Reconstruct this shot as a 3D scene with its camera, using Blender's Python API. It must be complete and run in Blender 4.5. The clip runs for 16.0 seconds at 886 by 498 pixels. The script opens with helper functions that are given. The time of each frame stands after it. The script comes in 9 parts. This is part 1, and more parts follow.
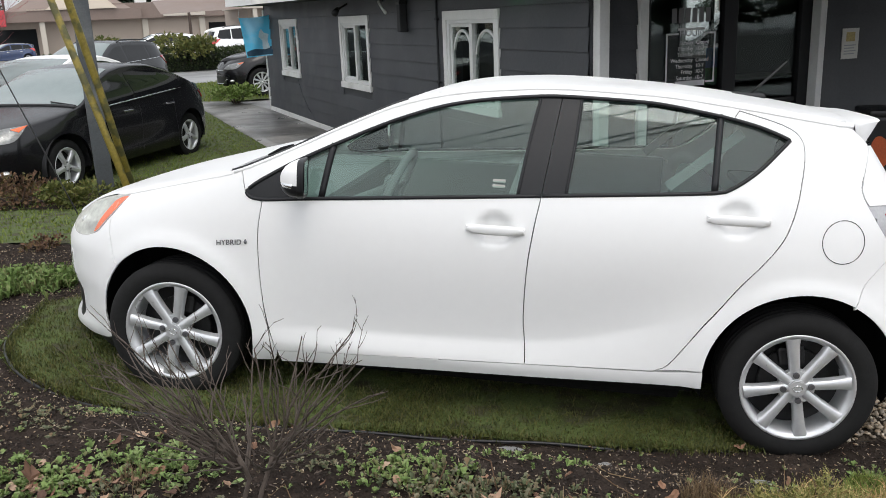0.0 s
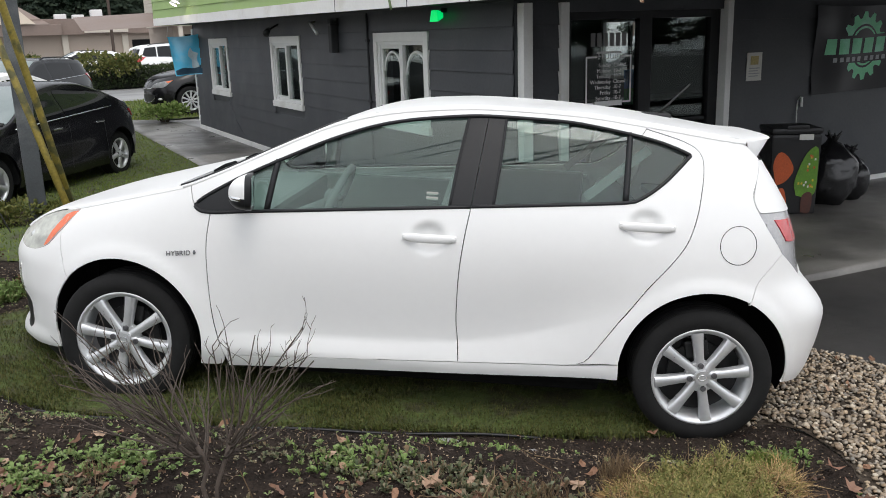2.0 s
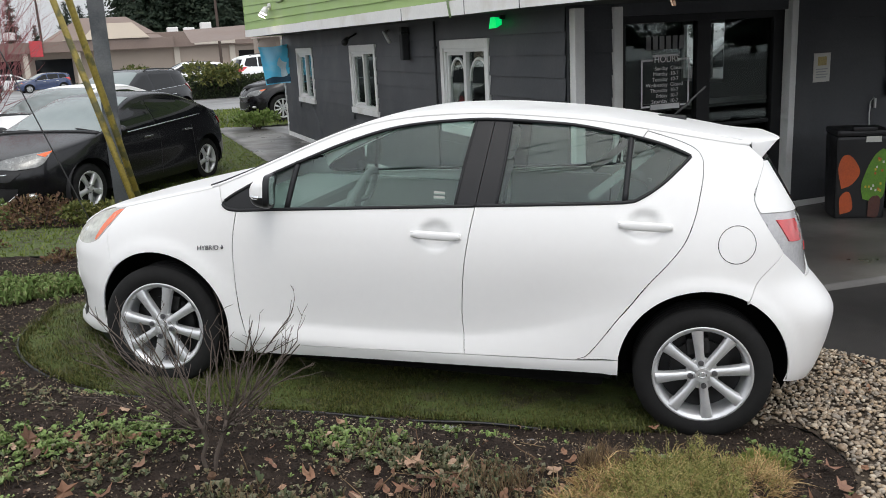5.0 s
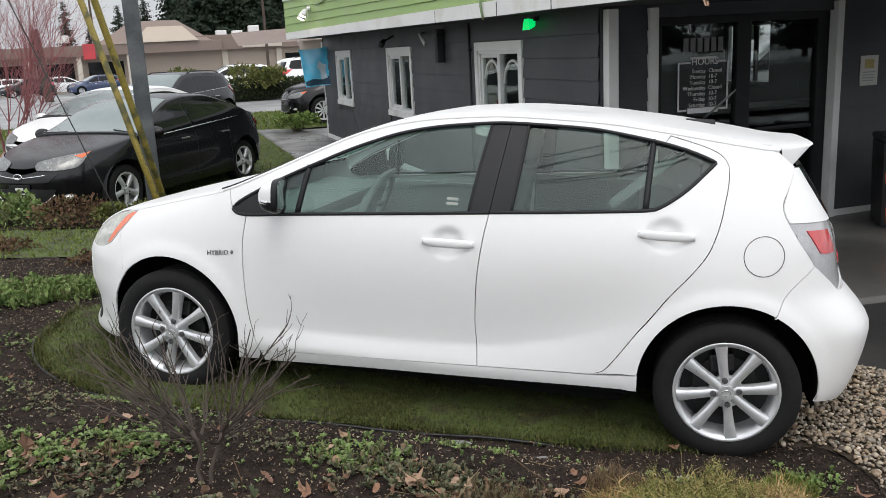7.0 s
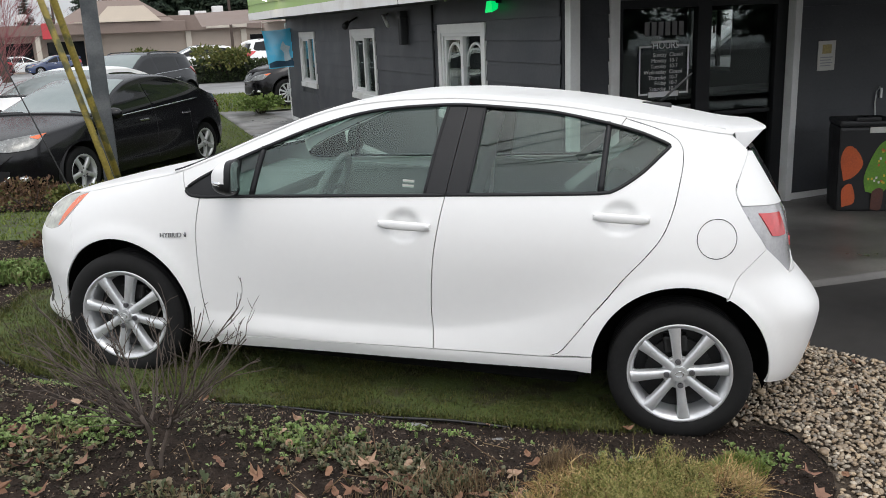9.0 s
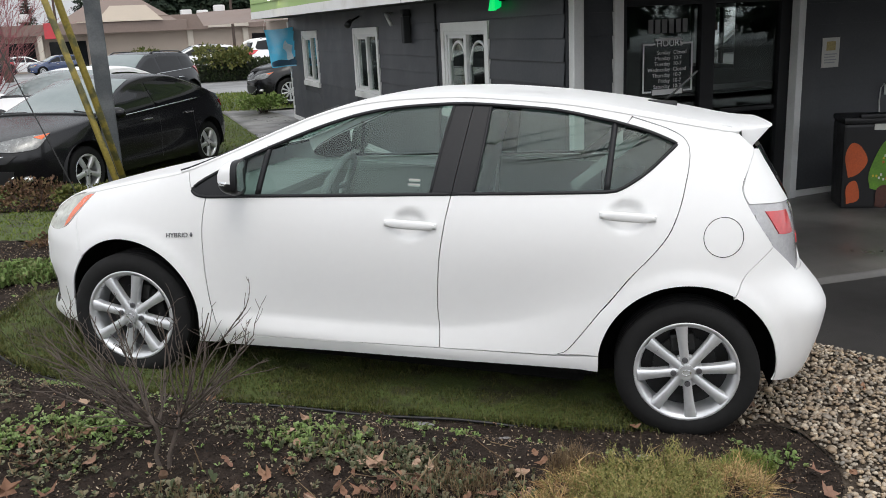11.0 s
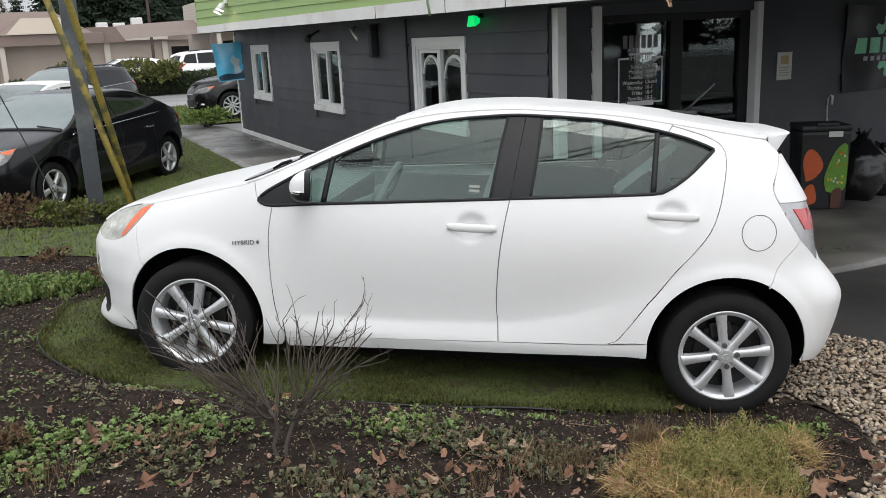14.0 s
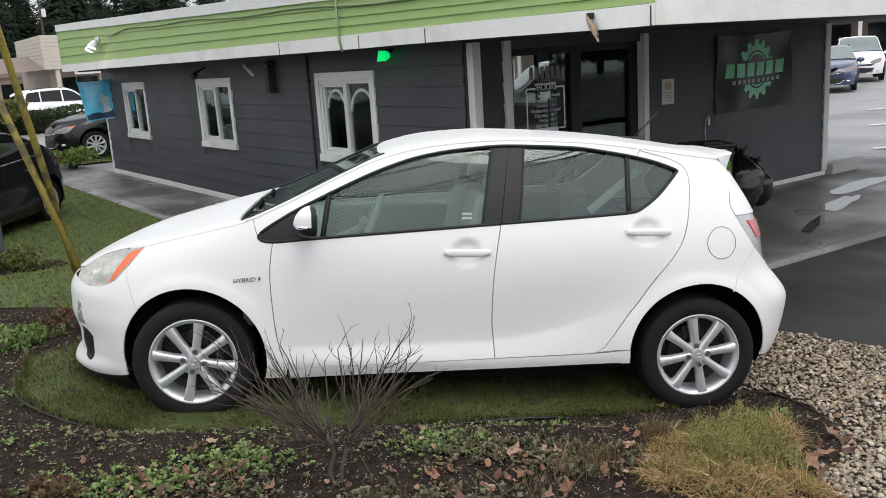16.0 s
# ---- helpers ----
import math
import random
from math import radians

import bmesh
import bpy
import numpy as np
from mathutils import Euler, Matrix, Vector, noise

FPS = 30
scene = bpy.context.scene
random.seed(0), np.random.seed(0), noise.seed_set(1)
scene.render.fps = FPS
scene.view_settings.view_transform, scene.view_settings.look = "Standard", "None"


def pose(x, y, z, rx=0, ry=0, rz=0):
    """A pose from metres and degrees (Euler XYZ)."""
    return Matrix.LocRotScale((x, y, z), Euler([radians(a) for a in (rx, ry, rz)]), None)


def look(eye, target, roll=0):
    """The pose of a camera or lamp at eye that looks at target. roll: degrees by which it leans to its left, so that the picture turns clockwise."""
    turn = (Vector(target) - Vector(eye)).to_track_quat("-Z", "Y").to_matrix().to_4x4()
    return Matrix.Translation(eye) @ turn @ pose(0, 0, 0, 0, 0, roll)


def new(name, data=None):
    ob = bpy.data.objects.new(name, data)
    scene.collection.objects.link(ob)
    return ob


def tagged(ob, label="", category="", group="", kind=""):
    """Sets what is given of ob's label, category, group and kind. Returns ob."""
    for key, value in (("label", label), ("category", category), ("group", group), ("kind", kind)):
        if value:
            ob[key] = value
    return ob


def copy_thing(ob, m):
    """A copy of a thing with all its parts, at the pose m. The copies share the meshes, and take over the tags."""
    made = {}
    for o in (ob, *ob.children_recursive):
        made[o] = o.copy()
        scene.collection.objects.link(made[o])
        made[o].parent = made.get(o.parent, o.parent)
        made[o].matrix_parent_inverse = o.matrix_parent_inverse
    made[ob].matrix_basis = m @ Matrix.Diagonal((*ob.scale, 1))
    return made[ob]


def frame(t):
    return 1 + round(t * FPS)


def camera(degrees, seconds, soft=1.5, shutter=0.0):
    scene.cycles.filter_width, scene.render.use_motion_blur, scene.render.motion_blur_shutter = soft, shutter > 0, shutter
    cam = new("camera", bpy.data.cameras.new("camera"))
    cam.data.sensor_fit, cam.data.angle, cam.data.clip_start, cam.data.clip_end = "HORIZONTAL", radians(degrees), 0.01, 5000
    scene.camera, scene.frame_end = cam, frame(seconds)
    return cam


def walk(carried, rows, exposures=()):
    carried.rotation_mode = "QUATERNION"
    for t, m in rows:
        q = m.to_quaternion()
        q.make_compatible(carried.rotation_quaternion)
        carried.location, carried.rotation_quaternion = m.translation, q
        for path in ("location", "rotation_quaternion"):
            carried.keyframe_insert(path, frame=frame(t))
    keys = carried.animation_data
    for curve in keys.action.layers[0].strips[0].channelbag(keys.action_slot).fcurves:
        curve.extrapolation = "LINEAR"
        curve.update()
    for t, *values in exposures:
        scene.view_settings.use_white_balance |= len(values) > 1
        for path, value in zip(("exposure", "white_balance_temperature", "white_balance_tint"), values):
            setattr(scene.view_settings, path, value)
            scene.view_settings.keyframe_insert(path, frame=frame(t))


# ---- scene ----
cam = camera(54.8, 16.0, soft=0.9)
PATH = [
    (0, (0.011, -0.026, 1.551), (0.758, 1.753, 1.024), -2.3),
    (0.5, (-0.097, -0.032, 1.56), (0.73, 1.711, 1.032), -2.6),
    (1, (-0.149, -0.097, 1.577), (0.762, 1.603, 1.047), -2.4),
    (1.5, (-0.169, -0.17, 1.583), (0.766, 1.521, 1.065), -2.1),
    (2, (-0.132, -0.276, 1.583), (0.767, 1.442, 1.091), -1.8),
    (2.5, (-0.085, -0.403, 1.578), (0.765, 1.342, 1.094), -1.5),
    (3, (-0.073, -0.486, 1.581), (0.741, 1.276, 1.101), -2.1),
    (3.5, (-0.078, -0.529, 1.584), (0.712, 1.247, 1.11), -2.6),
    (5.8, (0.255, -0.638, 1.572), (0.921, 1.191, 1.114), -2.9),
    (6, (0.257, -0.61, 1.572), (0.932, 1.218, 1.121), -3.0),
    (6.5, (0.28, -0.539, 1.557), (0.959, 1.286, 1.1), -2.8),
    (7, (0.325, -0.547, 1.561), (0.922, 1.306, 1.102), -2.9),
    (7.3, (0.331, -0.565, 1.572), (0.904, 1.295, 1.114), -2.8),
    (7.5, (0.361, -0.565, 1.555), (0.926, 1.298, 1.098), -3.1),
    (8, (0.381, -0.577, 1.561), (0.978, 1.275, 1.097), -3.0),
    (8.5, (0.384, -0.56, 1.552), (1.027, 1.272, 1.073), -2.8),
    (9, (0.376, -0.55, 1.549), (1.04, 1.27, 1.05), -2.4),
    (11.5, (0.35, -0.543, 1.556), (1.008, 1.277, 1.053), -2.7),
    (12, (0.307, -0.545, 1.559), (0.993, 1.268, 1.065), -2.7),
    (12.5, (0.204, -0.559, 1.562), (0.921, 1.248, 1.092), -2.7),
    (13, (0.084, -0.603, 1.563), (0.805, 1.209, 1.12), -3.0),
    (13.5, (-0.073, -0.629, 1.586), (0.68, 1.163, 1.114), -2.8),
    (14, (-0.316, -0.556, 1.602), (0.512, 1.2, 1.119), -2.6),
    (14.5, (-0.54, -0.518, 1.636), (0.377, 1.196, 1.166), -2.6),
    (15, (-0.728, -0.55, 1.661), (0.262, 1.127, 1.205), -3.1),
    (15.5, (-0.863, -0.534, 1.684), (0.187, 1.108, 1.236), -3.3),
    (16, (-1.009, -0.407, 1.68), (0.117, 1.187, 1.244), -3.7),
]
walk(cam, [(t, look(eye, target, roll)) for t, eye, target, roll in PATH], exposures=[(0.0, 0.09), (1.0, 0.04), (16.0, 0.0)])

# ---- light: an overcast winter sky ----
world = bpy.data.worlds.new("overcast_sky")
scene.world = world
world.use_nodes = True
wn, wl = world.node_tree.nodes, world.node_tree.links
wn.clear()
sky = wn.new("ShaderNodeTexSky")
sky.sky_type = 'NISHITA'
sky.sun_disc = False
sky.sun_elevation, sky.sun_rotation = radians(62), radians(200)
sky.dust_density, sky.air_density, sky.altitude = 4.0, 1.0, 0
cloud = wn.new("ShaderNodeMixRGB")
cloud.blend_type, cloud.inputs[0].default_value = 'MIX', 0.82
coord = wn.new("ShaderNodeTexCoord")
cnoise = wn.new("ShaderNodeTexNoise")
cnoise.inputs["Scale"].default_value, cnoise.inputs["Detail"].default_value = 2.2, 4
cramp = wn.new("ShaderNodeValToRGB")
cramp.color_ramp.elements[0].color, cramp.color_ramp.elements[1].color = (7.0, 7.3, 7.8, 1), (9.6, 9.7, 9.9, 1)
cramp.color_ramp.elements[0].position, cramp.color_ramp.elements[1].position = 0.3, 0.7
back = wn.new("ShaderNodeBackground")
back.inputs["Strength"].default_value = 0.162
wout = wn.new("ShaderNodeOutputWorld")
wl.new(coord.outputs["Generated"], cnoise.inputs["Vector"])
wl.new(cnoise.outputs["Fac"], cramp.inputs[0])
wl.new(sky.outputs[0], cloud.inputs[1])
wl.new(cramp.outputs[0], cloud.inputs[2])
# an overcast sky is brighter overhead than at the horizon
axis = wn.new("ShaderNodeSeparateXYZ")
wl.new(coord.outputs["Generated"], axis.inputs[0])
rise = wn.new("ShaderNodeMapRange")
rise.inputs["From Min"].default_value, rise.inputs["From Max"].default_value = 0.0, 1.0
rise.inputs["To Min"].default_value, rise.inputs["To Max"].default_value = 0.80, 1.14
wl.new(axis.outputs["Z"], rise.inputs["Value"])
dome = wn.new("ShaderNodeVectorMath"); dome.operation = 'SCALE'
# and brighter on the side of the hidden sun, in the south
south = wn.new("ShaderNodeMapRange")
south.inputs["From Min"].default_value, south.inputs["From Max"].default_value = -1.0, 1.0
south.inputs["To Min"].default_value, south.inputs["To Max"].default_value = 1.30, 0.72
wl.new(axis.outputs["Y"], south.inputs["Value"])
level = wn.new("ShaderNodeMath"); level.operation = 'MULTIPLY'
wl.new(rise.outputs[0], level.inputs[0]); wl.new(south.outputs[0], level.inputs[1])
wl.new(cloud.outputs[0], dome.inputs[0]); wl.new(level.outputs[0], dome.inputs["Scale"])
wl.new(dome.outputs[0], back.inputs["Color"])
wl.new(back.outputs[0], wout.inputs["Surface"])
sun = new("sun", bpy.data.lights.new("sun", 'SUN'))
sun.data.energy, sun.data.angle, sun.data.color = 0.65, radians(25), (1.0, 0.97, 0.93)
sun.matrix_world = look((0, 0, 20), (1.5, 10.5, 0))

# ---- materials ----
def surface(name, color, rough=0.6, metal=0.0, coat=0.0, vary=0.12, scale=6.0, fine=60.0, bump=0.0, bump_scale=None,
            spread=0.15, second=None, patch=1.5, patch_low=0.5, patch_high=0.62, spec=0.5, island=0.0, sheen=0.0):
    """A procedural surface: base colour with broad and fine variation, an optional second colour in patches, and fine relief."""
    m = bpy.data.materials.new(name)
    m.use_nodes = True
    n, l = m.node_tree.nodes, m.node_tree.links
    p = n["Principled BSDF"]
    p.inputs["Metallic"].default_value = metal
    p.inputs["Coat Weight"].default_value = coat
    p.inputs["Coat Roughness"].default_value = 0.03
    p.inputs["Specular IOR Level"].default_value = spec
    tc = n.new("ShaderNodeTexCoord")
    def noise_at(s, detail=4):
        t = n.new("ShaderNodeTexNoise")
        t.inputs["Scale"].default_value, t.inputs["Detail"].default_value = s, detail
        l.new(tc.outputs["Object"], t.inputs["Vector"])
        return t
    big, small = noise_at(scale), noise_at(fine, 6)
    add = n.new("ShaderNodeMath"); add.operation = 'ADD'
    l.new(big.outputs["Fac"], add.inputs[0]); l.new(small.outputs["Fac"], add.inputs[1])
    val = n.new("ShaderNodeMapRange")
    val.inputs["From Min"].default_value, val.inputs["From Max"].default_value = 0.6, 1.4
    val.inputs["To Min"].default_value, val.inputs["To Max"].default_value = 1 - vary, 1 + vary
    l.new(add.outputs[0], val.inputs["Value"])
    bright = val.outputs[0]
    if island:
        ge = n.new("ShaderNodeNewGeometry")
        oi = n.new("ShaderNodeObjectInfo")
        su = n.new("ShaderNodeMath"); su.operation = 'ADD'
        l.new(ge.outputs["Random Per Island"], su.inputs[0]); l.new(oi.outputs["Random"], su.inputs[1])
        fr = n.new("ShaderNodeMath"); fr.operation = 'FRACT'
        l.new(su.outputs[0], fr.inputs[0])
        mr = n.new("ShaderNodeMapRange")
        mr.inputs["To Min"].default_value, mr.inputs["To Max"].default_value = 1 - island, 1 + island
        l.new(fr.outputs[0], mr.inputs["Value"])
        mu = n.new("ShaderNodeMath"); mu.operation = 'MULTIPLY'
        l.new(bright, mu.inputs[0]); l.new(mr.outputs[0], mu.inputs[1])
        bright = mu.outputs[0]
    col = n.new("ShaderNodeVectorMath"); col.operation = 'SCALE'
    if second:
        mix = n.new("ShaderNodeMix"); mix.data_type = 'RGBA'
        mix.inputs[6].default_value, mix.inputs[7].default_value = (*color, 1), (*second, 1)
        pn = noise_at(patch, 5)
        pr = n.new("ShaderNodeMapRange")
        pr.inputs["From Min"].default_value, pr.inputs["From Max"].default_value = patch_low, patch_high
        l.new(pn.outputs["Fac"], pr.inputs["Value"])
        l.new(pr.outputs[0], mix.inputs[0])
        l.new(mix.outputs[2], col.inputs[0])
    else:
        col.inputs[0].default_value = color
    l.new(bright, col.inputs["Scale"])
    l.new(col.outputs[0], p.inputs["Base Color"])
    ro = n.new("ShaderNodeMapRange")
    ro.inputs["From Min"].default_value, ro.inputs["From Max"].default_value = 0.3, 0.7
    ro.inputs["To Min"].default_value, ro.inputs["To Max"].default_value = max(0.0, rough * (1 - spread)), min(1, rough * (1 + spread))
    l.new(big.outputs["Fac"], ro.inputs["Value"])
    l.new(ro.outputs[0], p.inputs["Roughness"])
    if bump:
        b = n.new("ShaderNodeBump")
        b.inputs["Strength"].default_value, b.inputs["Distance"].default_value = 1.0, bump
        src = noise_at(bump_scale, 6) if bump_scale else small
        l.new(src.outputs["Fac"], b.inputs["Height"])
        l.new(b.outputs["Normal"], p.inputs["Normal"])
    return m


def glass(name, tint, rough=0.0, clear=0.75, base=0.08):
    """Clear or tinted sheet glass: it lets light straight through and mirrors more at a slant."""
    m = bpy.data.materials.new(name)
    m.use_nodes = True
    n, l = m.node_tree.nodes, m.node_tree.links
    n.clear()
    out = n.new("ShaderNodeOutputMaterial")
    tr = n.new("ShaderNodeBsdfTransparent"); tr.inputs[0].default_value = (*[c * clear for c in tint], 1)
    gl = n.new("ShaderNodeBsdfGlossy"); gl.inputs["Roughness"].default_value = rough
    gl.inputs[0].default_value = (0.90, 1.0, 0.97, 1)
    lw = n.new("ShaderNodeLayerWeight"); lw.inputs["Blend"].default_value = 0.5
    po = n.new("ShaderNodeMath"); po.operation = 'POWER'; po.inputs[1].default_value = 5.0
    ma = n.new("ShaderNodeMath"); ma.operation = 'MULTIPLY_ADD'; ma.inputs[1].default_value, ma.inputs[2].default_value = 1 - base, base
    mx = n.new("ShaderNodeMixShader")
    l.new(lw.outputs["Facing"], po.inputs[0]); l.new(po.outputs[0], ma.inputs[0]); l.new(ma.outputs[0], mx.inputs[0])
    l.new(tr.outputs[0], mx.inputs[1]); l.new(gl.outputs[0], mx.inputs[2])
    l.new(mx.outputs[0], out.inputs["Surface"])
    return m


def glow(name, color, strength):
    m = bpy.data.materials.new(name)
    m.use_nodes = True
    p = m.node_tree.nodes["Principled BSDF"]
    p.inputs["Base Color"].default_value = (*color, 1)
    p.inputs["Emission Color"].default_value = (*color, 1)
    p.inputs["Emission Strength"].default_value = strength
    return m


PAINT_WHITE = surface("white_car_paint", (0.82, 0.82, 0.81), 0.36, coat=0.12, vary=0.012, scale=3, fine=25)
PAINT_BLACK = surface("black_car_paint", (0.006, 0.006, 0.007), 0.22, coat=0.25, vary=0.1, scale=3, spec=0.3)
PAINT_GREY = surface("dark_grey_car_paint", (0.011, 0.012, 0.014), 0.25, coat=0.3, vary=0.1, scale=3, spec=0.35)
PAINT_BLUE = surface("blue_car_paint", (0.02, 0.04, 0.11), 0.25, coat=1.0, vary=0.1, scale=3)
PLASTIC = surface("black_plastic", (0.013, 0.013, 0.014), 0.45, vary=0.15, bump=0.0004, fine=300)
GLOSS_BLACK = surface("gloss_black_trim", (0.014, 0.0145, 0.016), 0.42, vary=0.1, spec=0.3)
RUBBER = surface("tyre_rubber", (0.012, 0.012, 0.012), 0.85, vary=0.25, scale=20, bump=0.0006, fine=220, spec=0.25)
WELL_BLACK = surface("wheel_well_felt", (0.008, 0.008, 0.008), 0.95, vary=0.3, scale=9, spec=0.1)
ALLOY = surface("silver_alloy", (0.64, 0.65, 0.66), 0.32, metal=0.55, vary=0.06, scale=15)
DARK_METAL = surface("brake_iron", (0.025, 0.025, 0.025), 0.5, metal=0.4, vary=0.3, scale=15)
BADGE_GREY = surface("tarnished_chrome", (0.16, 0.16, 0.17), 0.3, metal=0.6, vary=0.2, scale=60)
CHROME = surface("chrome", (0.75, 0.76, 0.77), 0.12, metal=1.0, vary=0.03)
GLASS_CAR = glass("car_window_glass", (0.80, 0.96, 0.90), clear=0.82, base=0.062)
GLASS_DARK = surface("tinted_window_glass", (0.008, 0.009, 0.010), 0.05, coat=0.0, vary=0.1, spec=0.3)
# opaque pale base colour holds the sky's reflection on these windscreens
GLASS_PALE = surface("sky_painted_windscreen_glass", (0.15, 0.19, 0.185), 0.08, coat=0.6, vary=0.1)
LAMP_INNER = surface("lamp_reflector", (0.72, 0.72, 0.70), 0.25, metal=0.6, vary=0.1, scale=14)
def hazed_lens(name, color, haze):
    m = glass(name, (0.95, 0.96, 0.93), 0.03, 0.93)
    n, l = m.node_tree.nodes, m.node_tree.links
    out = n["Material Output"]
    src = out.inputs["Surface"].links[0].from_socket
    df = n.new("ShaderNodeBsdfDiffuse"); df.inputs[0].default_value = (*color, 1)
    nt = n.new("ShaderNodeTexNoise"); nt.inputs["Scale"].default_value = 9
    mr = n.new("ShaderNodeMapRange"); mr.inputs["To Min"].default_value, mr.inputs["To Max"].default_value = haze * 0.5, haze * 1.5
    l.new(nt.outputs["Fac"], mr.inputs["Value"])
    mx = n.new("ShaderNodeMixShader")
    l.new(mr.outputs[0], mx.inputs[0]); l.new(src, mx.inputs[1]); l.new(df.outputs[0], mx.inputs[2])
    l.new(mx.outputs[0], out.inputs["Surface"])
    return m


LAMP_LENS = hazed_lens("hazed_headlight_lens", (0.80, 0.79, 0.73), 0.42)
LAMP_GREY = surface("clear_headlight_unit", (0.20, 0.205, 0.20), 0.25, metal=0.4, coat=0.3, vary=0.5, scale=18, fine=50)
LAMP_AMBER = surface("amber_reflector", (0.80, 0.13, 0.02), 0.25, coat=0.8, vary=0.12, scale=40)
LAMP_RED = surface("red_tail_lens", (0.55, 0.03, 0.035), 0.2, coat=0.9, vary=0.15, scale=40)
LAMP_SMOKE = surface("grey_tail_lens", (0.42, 0.42, 0.43), 0.2, coat=0.9, vary=0.15, scale=60, fine=200)
SEAT = surface("grey_seat_cloth", (0.30, 0.31, 0.30), 0.85, vary=0.12, scale=12, bump=0.0008, fine=260)
CABIN = surface("grey_cabin_plastic", (0.20, 0.21, 0.205), 0.6, vary=0.1, scale=8)
LINER = surface("light_headliner", (0.45, 0.46, 0.44), 0.9, vary=0.05)
SIDING = surface("charcoal_siding", (0.047, 0.050, 0.057), 0.55, vary=0.14, scale=2.2, fine=40, bump=0.0012, bump_scale=30, second=(0.060, 0.063, 0.069), patch=1.1)
GREEN_BOARD = surface("green_painted_board", (0.31, 0.45, 0.15), 0.55, vary=0.08, scale=2.0, fine=40, bump=0.001, bump_scale=25, second=(0.33, 0.46, 0.17), patch=0.8)
WHITE_TRIM = surface("white_painted_wood", (0.77, 0.77, 0.75), 0.5, vary=0.07, scale=5, fine=50, bump=0.0008, bump_scale=40, second=(0.60, 0.59, 0.56), patch=2.5, patch_low=0.52, patch_high=0.75)
VINYL = surface("white_vinyl_frame", (0.70, 0.70, 0.69), 0.4, vary=0.04, scale=6)
GLASS_WIN = glass("house_window_glass", (0.95, 0.97, 0.96), clear=0.92, base=0.045)
# near-black base colour carries the shade of the unlit shop
ROOM_SHADE = surface("room_shade_black", (0.02, 0.02, 0.021), 0.8, vary=0.2, scale=1.5)
CONCRETE = surface("wet_concrete", (0.215, 0.205, 0.190), 0.42, vary=0.18, scale=1.6, fine=45, bump=0.0015, bump_scale=90, second=(0.085, 0.081, 0.075), patch=0.7, patch_low=0.40, patch_high=0.56, spread=0.45)
ASPHALT = surface("wet_asphalt", (0.034, 0.032, 0.030), 0.6, spec=0.3, vary=0.22, scale=1.2, fine=120, bump=0.003, bump_scale=140, second=(0.022, 0.021, 0.020), patch=0.7, spread=0.4)
LOT = surface("pale_wet_asphalt", (0.27, 0.27, 0.268), 0.45, vary=0.16, scale=0.5, fine=30, bump=0.002, bump_scale=80, second=(0.19, 0.19, 0.19), patch=0.25, spread=0.4)
PALE_CONCRETE = surface("pale_concrete", (0.48, 0.47, 0.44), 0.7, vary=0.12, scale=3, fine=50, bump=0.001)
GRAVEL_DIRT = surface("sandy_gravel_dirt", (0.07, 0.056, 0.043), 0.95, vary=0.4, scale=9, fine=140, bump=0.01, bump_scale=70, spec=0.1)
MULCH = surface("dark_bark_soil", (0.028, 0.021, 0.017), 0.95, spec=0.08, vary=0.6, scale=9, fine=140, bump=0.012, bump_scale=70, second=(0.045, 0.034, 0.027), patch=22, patch_low=0.5, patch_high=0.7)
TURF = surface("turf_under_grass", (0.062, 0.086, 0.018), 0.9, vary=0.5, scale=5, fine=90, bump=0.01, bump_scale=60, second=(0.044, 0.042, 0.016), patch=7)
PAPER = surface("paper_notice", (0.62, 0.61, 0.57), 0.8, vary=0.05)

# ---- mesh helpers ----
def thing(name, label, category, m=None, group="", kind=""):
    """An empty at a thing's base that carries its parts."""
    ob = tagged(new(name), label, category, group, kind)
    if m is not None:
        ob.matrix_basis = m
    return ob


def link(name, me, material, parent=None, label="", smooth=True):
    if material is not None and not me.materials:
        me.materials.append(material)
    if smooth:
        me.polygons.foreach_set("use_smooth", [True] * len(me.polygons))
    ob = new(name, me)
    if parent is not None:
        ob.parent = parent
    return tagged(ob, label)


def part(name, bm, material, parent=None, label="", smooth=False):
    """Links a bmesh as one mesh object under a thing or a part."""
    me = bpy.data.meshes.new(name)
    bm.to_mesh(me)
    bm.free()
    return link(name, me, material, parent, label, smooth)


def sheet(name, verts, faces, material, parent=None, label="", smooth=True):
    me = bpy.data.meshes.new(name)
    me.from_pydata([tuple(v) for v in verts], [], [tuple(f) for f in faces])
    me.update()
    return link(name, me, material, parent, label, smooth)


def box_bm(x0, y0, z0, x1, y1, z1, bevel=0.0, bm=None, segments=2):
    """A box between two corners, with rounded edges."""
    one = bmesh.new()
    bmesh.ops.create_cube(one, size=1)
    bmesh.ops.transform(one, matrix=Matrix.Translation(((x0 + x1) / 2, (y0 + y1) / 2, (z0 + z1) / 2)) @ Matrix.Diagonal((abs(x1 - x0), abs(y1 - y0), abs(z1 - z0), 1)), verts=one.verts)
    if bevel:
        bmesh.ops.bevel(one, geom=one.edges[:], offset=bevel, segments=segments, profile=0.6, affect='EDGES')
    if bm is None:
        return one
    me = bpy.data.meshes.new("tmp")
    one.to_mesh(me); one.free()
    bm.from_mesh(me)
    bpy.data.meshes.remove(me)
    return bm


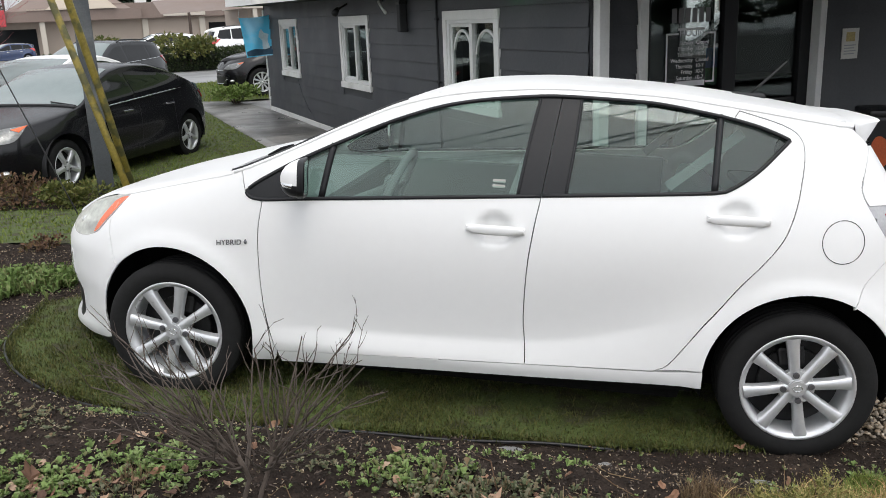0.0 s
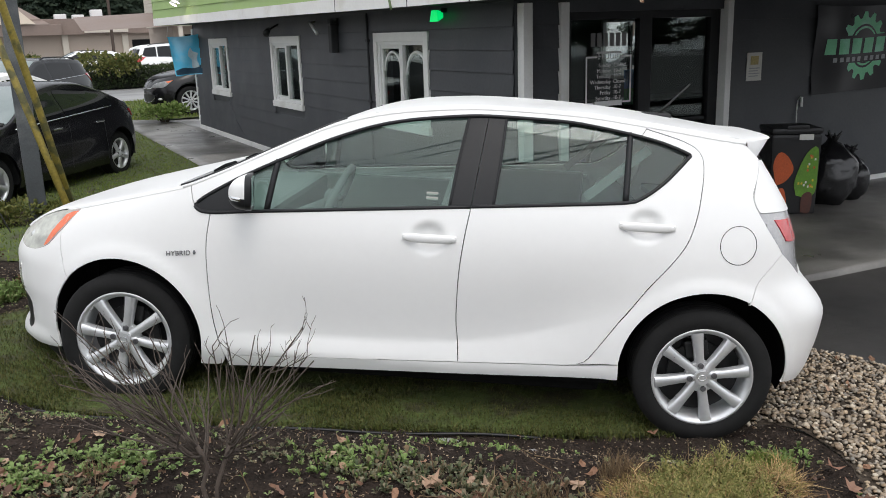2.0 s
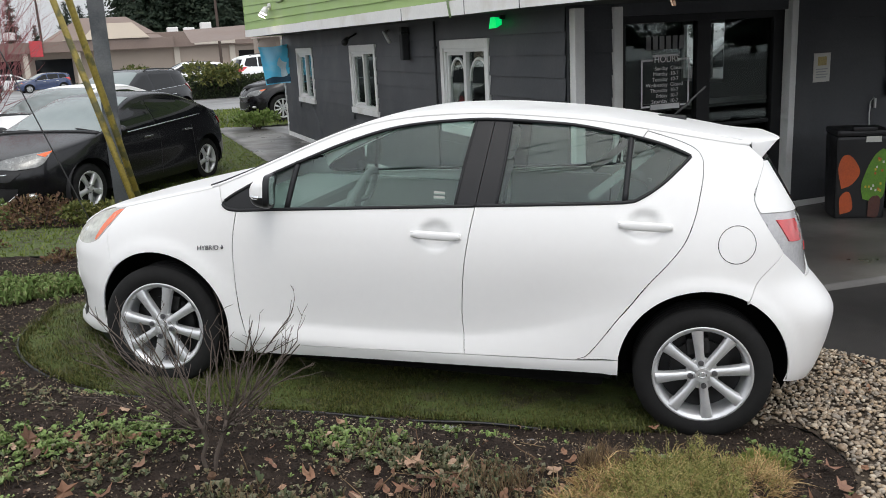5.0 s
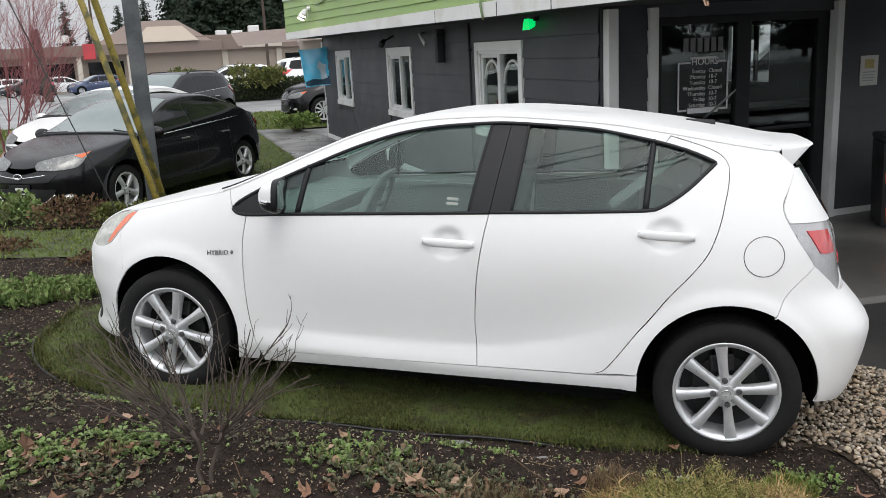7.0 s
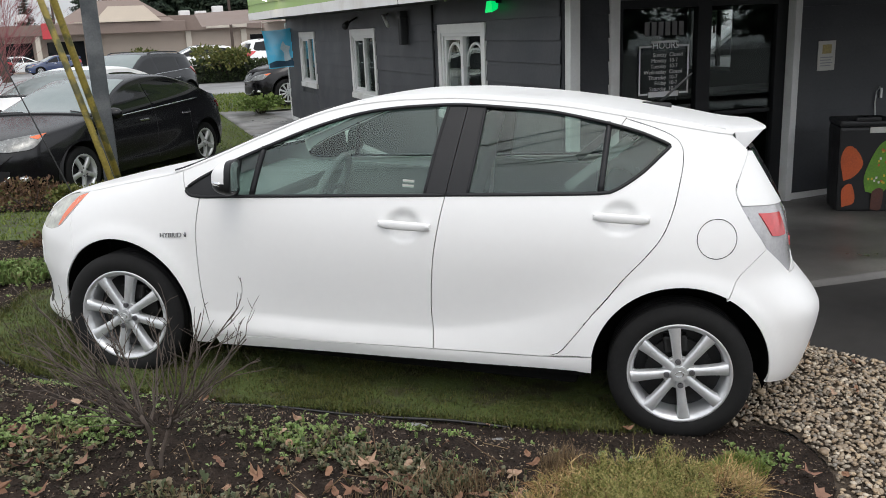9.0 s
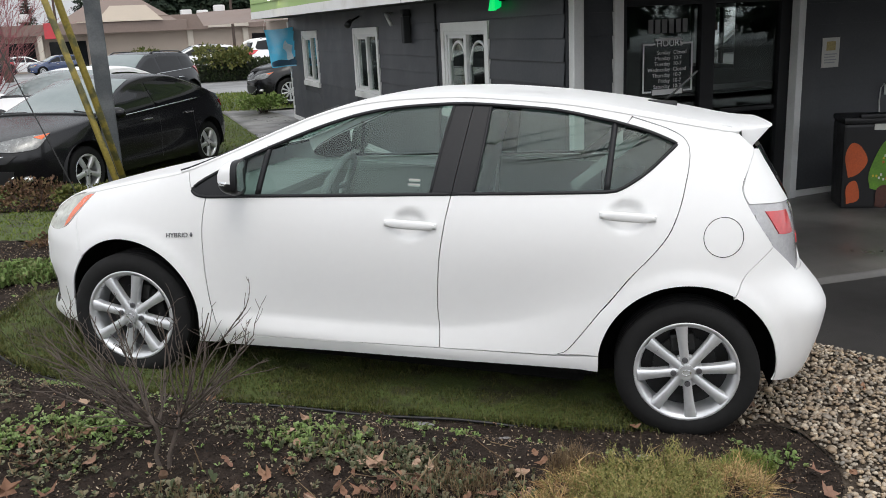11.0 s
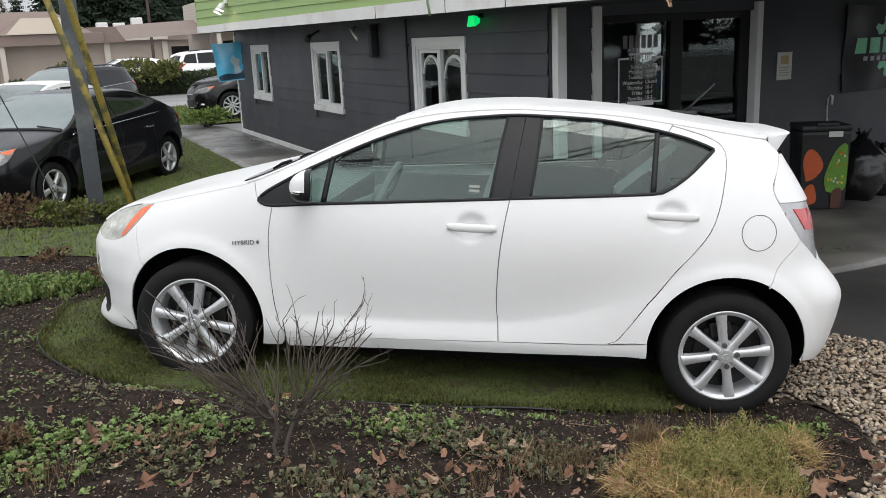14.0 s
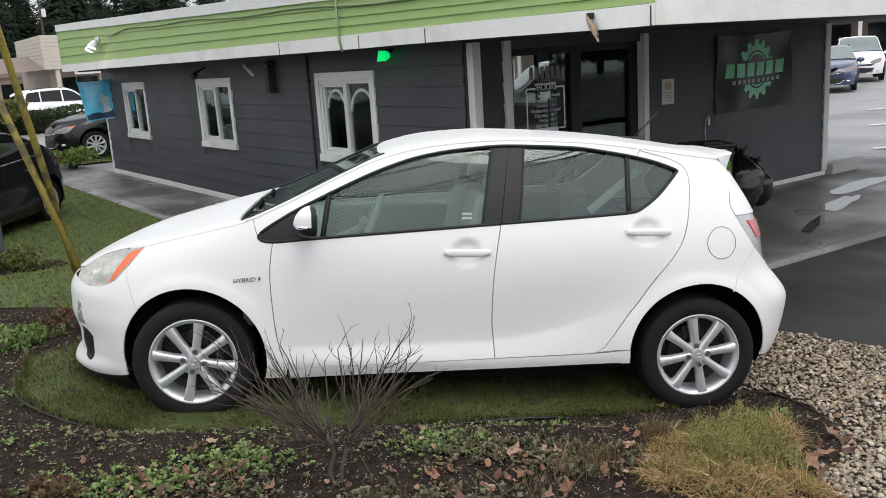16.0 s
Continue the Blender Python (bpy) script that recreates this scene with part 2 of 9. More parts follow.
def tube_bm(points, radius, sides=8, bm=None, caps=True):
    """A round bar along points; radius is a number or one for each point."""
    bm = bm or bmesh.new()
    pts = [Vector(p) for p in points]
    rs = radius if isinstance(radius, (list, tuple)) else [radius] * len(pts)
    rings = []
    ref = Vector((0.0, 0.0, 1.0))
    for i, p in enumerate(pts):
        d = (pts[min(i + 1, len(pts) - 1)] - pts[max(i - 1, 0)]).normalized()
        if abs(d.dot(ref)) > 0.95:
            ref = Vector((1.0, 0.0, 0.0)) if abs(d.x) < 0.8 else Vector((0.0, 1.0, 0.0))
        u = d.cross(ref).normalized()
        w = u.cross(d).normalized()
        rings.append([bm.verts.new(p + (u * math.cos(k * math.tau / sides) + w * math.sin(k * math.tau / sides)) * rs[i]) for k in range(sides)])
    for a, b in zip(rings, rings[1:]):
        for k in range(sides):
            bm.faces.new((a[k], a[(k + 1) % sides], b[(k + 1) % sides], b[k]))
    if caps and sides > 2:
        bm.faces.new(list(reversed(rings[0]))); bm.faces.new(rings[-1])
    return bm


def lathe(profile, steps=48, axis='Y'):
    """Turns a profile of (radius, along) round an axis; returns vertices and faces."""
    v, f = [], []
    n = len(profile)
    for k in range(steps):
        c, s = math.cos(k * math.tau / steps), math.sin(k * math.tau / steps)
        for r, a in profile:
            v.append((r * c, a, r * s) if axis == 'Y' else (r * c, r * s, a))
    for k in range(steps):
        for j in range(n - 1):
            a, b = k * n + j, ((k + 1) % steps) * n + j
            f.append((a, a + 1, b + 1, b))
    return v, f


def curve_of(xs, ys):
    """A smooth function through points (cubic Hermite, flat beyond the ends)."""
    xs, ys = np.array(xs, float), np.array(ys, float)
    d = np.diff(ys) / np.diff(xs)
    m = np.zeros(len(xs))
    m[1:-1] = np.where(d[1:] * d[:-1] > 0, 2 * d[1:] * d[:-1] / (d[1:] + d[:-1] + 1e-12), 0)
    m[0], m[-1] = d[0], d[-1]
    def at(x):
        x = np.clip(np.asarray(x, float), xs[0], xs[-1])
        i = np.clip(np.searchsorted(xs, x) - 1, 0, len(xs) - 2)
        h = xs[i + 1] - xs[i]
        t = (x - xs[i]) / h
        return (2 * t**3 - 3 * t**2 + 1) * ys[i] + (t**3 - 2 * t**2 + t) * h * m[i] + (-2 * t**3 + 3 * t**2) * ys[i + 1] + (t**3 - t**2) * h * m[i + 1]
    return at


def spline(pts, step=0.025):
    """Points along a smooth line through pts (Catmull-Rom)."""
    if len(pts) == 2:
        a, b = np.array(pts[0], float), np.array(pts[1], float)
        k = max(1, int(np.linalg.norm(b - a) / step))
        return [tuple(a + (b - a) * i / k) for i in range(k + 1)]
    p = [np.array(q, float) for q in pts]
    p = [2 * p[0] - p[1]] + p + [2 * p[-1] - p[-2]]
    out = []
    for i in range(1, len(p) - 2):
        k = max(2, int(np.linalg.norm(p[i + 1] - p[i]) / step))
        for j in range(k):
            t = j / k
            out.append(tuple(0.5 * (2 * p[i] + (p[i + 1] - p[i - 1]) * t + (2 * p[i - 1] - 5 * p[i] + 4 * p[i + 1] - p[i + 2]) * t * t + (3 * p[i] - p[i - 1] - 3 * p[i + 1] + p[i + 2]) * t**3)))
    out.append(tuple(p[-2]))
    return out


def outline(*runs, step=0.025):
    """A closed outline made of smooth runs that meet at corners."""
    pts = []
    for r in runs:
        pts += spline(r, step)
    clean = []
    for q in pts:
        if not clean or math.dist(q, clean[-1]) > 1e-4:
            clean.append(q)
    if math.dist(clean[0], clean[-1]) < 1e-4:
        clean.pop()
    return clean


def area2(poly):
    a = np.array(poly)
    b = np.roll(a, -1, 0)
    return float(np.sum(a[:, 0] * b[:, 1] - b[:, 0] * a[:, 1]) / 2)


def inset(poly, g):
    """The outline moved inwards by g."""
    a = np.array(poly)
    if area2(poly) < 0:
        a = a[::-1]
    e = np.roll(a, -1, 0) - a
    e /= np.linalg.norm(e, axis=1)[:, None] + 1e-12
    n = np.stack((-e[:, 1], e[:, 0]), 1)
    m = n + np.roll(n, 1, 0)
    m /= np.maximum(np.sum(m * n, 1), 0.5)[:, None]
    return [tuple(q) for q in a + m * g]


def clip_half(poly, axis, value, keep_above):
    out = []
    for i, q in enumerate(poly):
        p = poly[i - 1]
        dp, dq = (p[axis] - value, q[axis] - value) if keep_above else (value - p[axis], value - q[axis])
        if (dp < 0) != (dq < 0):
            t = dp / (dp - dq)
            c = [p[0] + (q[0] - p[0]) * t, p[1] + (q[1] - p[1]) * t]
            c[axis] = value
            out.append(tuple(c))
        if dq >= 0:
            out.append(q)
    return out


def cells_of(poly, cell):
    """Cuts the inside of an outline into square cells and the pieces left at its edge: points and faces."""
    a = np.array(poly)
    lo, hi = a.min(0), a.max(0)
    nx, ny = [max(1, int(math.ceil((hi[k] - lo[k]) / cell))) for k in (0, 1)]
    gx, gy = np.linspace(lo[0], hi[0], nx + 1), np.linspace(lo[1], hi[1], ny + 1)
    edge = set()
    b = np.roll(a, -1, 0)
    for p, q in zip(a, b):
        k = max(2, int(np.linalg.norm(q - p) / cell * 6) + 2)
        for t in np.linspace(0, 1, k):
            r = p + (q - p) * t
            i = min(nx - 1, max(0, int((r[0] - lo[0]) / (hi[0] - lo[0] + 1e-12) * nx)))
            j = min(ny - 1, max(0, int((r[1] - lo[1]) / (hi[1] - lo[1] + 1e-12) * ny)))
            edge.add((i, j))
    cx, cy = (gx[:-1] + gx[1:]) / 2, (gy[:-1] + gy[1:]) / 2
    X, Y = np.meshgrid(cx, cy, indexing='ij')
    inside = np.zeros(X.shape, bool)
    for p, q in zip(a, b):
        if p[1] == q[1]:
            continue
        cond = (p[1] > Y) != (q[1] > Y)
        inside ^= cond & (X < (q[0] - p[0]) * (Y - p[1]) / (q[1] - p[1]) + p[0])
    pts, index, faces = [], {}, []
    def vid(p):
        k = (round(p[0], 5), round(p[1], 5))
        if k not in index:
            index[k] = len(pts); pts.append((float(p[0]), float(p[1])))
        return index[k]
    def put(ring):
        ids = []
        for p in ring:
            v = vid(p)
            if not ids or ids[-1] != v:
                ids.append(v)
        while len(ids) > 1 and ids[0] == ids[-1]:
            ids.pop()
        if len(ids) > 2 and len(set(ids)) == len(ids):
            faces.append(tuple(ids))
    flat = [tuple(p) for p in (a if area2(poly) > 0 else a[::-1])]
    strips = {}
    for i in range(nx):
        for j in range(ny):
            if (i, j) in edge:
                if i not in strips:
                    strips[i] = clip_half(clip_half(flat, 0, gx[i], True), 0, gx[i + 1], False)
                c = clip_half(clip_half(strips[i], 1, gy[j], True), 1, gy[j + 1], False)
                if len(c) > 2 and abs(area2(c)) > 1e-9:
                    put(c)
            elif inside[i, j]:
                put([(gx[i], gy[j]), (gx[i + 1], gy[j]), (gx[i + 1], gy[j + 1]), (gx[i], gy[j + 1])])
    return np.array(pts), faces


def panel_mesh(name, poly, surf, cell=0.03, gap=0.002, depth=0.02, lift=0.0, flip=False, mirror=False):
    """A panel: the inside of an outline laid on a surface surf(a, b) -> points, with its edge turned inwards."""
    ring = inset(poly, gap) if gap else poly
    pts, faces = cells_of(ring, cell)
    a, b = pts[:, 0], pts[:, 1]
    P = surf(a, b)
    e = 2e-3
    N = np.cross(surf(a + e, b) - surf(a - e, b), surf(a, b + e) - surf(a, b - e))
    N /= np.linalg.norm(N, axis=1)[:, None] + 1e-12
    if flip:
        N = -N
        faces = [f[::-1] for f in faces]
    P = P + N * lift
    V = [tuple(p) for p in P]
    F = list(faces)
    if depth:
        count = {}
        for f in faces:
            for i in range(len(f)):
                count.setdefault(frozenset((f[i - 1], f[i])), []).append((f[i - 1], f[i]))
        rim = [e2[0] for e2 in count.values() if len(e2) == 1]
        top, low = {}, {}
        for u in {u for e2 in rim for u in e2}:
            top[u] = len(V); V.append(tuple(P[u]))
            low[u] = len(V); V.append(tuple(P[u] - N[u] * depth))
        for u, w in rim:
            F.append((top[w], top[u], low[u], low[w]))
    if mirror:
        V = [(x, -y, z) for x, y, z in V]
        F = [f[::-1] for f in F]
    me = bpy.data.meshes.new(name)
    me.from_pydata(V, [], F)
    me.update()
    return me


def disc_bm(center, radius, depth, axis=1, sides=24, bm=None, bevel=0.0):
    """A short cylinder whose axis is x, y or z (0, 1, 2)."""
    one = bmesh.new()
    bmesh.ops.create_cone(one, cap_ends=True, segments=sides, radius1=radius, radius2=radius, depth=depth)
    turn = (pose(0, 0, 0, 0, 90, 0), pose(0, 0, 0, 90, 0, 0), Matrix())[axis]
    bmesh.ops.transform(one, matrix=Matrix.Translation(center) @ turn, verts=one.verts)
    if bevel:
        bmesh.ops.bevel(one, geom=[e for e in one.edges if len(e.link_faces) == 2 and any(len(f.verts) > 4 for f in e.link_faces)], offset=bevel, segments=2, affect='EDGES')
    if bm is None:
        return one
    me = bpy.data.meshes.new("tmp")
    one.to_mesh(me); one.free()
    bm.from_mesh(me)
    bpy.data.meshes.remove(me)
    return bm

# ---- the ground ----
def ease(a, b, x):
    t = np.clip((x - a) / (b - a), 0, 1)
    return t * t * (3 - 2 * t)


def ground_z(x, y):
    """The lie of the land: a low planted bank that falls along the parked car towards a gravel strip, and level ground beyond."""
    x, y = np.asarray(x, float), np.asarray(y, float)
    s, v = 0.849 * x - 0.528 * y, 0.528 * x + 0.849 * y
    z = np.interp(s, (-2.35, -1.8, -1.2, -0.4, 0.4, 1.2), (0.12, 0.035, -0.005, -0.065, -0.135, -0.215))
    z = z + 0.16 * (1 - ease(2.55, 3.0, v)) * (1 - ease(0.7, 1.6, s)) * ease(-4.5, -2.4, s)
    near_lawn = 1 - ease(0.6, 2.2, x)
    far = ease(4.3, 7.0, v) * (1 - near_lawn) + ease(4.3, 10.0, v) * near_lawn
    z = z * (1 - far) - 0.28 * far
    w = ease(1.6, 3.0, s)
    z = z * (1 - w) - 0.26 * w
    off = ease(16.0, 24.0, np.hypot(x, y))
    return z * (1 - off) - 0.28 * off - 1.0 * ease(48.0, 105.0, y)


def ground_patch(name, poly, material, lift, label, category, cell=0.12, rough=0.0, rs=4.0, depth=0.0):
    pts, faces = cells_of(poly, cell)
    z = ground_z(pts[:, 0], pts[:, 1]) + lift
    if rough:
        z = z + np.array([noise.noise((p[0] * rs, p[1] * rs, 3.1)) * rough + noise.noise((p[0] * rs * 3.1, p[1] * rs * 3.1, 7.7)) * rough * 0.5 for p in pts])
    V = [(p[0], p[1], h) for p, h in zip(pts, z)]
    if depth:
        n = len(V)
        count = {}
        for f in faces:
            for i in range(len(f)):
                count.setdefault(frozenset((f[i - 1], f[i])), []).append((f[i - 1], f[i]))
        rim = [e[0] for e in count.values() if len(e) == 1]
        low = {}
        for u in {u for e in rim for u in e}:
            low[u] = len(V); V.append((V[u][0], V[u][1], V[u][2] - depth))
        faces = list(faces) + [(w, u, low[u], low[w]) for u, w in rim]
    return tagged(sheet(name, V, faces, material), label, category, kind="structure")


def build_ground():
    V, F = [], []
    gx = np.concatenate((-np.geomspace(900, 14, 14), np.linspace(-12, 14, 105), np.geomspace(15, 900, 14)))
    gy = np.concatenate((-np.geomspace(900, 9, 14), np.linspace(-8, 26, 137), np.geomspace(28, 1500, 14)))
    X, Y = np.meshgrid(gx, gy, indexing='ij')
    Z = ground_z(X, Y) - 0.03
    V = np.stack((X, Y, Z), -1).reshape(-1, 3)
    k = len(gy)
    F = [(i * k + j, (i + 1) * k + j, (i + 1) * k + j + 1, i * k + j + 1) for i in range(len(gx) - 1) for j in range(k - 1)]
    tagged(sheet("ground", V, F, LOT), "pale worn asphalt and open ground of a shopping area", "ground", kind="structure")


LAWN_EDGE = [(-0.26, 4.9), (-0.41, 4.42), (-0.40, 4.09), (-0.28, 3.77), (0.07, 3.43), (0.6, 3.1), (1.24, 2.79), (1.78, 2.52), (2.13, 2.37), (2.5, 2.30)]
GRAVEL_LEFT = [(2.5, 2.30), (2.88, 2.22), (2.90, 1.96), (2.74, 1.68), (2.38, 1.45), (1.93, 1.26), (1.5, 0.2)]
build_ground()
ground_patch("mulch_bed", outline(LAWN_EDGE, GRAVEL_LEFT, [(1.5, 0.2), (1.5, -2.5)], [(1.5, -2.5), (-4.0, -2.5)], [(-4.0, -2.5), (-4.0, 7.0)], [(-4.0, 7.0), (-1.5, 7.0), (-0.7, 6.8), (-0.2, 6.5), (0.2, 6.0), (0.3, 5.3), (0.05, 5.0), (-0.26, 4.9)], step=0.1),
             MULCH, 0.0, "dark brown bark mulch bed with scattered leaves", "flower bed", cell=0.05, rough=0.018, rs=7)
ground_patch("lawn", outline(LAWN_EDGE, [(2.5, 2.30), (3.1, 2.9), (3.3, 3.7), (2.75, 5.0), (2.62, 8.0)], [(2.62, 8.0), (2.66, 22.0)], [(2.66, 22.0), (-9.0, 26.0)], [(-9.0, 26.0), (-9.0, 7.1)], [(-9.0, 7.1), (-4.0, 7.0), (-1.5, 7.0), (-0.7, 6.8), (-0.2, 6.5), (0.2, 6.0), (0.3, 5.3), (0.05, 5.0), (-0.26, 4.9)], step=0.1),
             TURF, 0.006, "short wet green winter lawn", "lawn", cell=0.14, rough=0.01, rs=3)
ground_patch("gravel_base", outline(GRAVEL_LEFT, [(1.5, 0.2), (1.5, -2.5)], [(1.5, -2.5), (4.6, -2.5)], [(4.6, -2.5), (4.4, 0.5), (4.05, 2.0), (3.85, 2.65), (3.45, 3.4), (3.25, 3.6)], [(3.25, 3.6), (3.1, 2.9), (2.5, 2.30)], step=0.1),
             GRAVEL_DIRT, 0.0, "dirt under a strip of river pebbles", "gravel bed", cell=0.1, rough=0.01)
ground_patch("driveway", outline([(4.6, -2.5), (4.4, 0.5), (4.05, 2.0), (3.85, 2.65), (3.45, 3.4)], [(3.45, 3.4), (3.95, 3.82)], [(3.95, 3.82), (12.0, 3.5)], [(12.0, 3.5), (12.0, -2.5)], [(12.0, -2.5), (4.6, -2.5)], step=0.1),
             ASPHALT, 0.0, "dark wet asphalt driveway", "driveway", cell=0.2, rough=0.004)
ground_patch("concrete_apron", outline([(3.45, 3.4), (3.95, 3.80)], [(3.95, 3.80), (12.0, 3.48)], [(12.0, 3.48), (12.0, 6.6)], [(12.0, 6.6), (3.9, 6.3)], [(3.9, 6.3), (3.6, 5.0), (3.45, 3.4)], step=0.1),
             CONCRETE, 0.045, "stained wet concrete apron in front of the shop", "pavement", cell=0.2, rough=0.003, depth=0.08)
ground_patch("walkway", outline([(2.66, 22.0), (2.62, 8.0), (2.75, 5.0), (3.2, 4.0)], [(3.2, 4.0), (3.6, 5.0), (3.9, 6.3)], [(3.9, 6.3), (3.93, 18.6)], [(3.93, 18.6), (3.6, 21.0), (2.66, 22.0)], step=0.1),
             CONCRETE, 0.02, "wet concrete footpath along the shop wall", "pavement", cell=0.25, rough=0.003, depth=0.06)

ground_patch("pole_bed", outline([(-4.0, 9.5), (-1.6, 9.2), (-0.4, 8.8), (0.5, 8.7), (0.85, 9.1), (0.5, 9.8), (-0.4, 10.4), (-1.4, 10.6), (-4.0, 12.0)], [(-4.0, 12.0), (-4.0, 9.5)], step=0.1),
             MULCH, 0.014, "dark mulch bed round a steel pole", "flower bed", cell=0.1, rough=0.02, rs=5)
WATER = surface("rain_water", (0.035, 0.034, 0.032), 0.02, vary=0.1, spec=0.5)
for cx, cy, rx, ry, turn in ((8.2, 4.75, 0.62, 0.13, 12), (9.4, 5.2, 0.75, 0.16, 5), (7.0, 4.35, 0.45, 0.07, 20), (10.4, 4.4, 0.8, 0.2, -6)):
    rim = []
    for k in range(28):
        t = k * math.tau / 28
        q = 1 + 0.45 * noise.noise((math.cos(t) * 1.4 + cx, math.sin(t) * 1.4 + cy, 2.0))
        u, v = rx * q * math.cos(t), ry * q * math.sin(t)
        rim.append((cx + u * math.cos(radians(turn)) - v * math.sin(radians(turn)), cy + u * math.sin(radians(turn)) + v * math.cos(radians(turn))))
    ground_patch("puddle", rim, WATER, 0.0515, "shallow rain puddle on wet concrete", "puddle", cell=0.2)

# unseen street added behind the camera so door glass mirrors darker ground
ground_patch("street", outline([(-60, -26.0), (60, -26.0)], [(60, -26.0), (60, -3.2)], [(60, -3.2), (-60, -3.2)], [(-60, -3.2), (-60, -26.0)], step=2.0), ASPHALT, 0.10, "unseen dark wet asphalt street added to darken reflections", "road", cell=1.5)

# ---- cars ----
class Body:
    """The skin of a car: sides given by profiles over height, and a top (bonnet, screen, roof) given along the length."""
    def __init__(self, front, rear, width, shoulder, crown, nf=2.5, nr=3.5, xs=(0.9, -0.9), runs=(1.5, 1.3), axles=(1.275, -1.275), arch=0.355, hub=0.31, flare=0.012, sculpt=0.012):
        self.front, self.rear, self.width = curve_of(*zip(*front)), curve_of(*zip(*rear)), curve_of(*zip(*width))
        self.shoulder, self.crown = curve_of(*zip(*sorted(shoulder))), curve_of(*zip(*sorted(crown)))
        self.nf, self.nr, self.xs, self.runs = nf, nr, xs, runs
        self.axles, self.arch, self.hub, self.flare, self.sculpt = axles, arch, hub, flare, sculpt
        self.dents = []
        # the lower crease of the doors climbs towards the rear wheel
        self.crease = curve_of((-1.1, -0.9, -0.75, -0.5, -0.2, 0.3, 0.8), (0.62, 0.575, 0.525, 0.445, 0.395, 0.378, 0.375))

    def to_a(self, x, z):
        """From a place (x, z) on the side to the distance a along the skin."""
        if x > self.xs[0]:
            u = min(0.9999, (x - self.xs[0]) / (float(self.front(z)) - self.xs[0]))
            return self.xs[0] + math.asin(u) / (math.pi / 2) * self.runs[0]
        if x < self.xs[1]:
            u = min(0.9999, (self.xs[1] - x) / (self.xs[1] - float(self.rear(z))))
            return self.xs[1] - math.asin(u) / (math.pi / 2) * self.runs[1]
        return x

    def side(self, a, z):
        a, z = np.asarray(a, float), np.asarray(z, float)
        w = self.width(z)
        tf = np.clip((a - self.xs[0]) / self.runs[0], 0, 1) * np.pi / 2
        tr = np.clip((self.xs[1] - a) / self.runs[1], 0, 1) * np.pi / 2
        x = np.where(a > self.xs[0], self.xs[0] + (self.front(z) - self.xs[0]) * np.sin(tf),
                     np.where(a < self.xs[1], self.xs[1] - (self.xs[1] - self.rear(z)) * np.sin(tr), a))
        k = np.where(a > self.xs[0], np.maximum(1 - np.sin(tf) ** self.nf, 0) ** (1 / self.nf), np.where(a < self.xs[1], np.maximum(1 - np.sin(tr) ** self.nr, 0) ** (1 / self.nr), 1.0))
        extra = np.zeros_like(x)
        for ax in self.axles:
            r = np.hypot(x - ax, z - self.hub)
            extra = extra + self.flare * np.exp(-((r - self.arch) / 0.055) ** 4) + self.flare * 0.6 * np.exp(-((r - self.arch) / 0.16) ** 2)
        mid = np.clip((self.axles[0] - 0.25 - x) / 0.5, 0, 1) * np.clip((x - self.axles[1] - 0.1) / 0.6, 0, 1)
        dz = z - self.crease(x)
        lower = np.where(dz < 0, np.clip(1 + dz / (self.crease(x) - 0.29), 0, 1), np.exp(-(dz / 0.22) ** 2))
        extra = extra - self.sculpt * mid * lower
        for cx, cz, rx, rz, d in self.dents:
            q = ((x - cx) / rx) ** 2 + ((z - cz) / rz) ** 2
            extra = extra - d * np.exp(-q ** 3)
        y = w * k + extra * k
        return np.stack((x, y, z), -1)

    def edge(self, x):
        """The half width of the top at the shoulder."""
        x = np.asarray(x, float)
        z = self.shoulder(x)
        flat = np.array([float(self.side(self.to_a(float(q), float(h)), float(h))[1]) for q, h in zip(np.ravel(x), np.ravel(z))])
        return flat.reshape(x.shape), z

    def top(self, x, b):
        """The top: b runs from -1 to 1 across."""
        x, b = np.asarray(x, float), np.asarray(b, float)
        if not hasattr(self, "edge_line"):
            g = np.linspace(-2.6, 2.6, 400)
            self.edge_line = (g, self.edge(g)[0])
        ye = np.interp(x, *self.edge_line)
        ze, zc = self.shoulder(x), self.crown(x)
        p = np.clip(b, -1, 1) * np.pi / 2
        y = ye * np.sign(p) * np.abs(np.sin(p)) ** 0.85
        z = ze + (zc - ze) * np.maximum(np.cos(p), 0) ** 0.8
        return np.stack((x, y, z), -1)

    def skin(self, *runs, step=0.025):
        """An outline given by places (x, z), turned into the skin's own coordinates; a third value marks a point already in them."""
        out = []
        for r in runs:
            out.append([(q[0], q[1]) if len(q) == 3 else (self.to_a(q[0], q[1]), q[1]) for q in r])
        return outline(*out, step=step)

    def arc(self, axle, z0, z1, front_to_back=True, r=None, zc=None, k=14):
        """The arch's edge over an axle, from height z0 at one end to z1 at the other."""
        r, zc = r or self.arch, zc or self.hub
        t0, t1 = math.asin((z0 - zc) / r), math.pi - math.asin((z1 - zc) / r)
        pts = [(axle + r * math.cos(t0 + (t1 - t0) * i / k), zc + r * math.sin(t0 + (t1 - t0) * i / k)) for i in range(k + 1)]
        return pts if front_to_back else pts[::-1]


def both_sides(name, body, poly, material, parent, label="", cell=0.03, gap=0.002, depth=0.02, lift=0.0):
    obs = []
    for mirrored in (False, True):
        me = panel_mesh(name, poly, body.side, cell, gap, depth, lift, flip=True, mirror=mirrored)
        obs.append(link(name, me, material, parent, label))
    return obs


def over_top(name, body, poly, material, parent, label="", cell=0.04, gap=0.002, depth=0.015, lift=0.0):
    return link(name, panel_mesh(name, poly, body.top, cell, gap, depth, lift), material, parent, label)


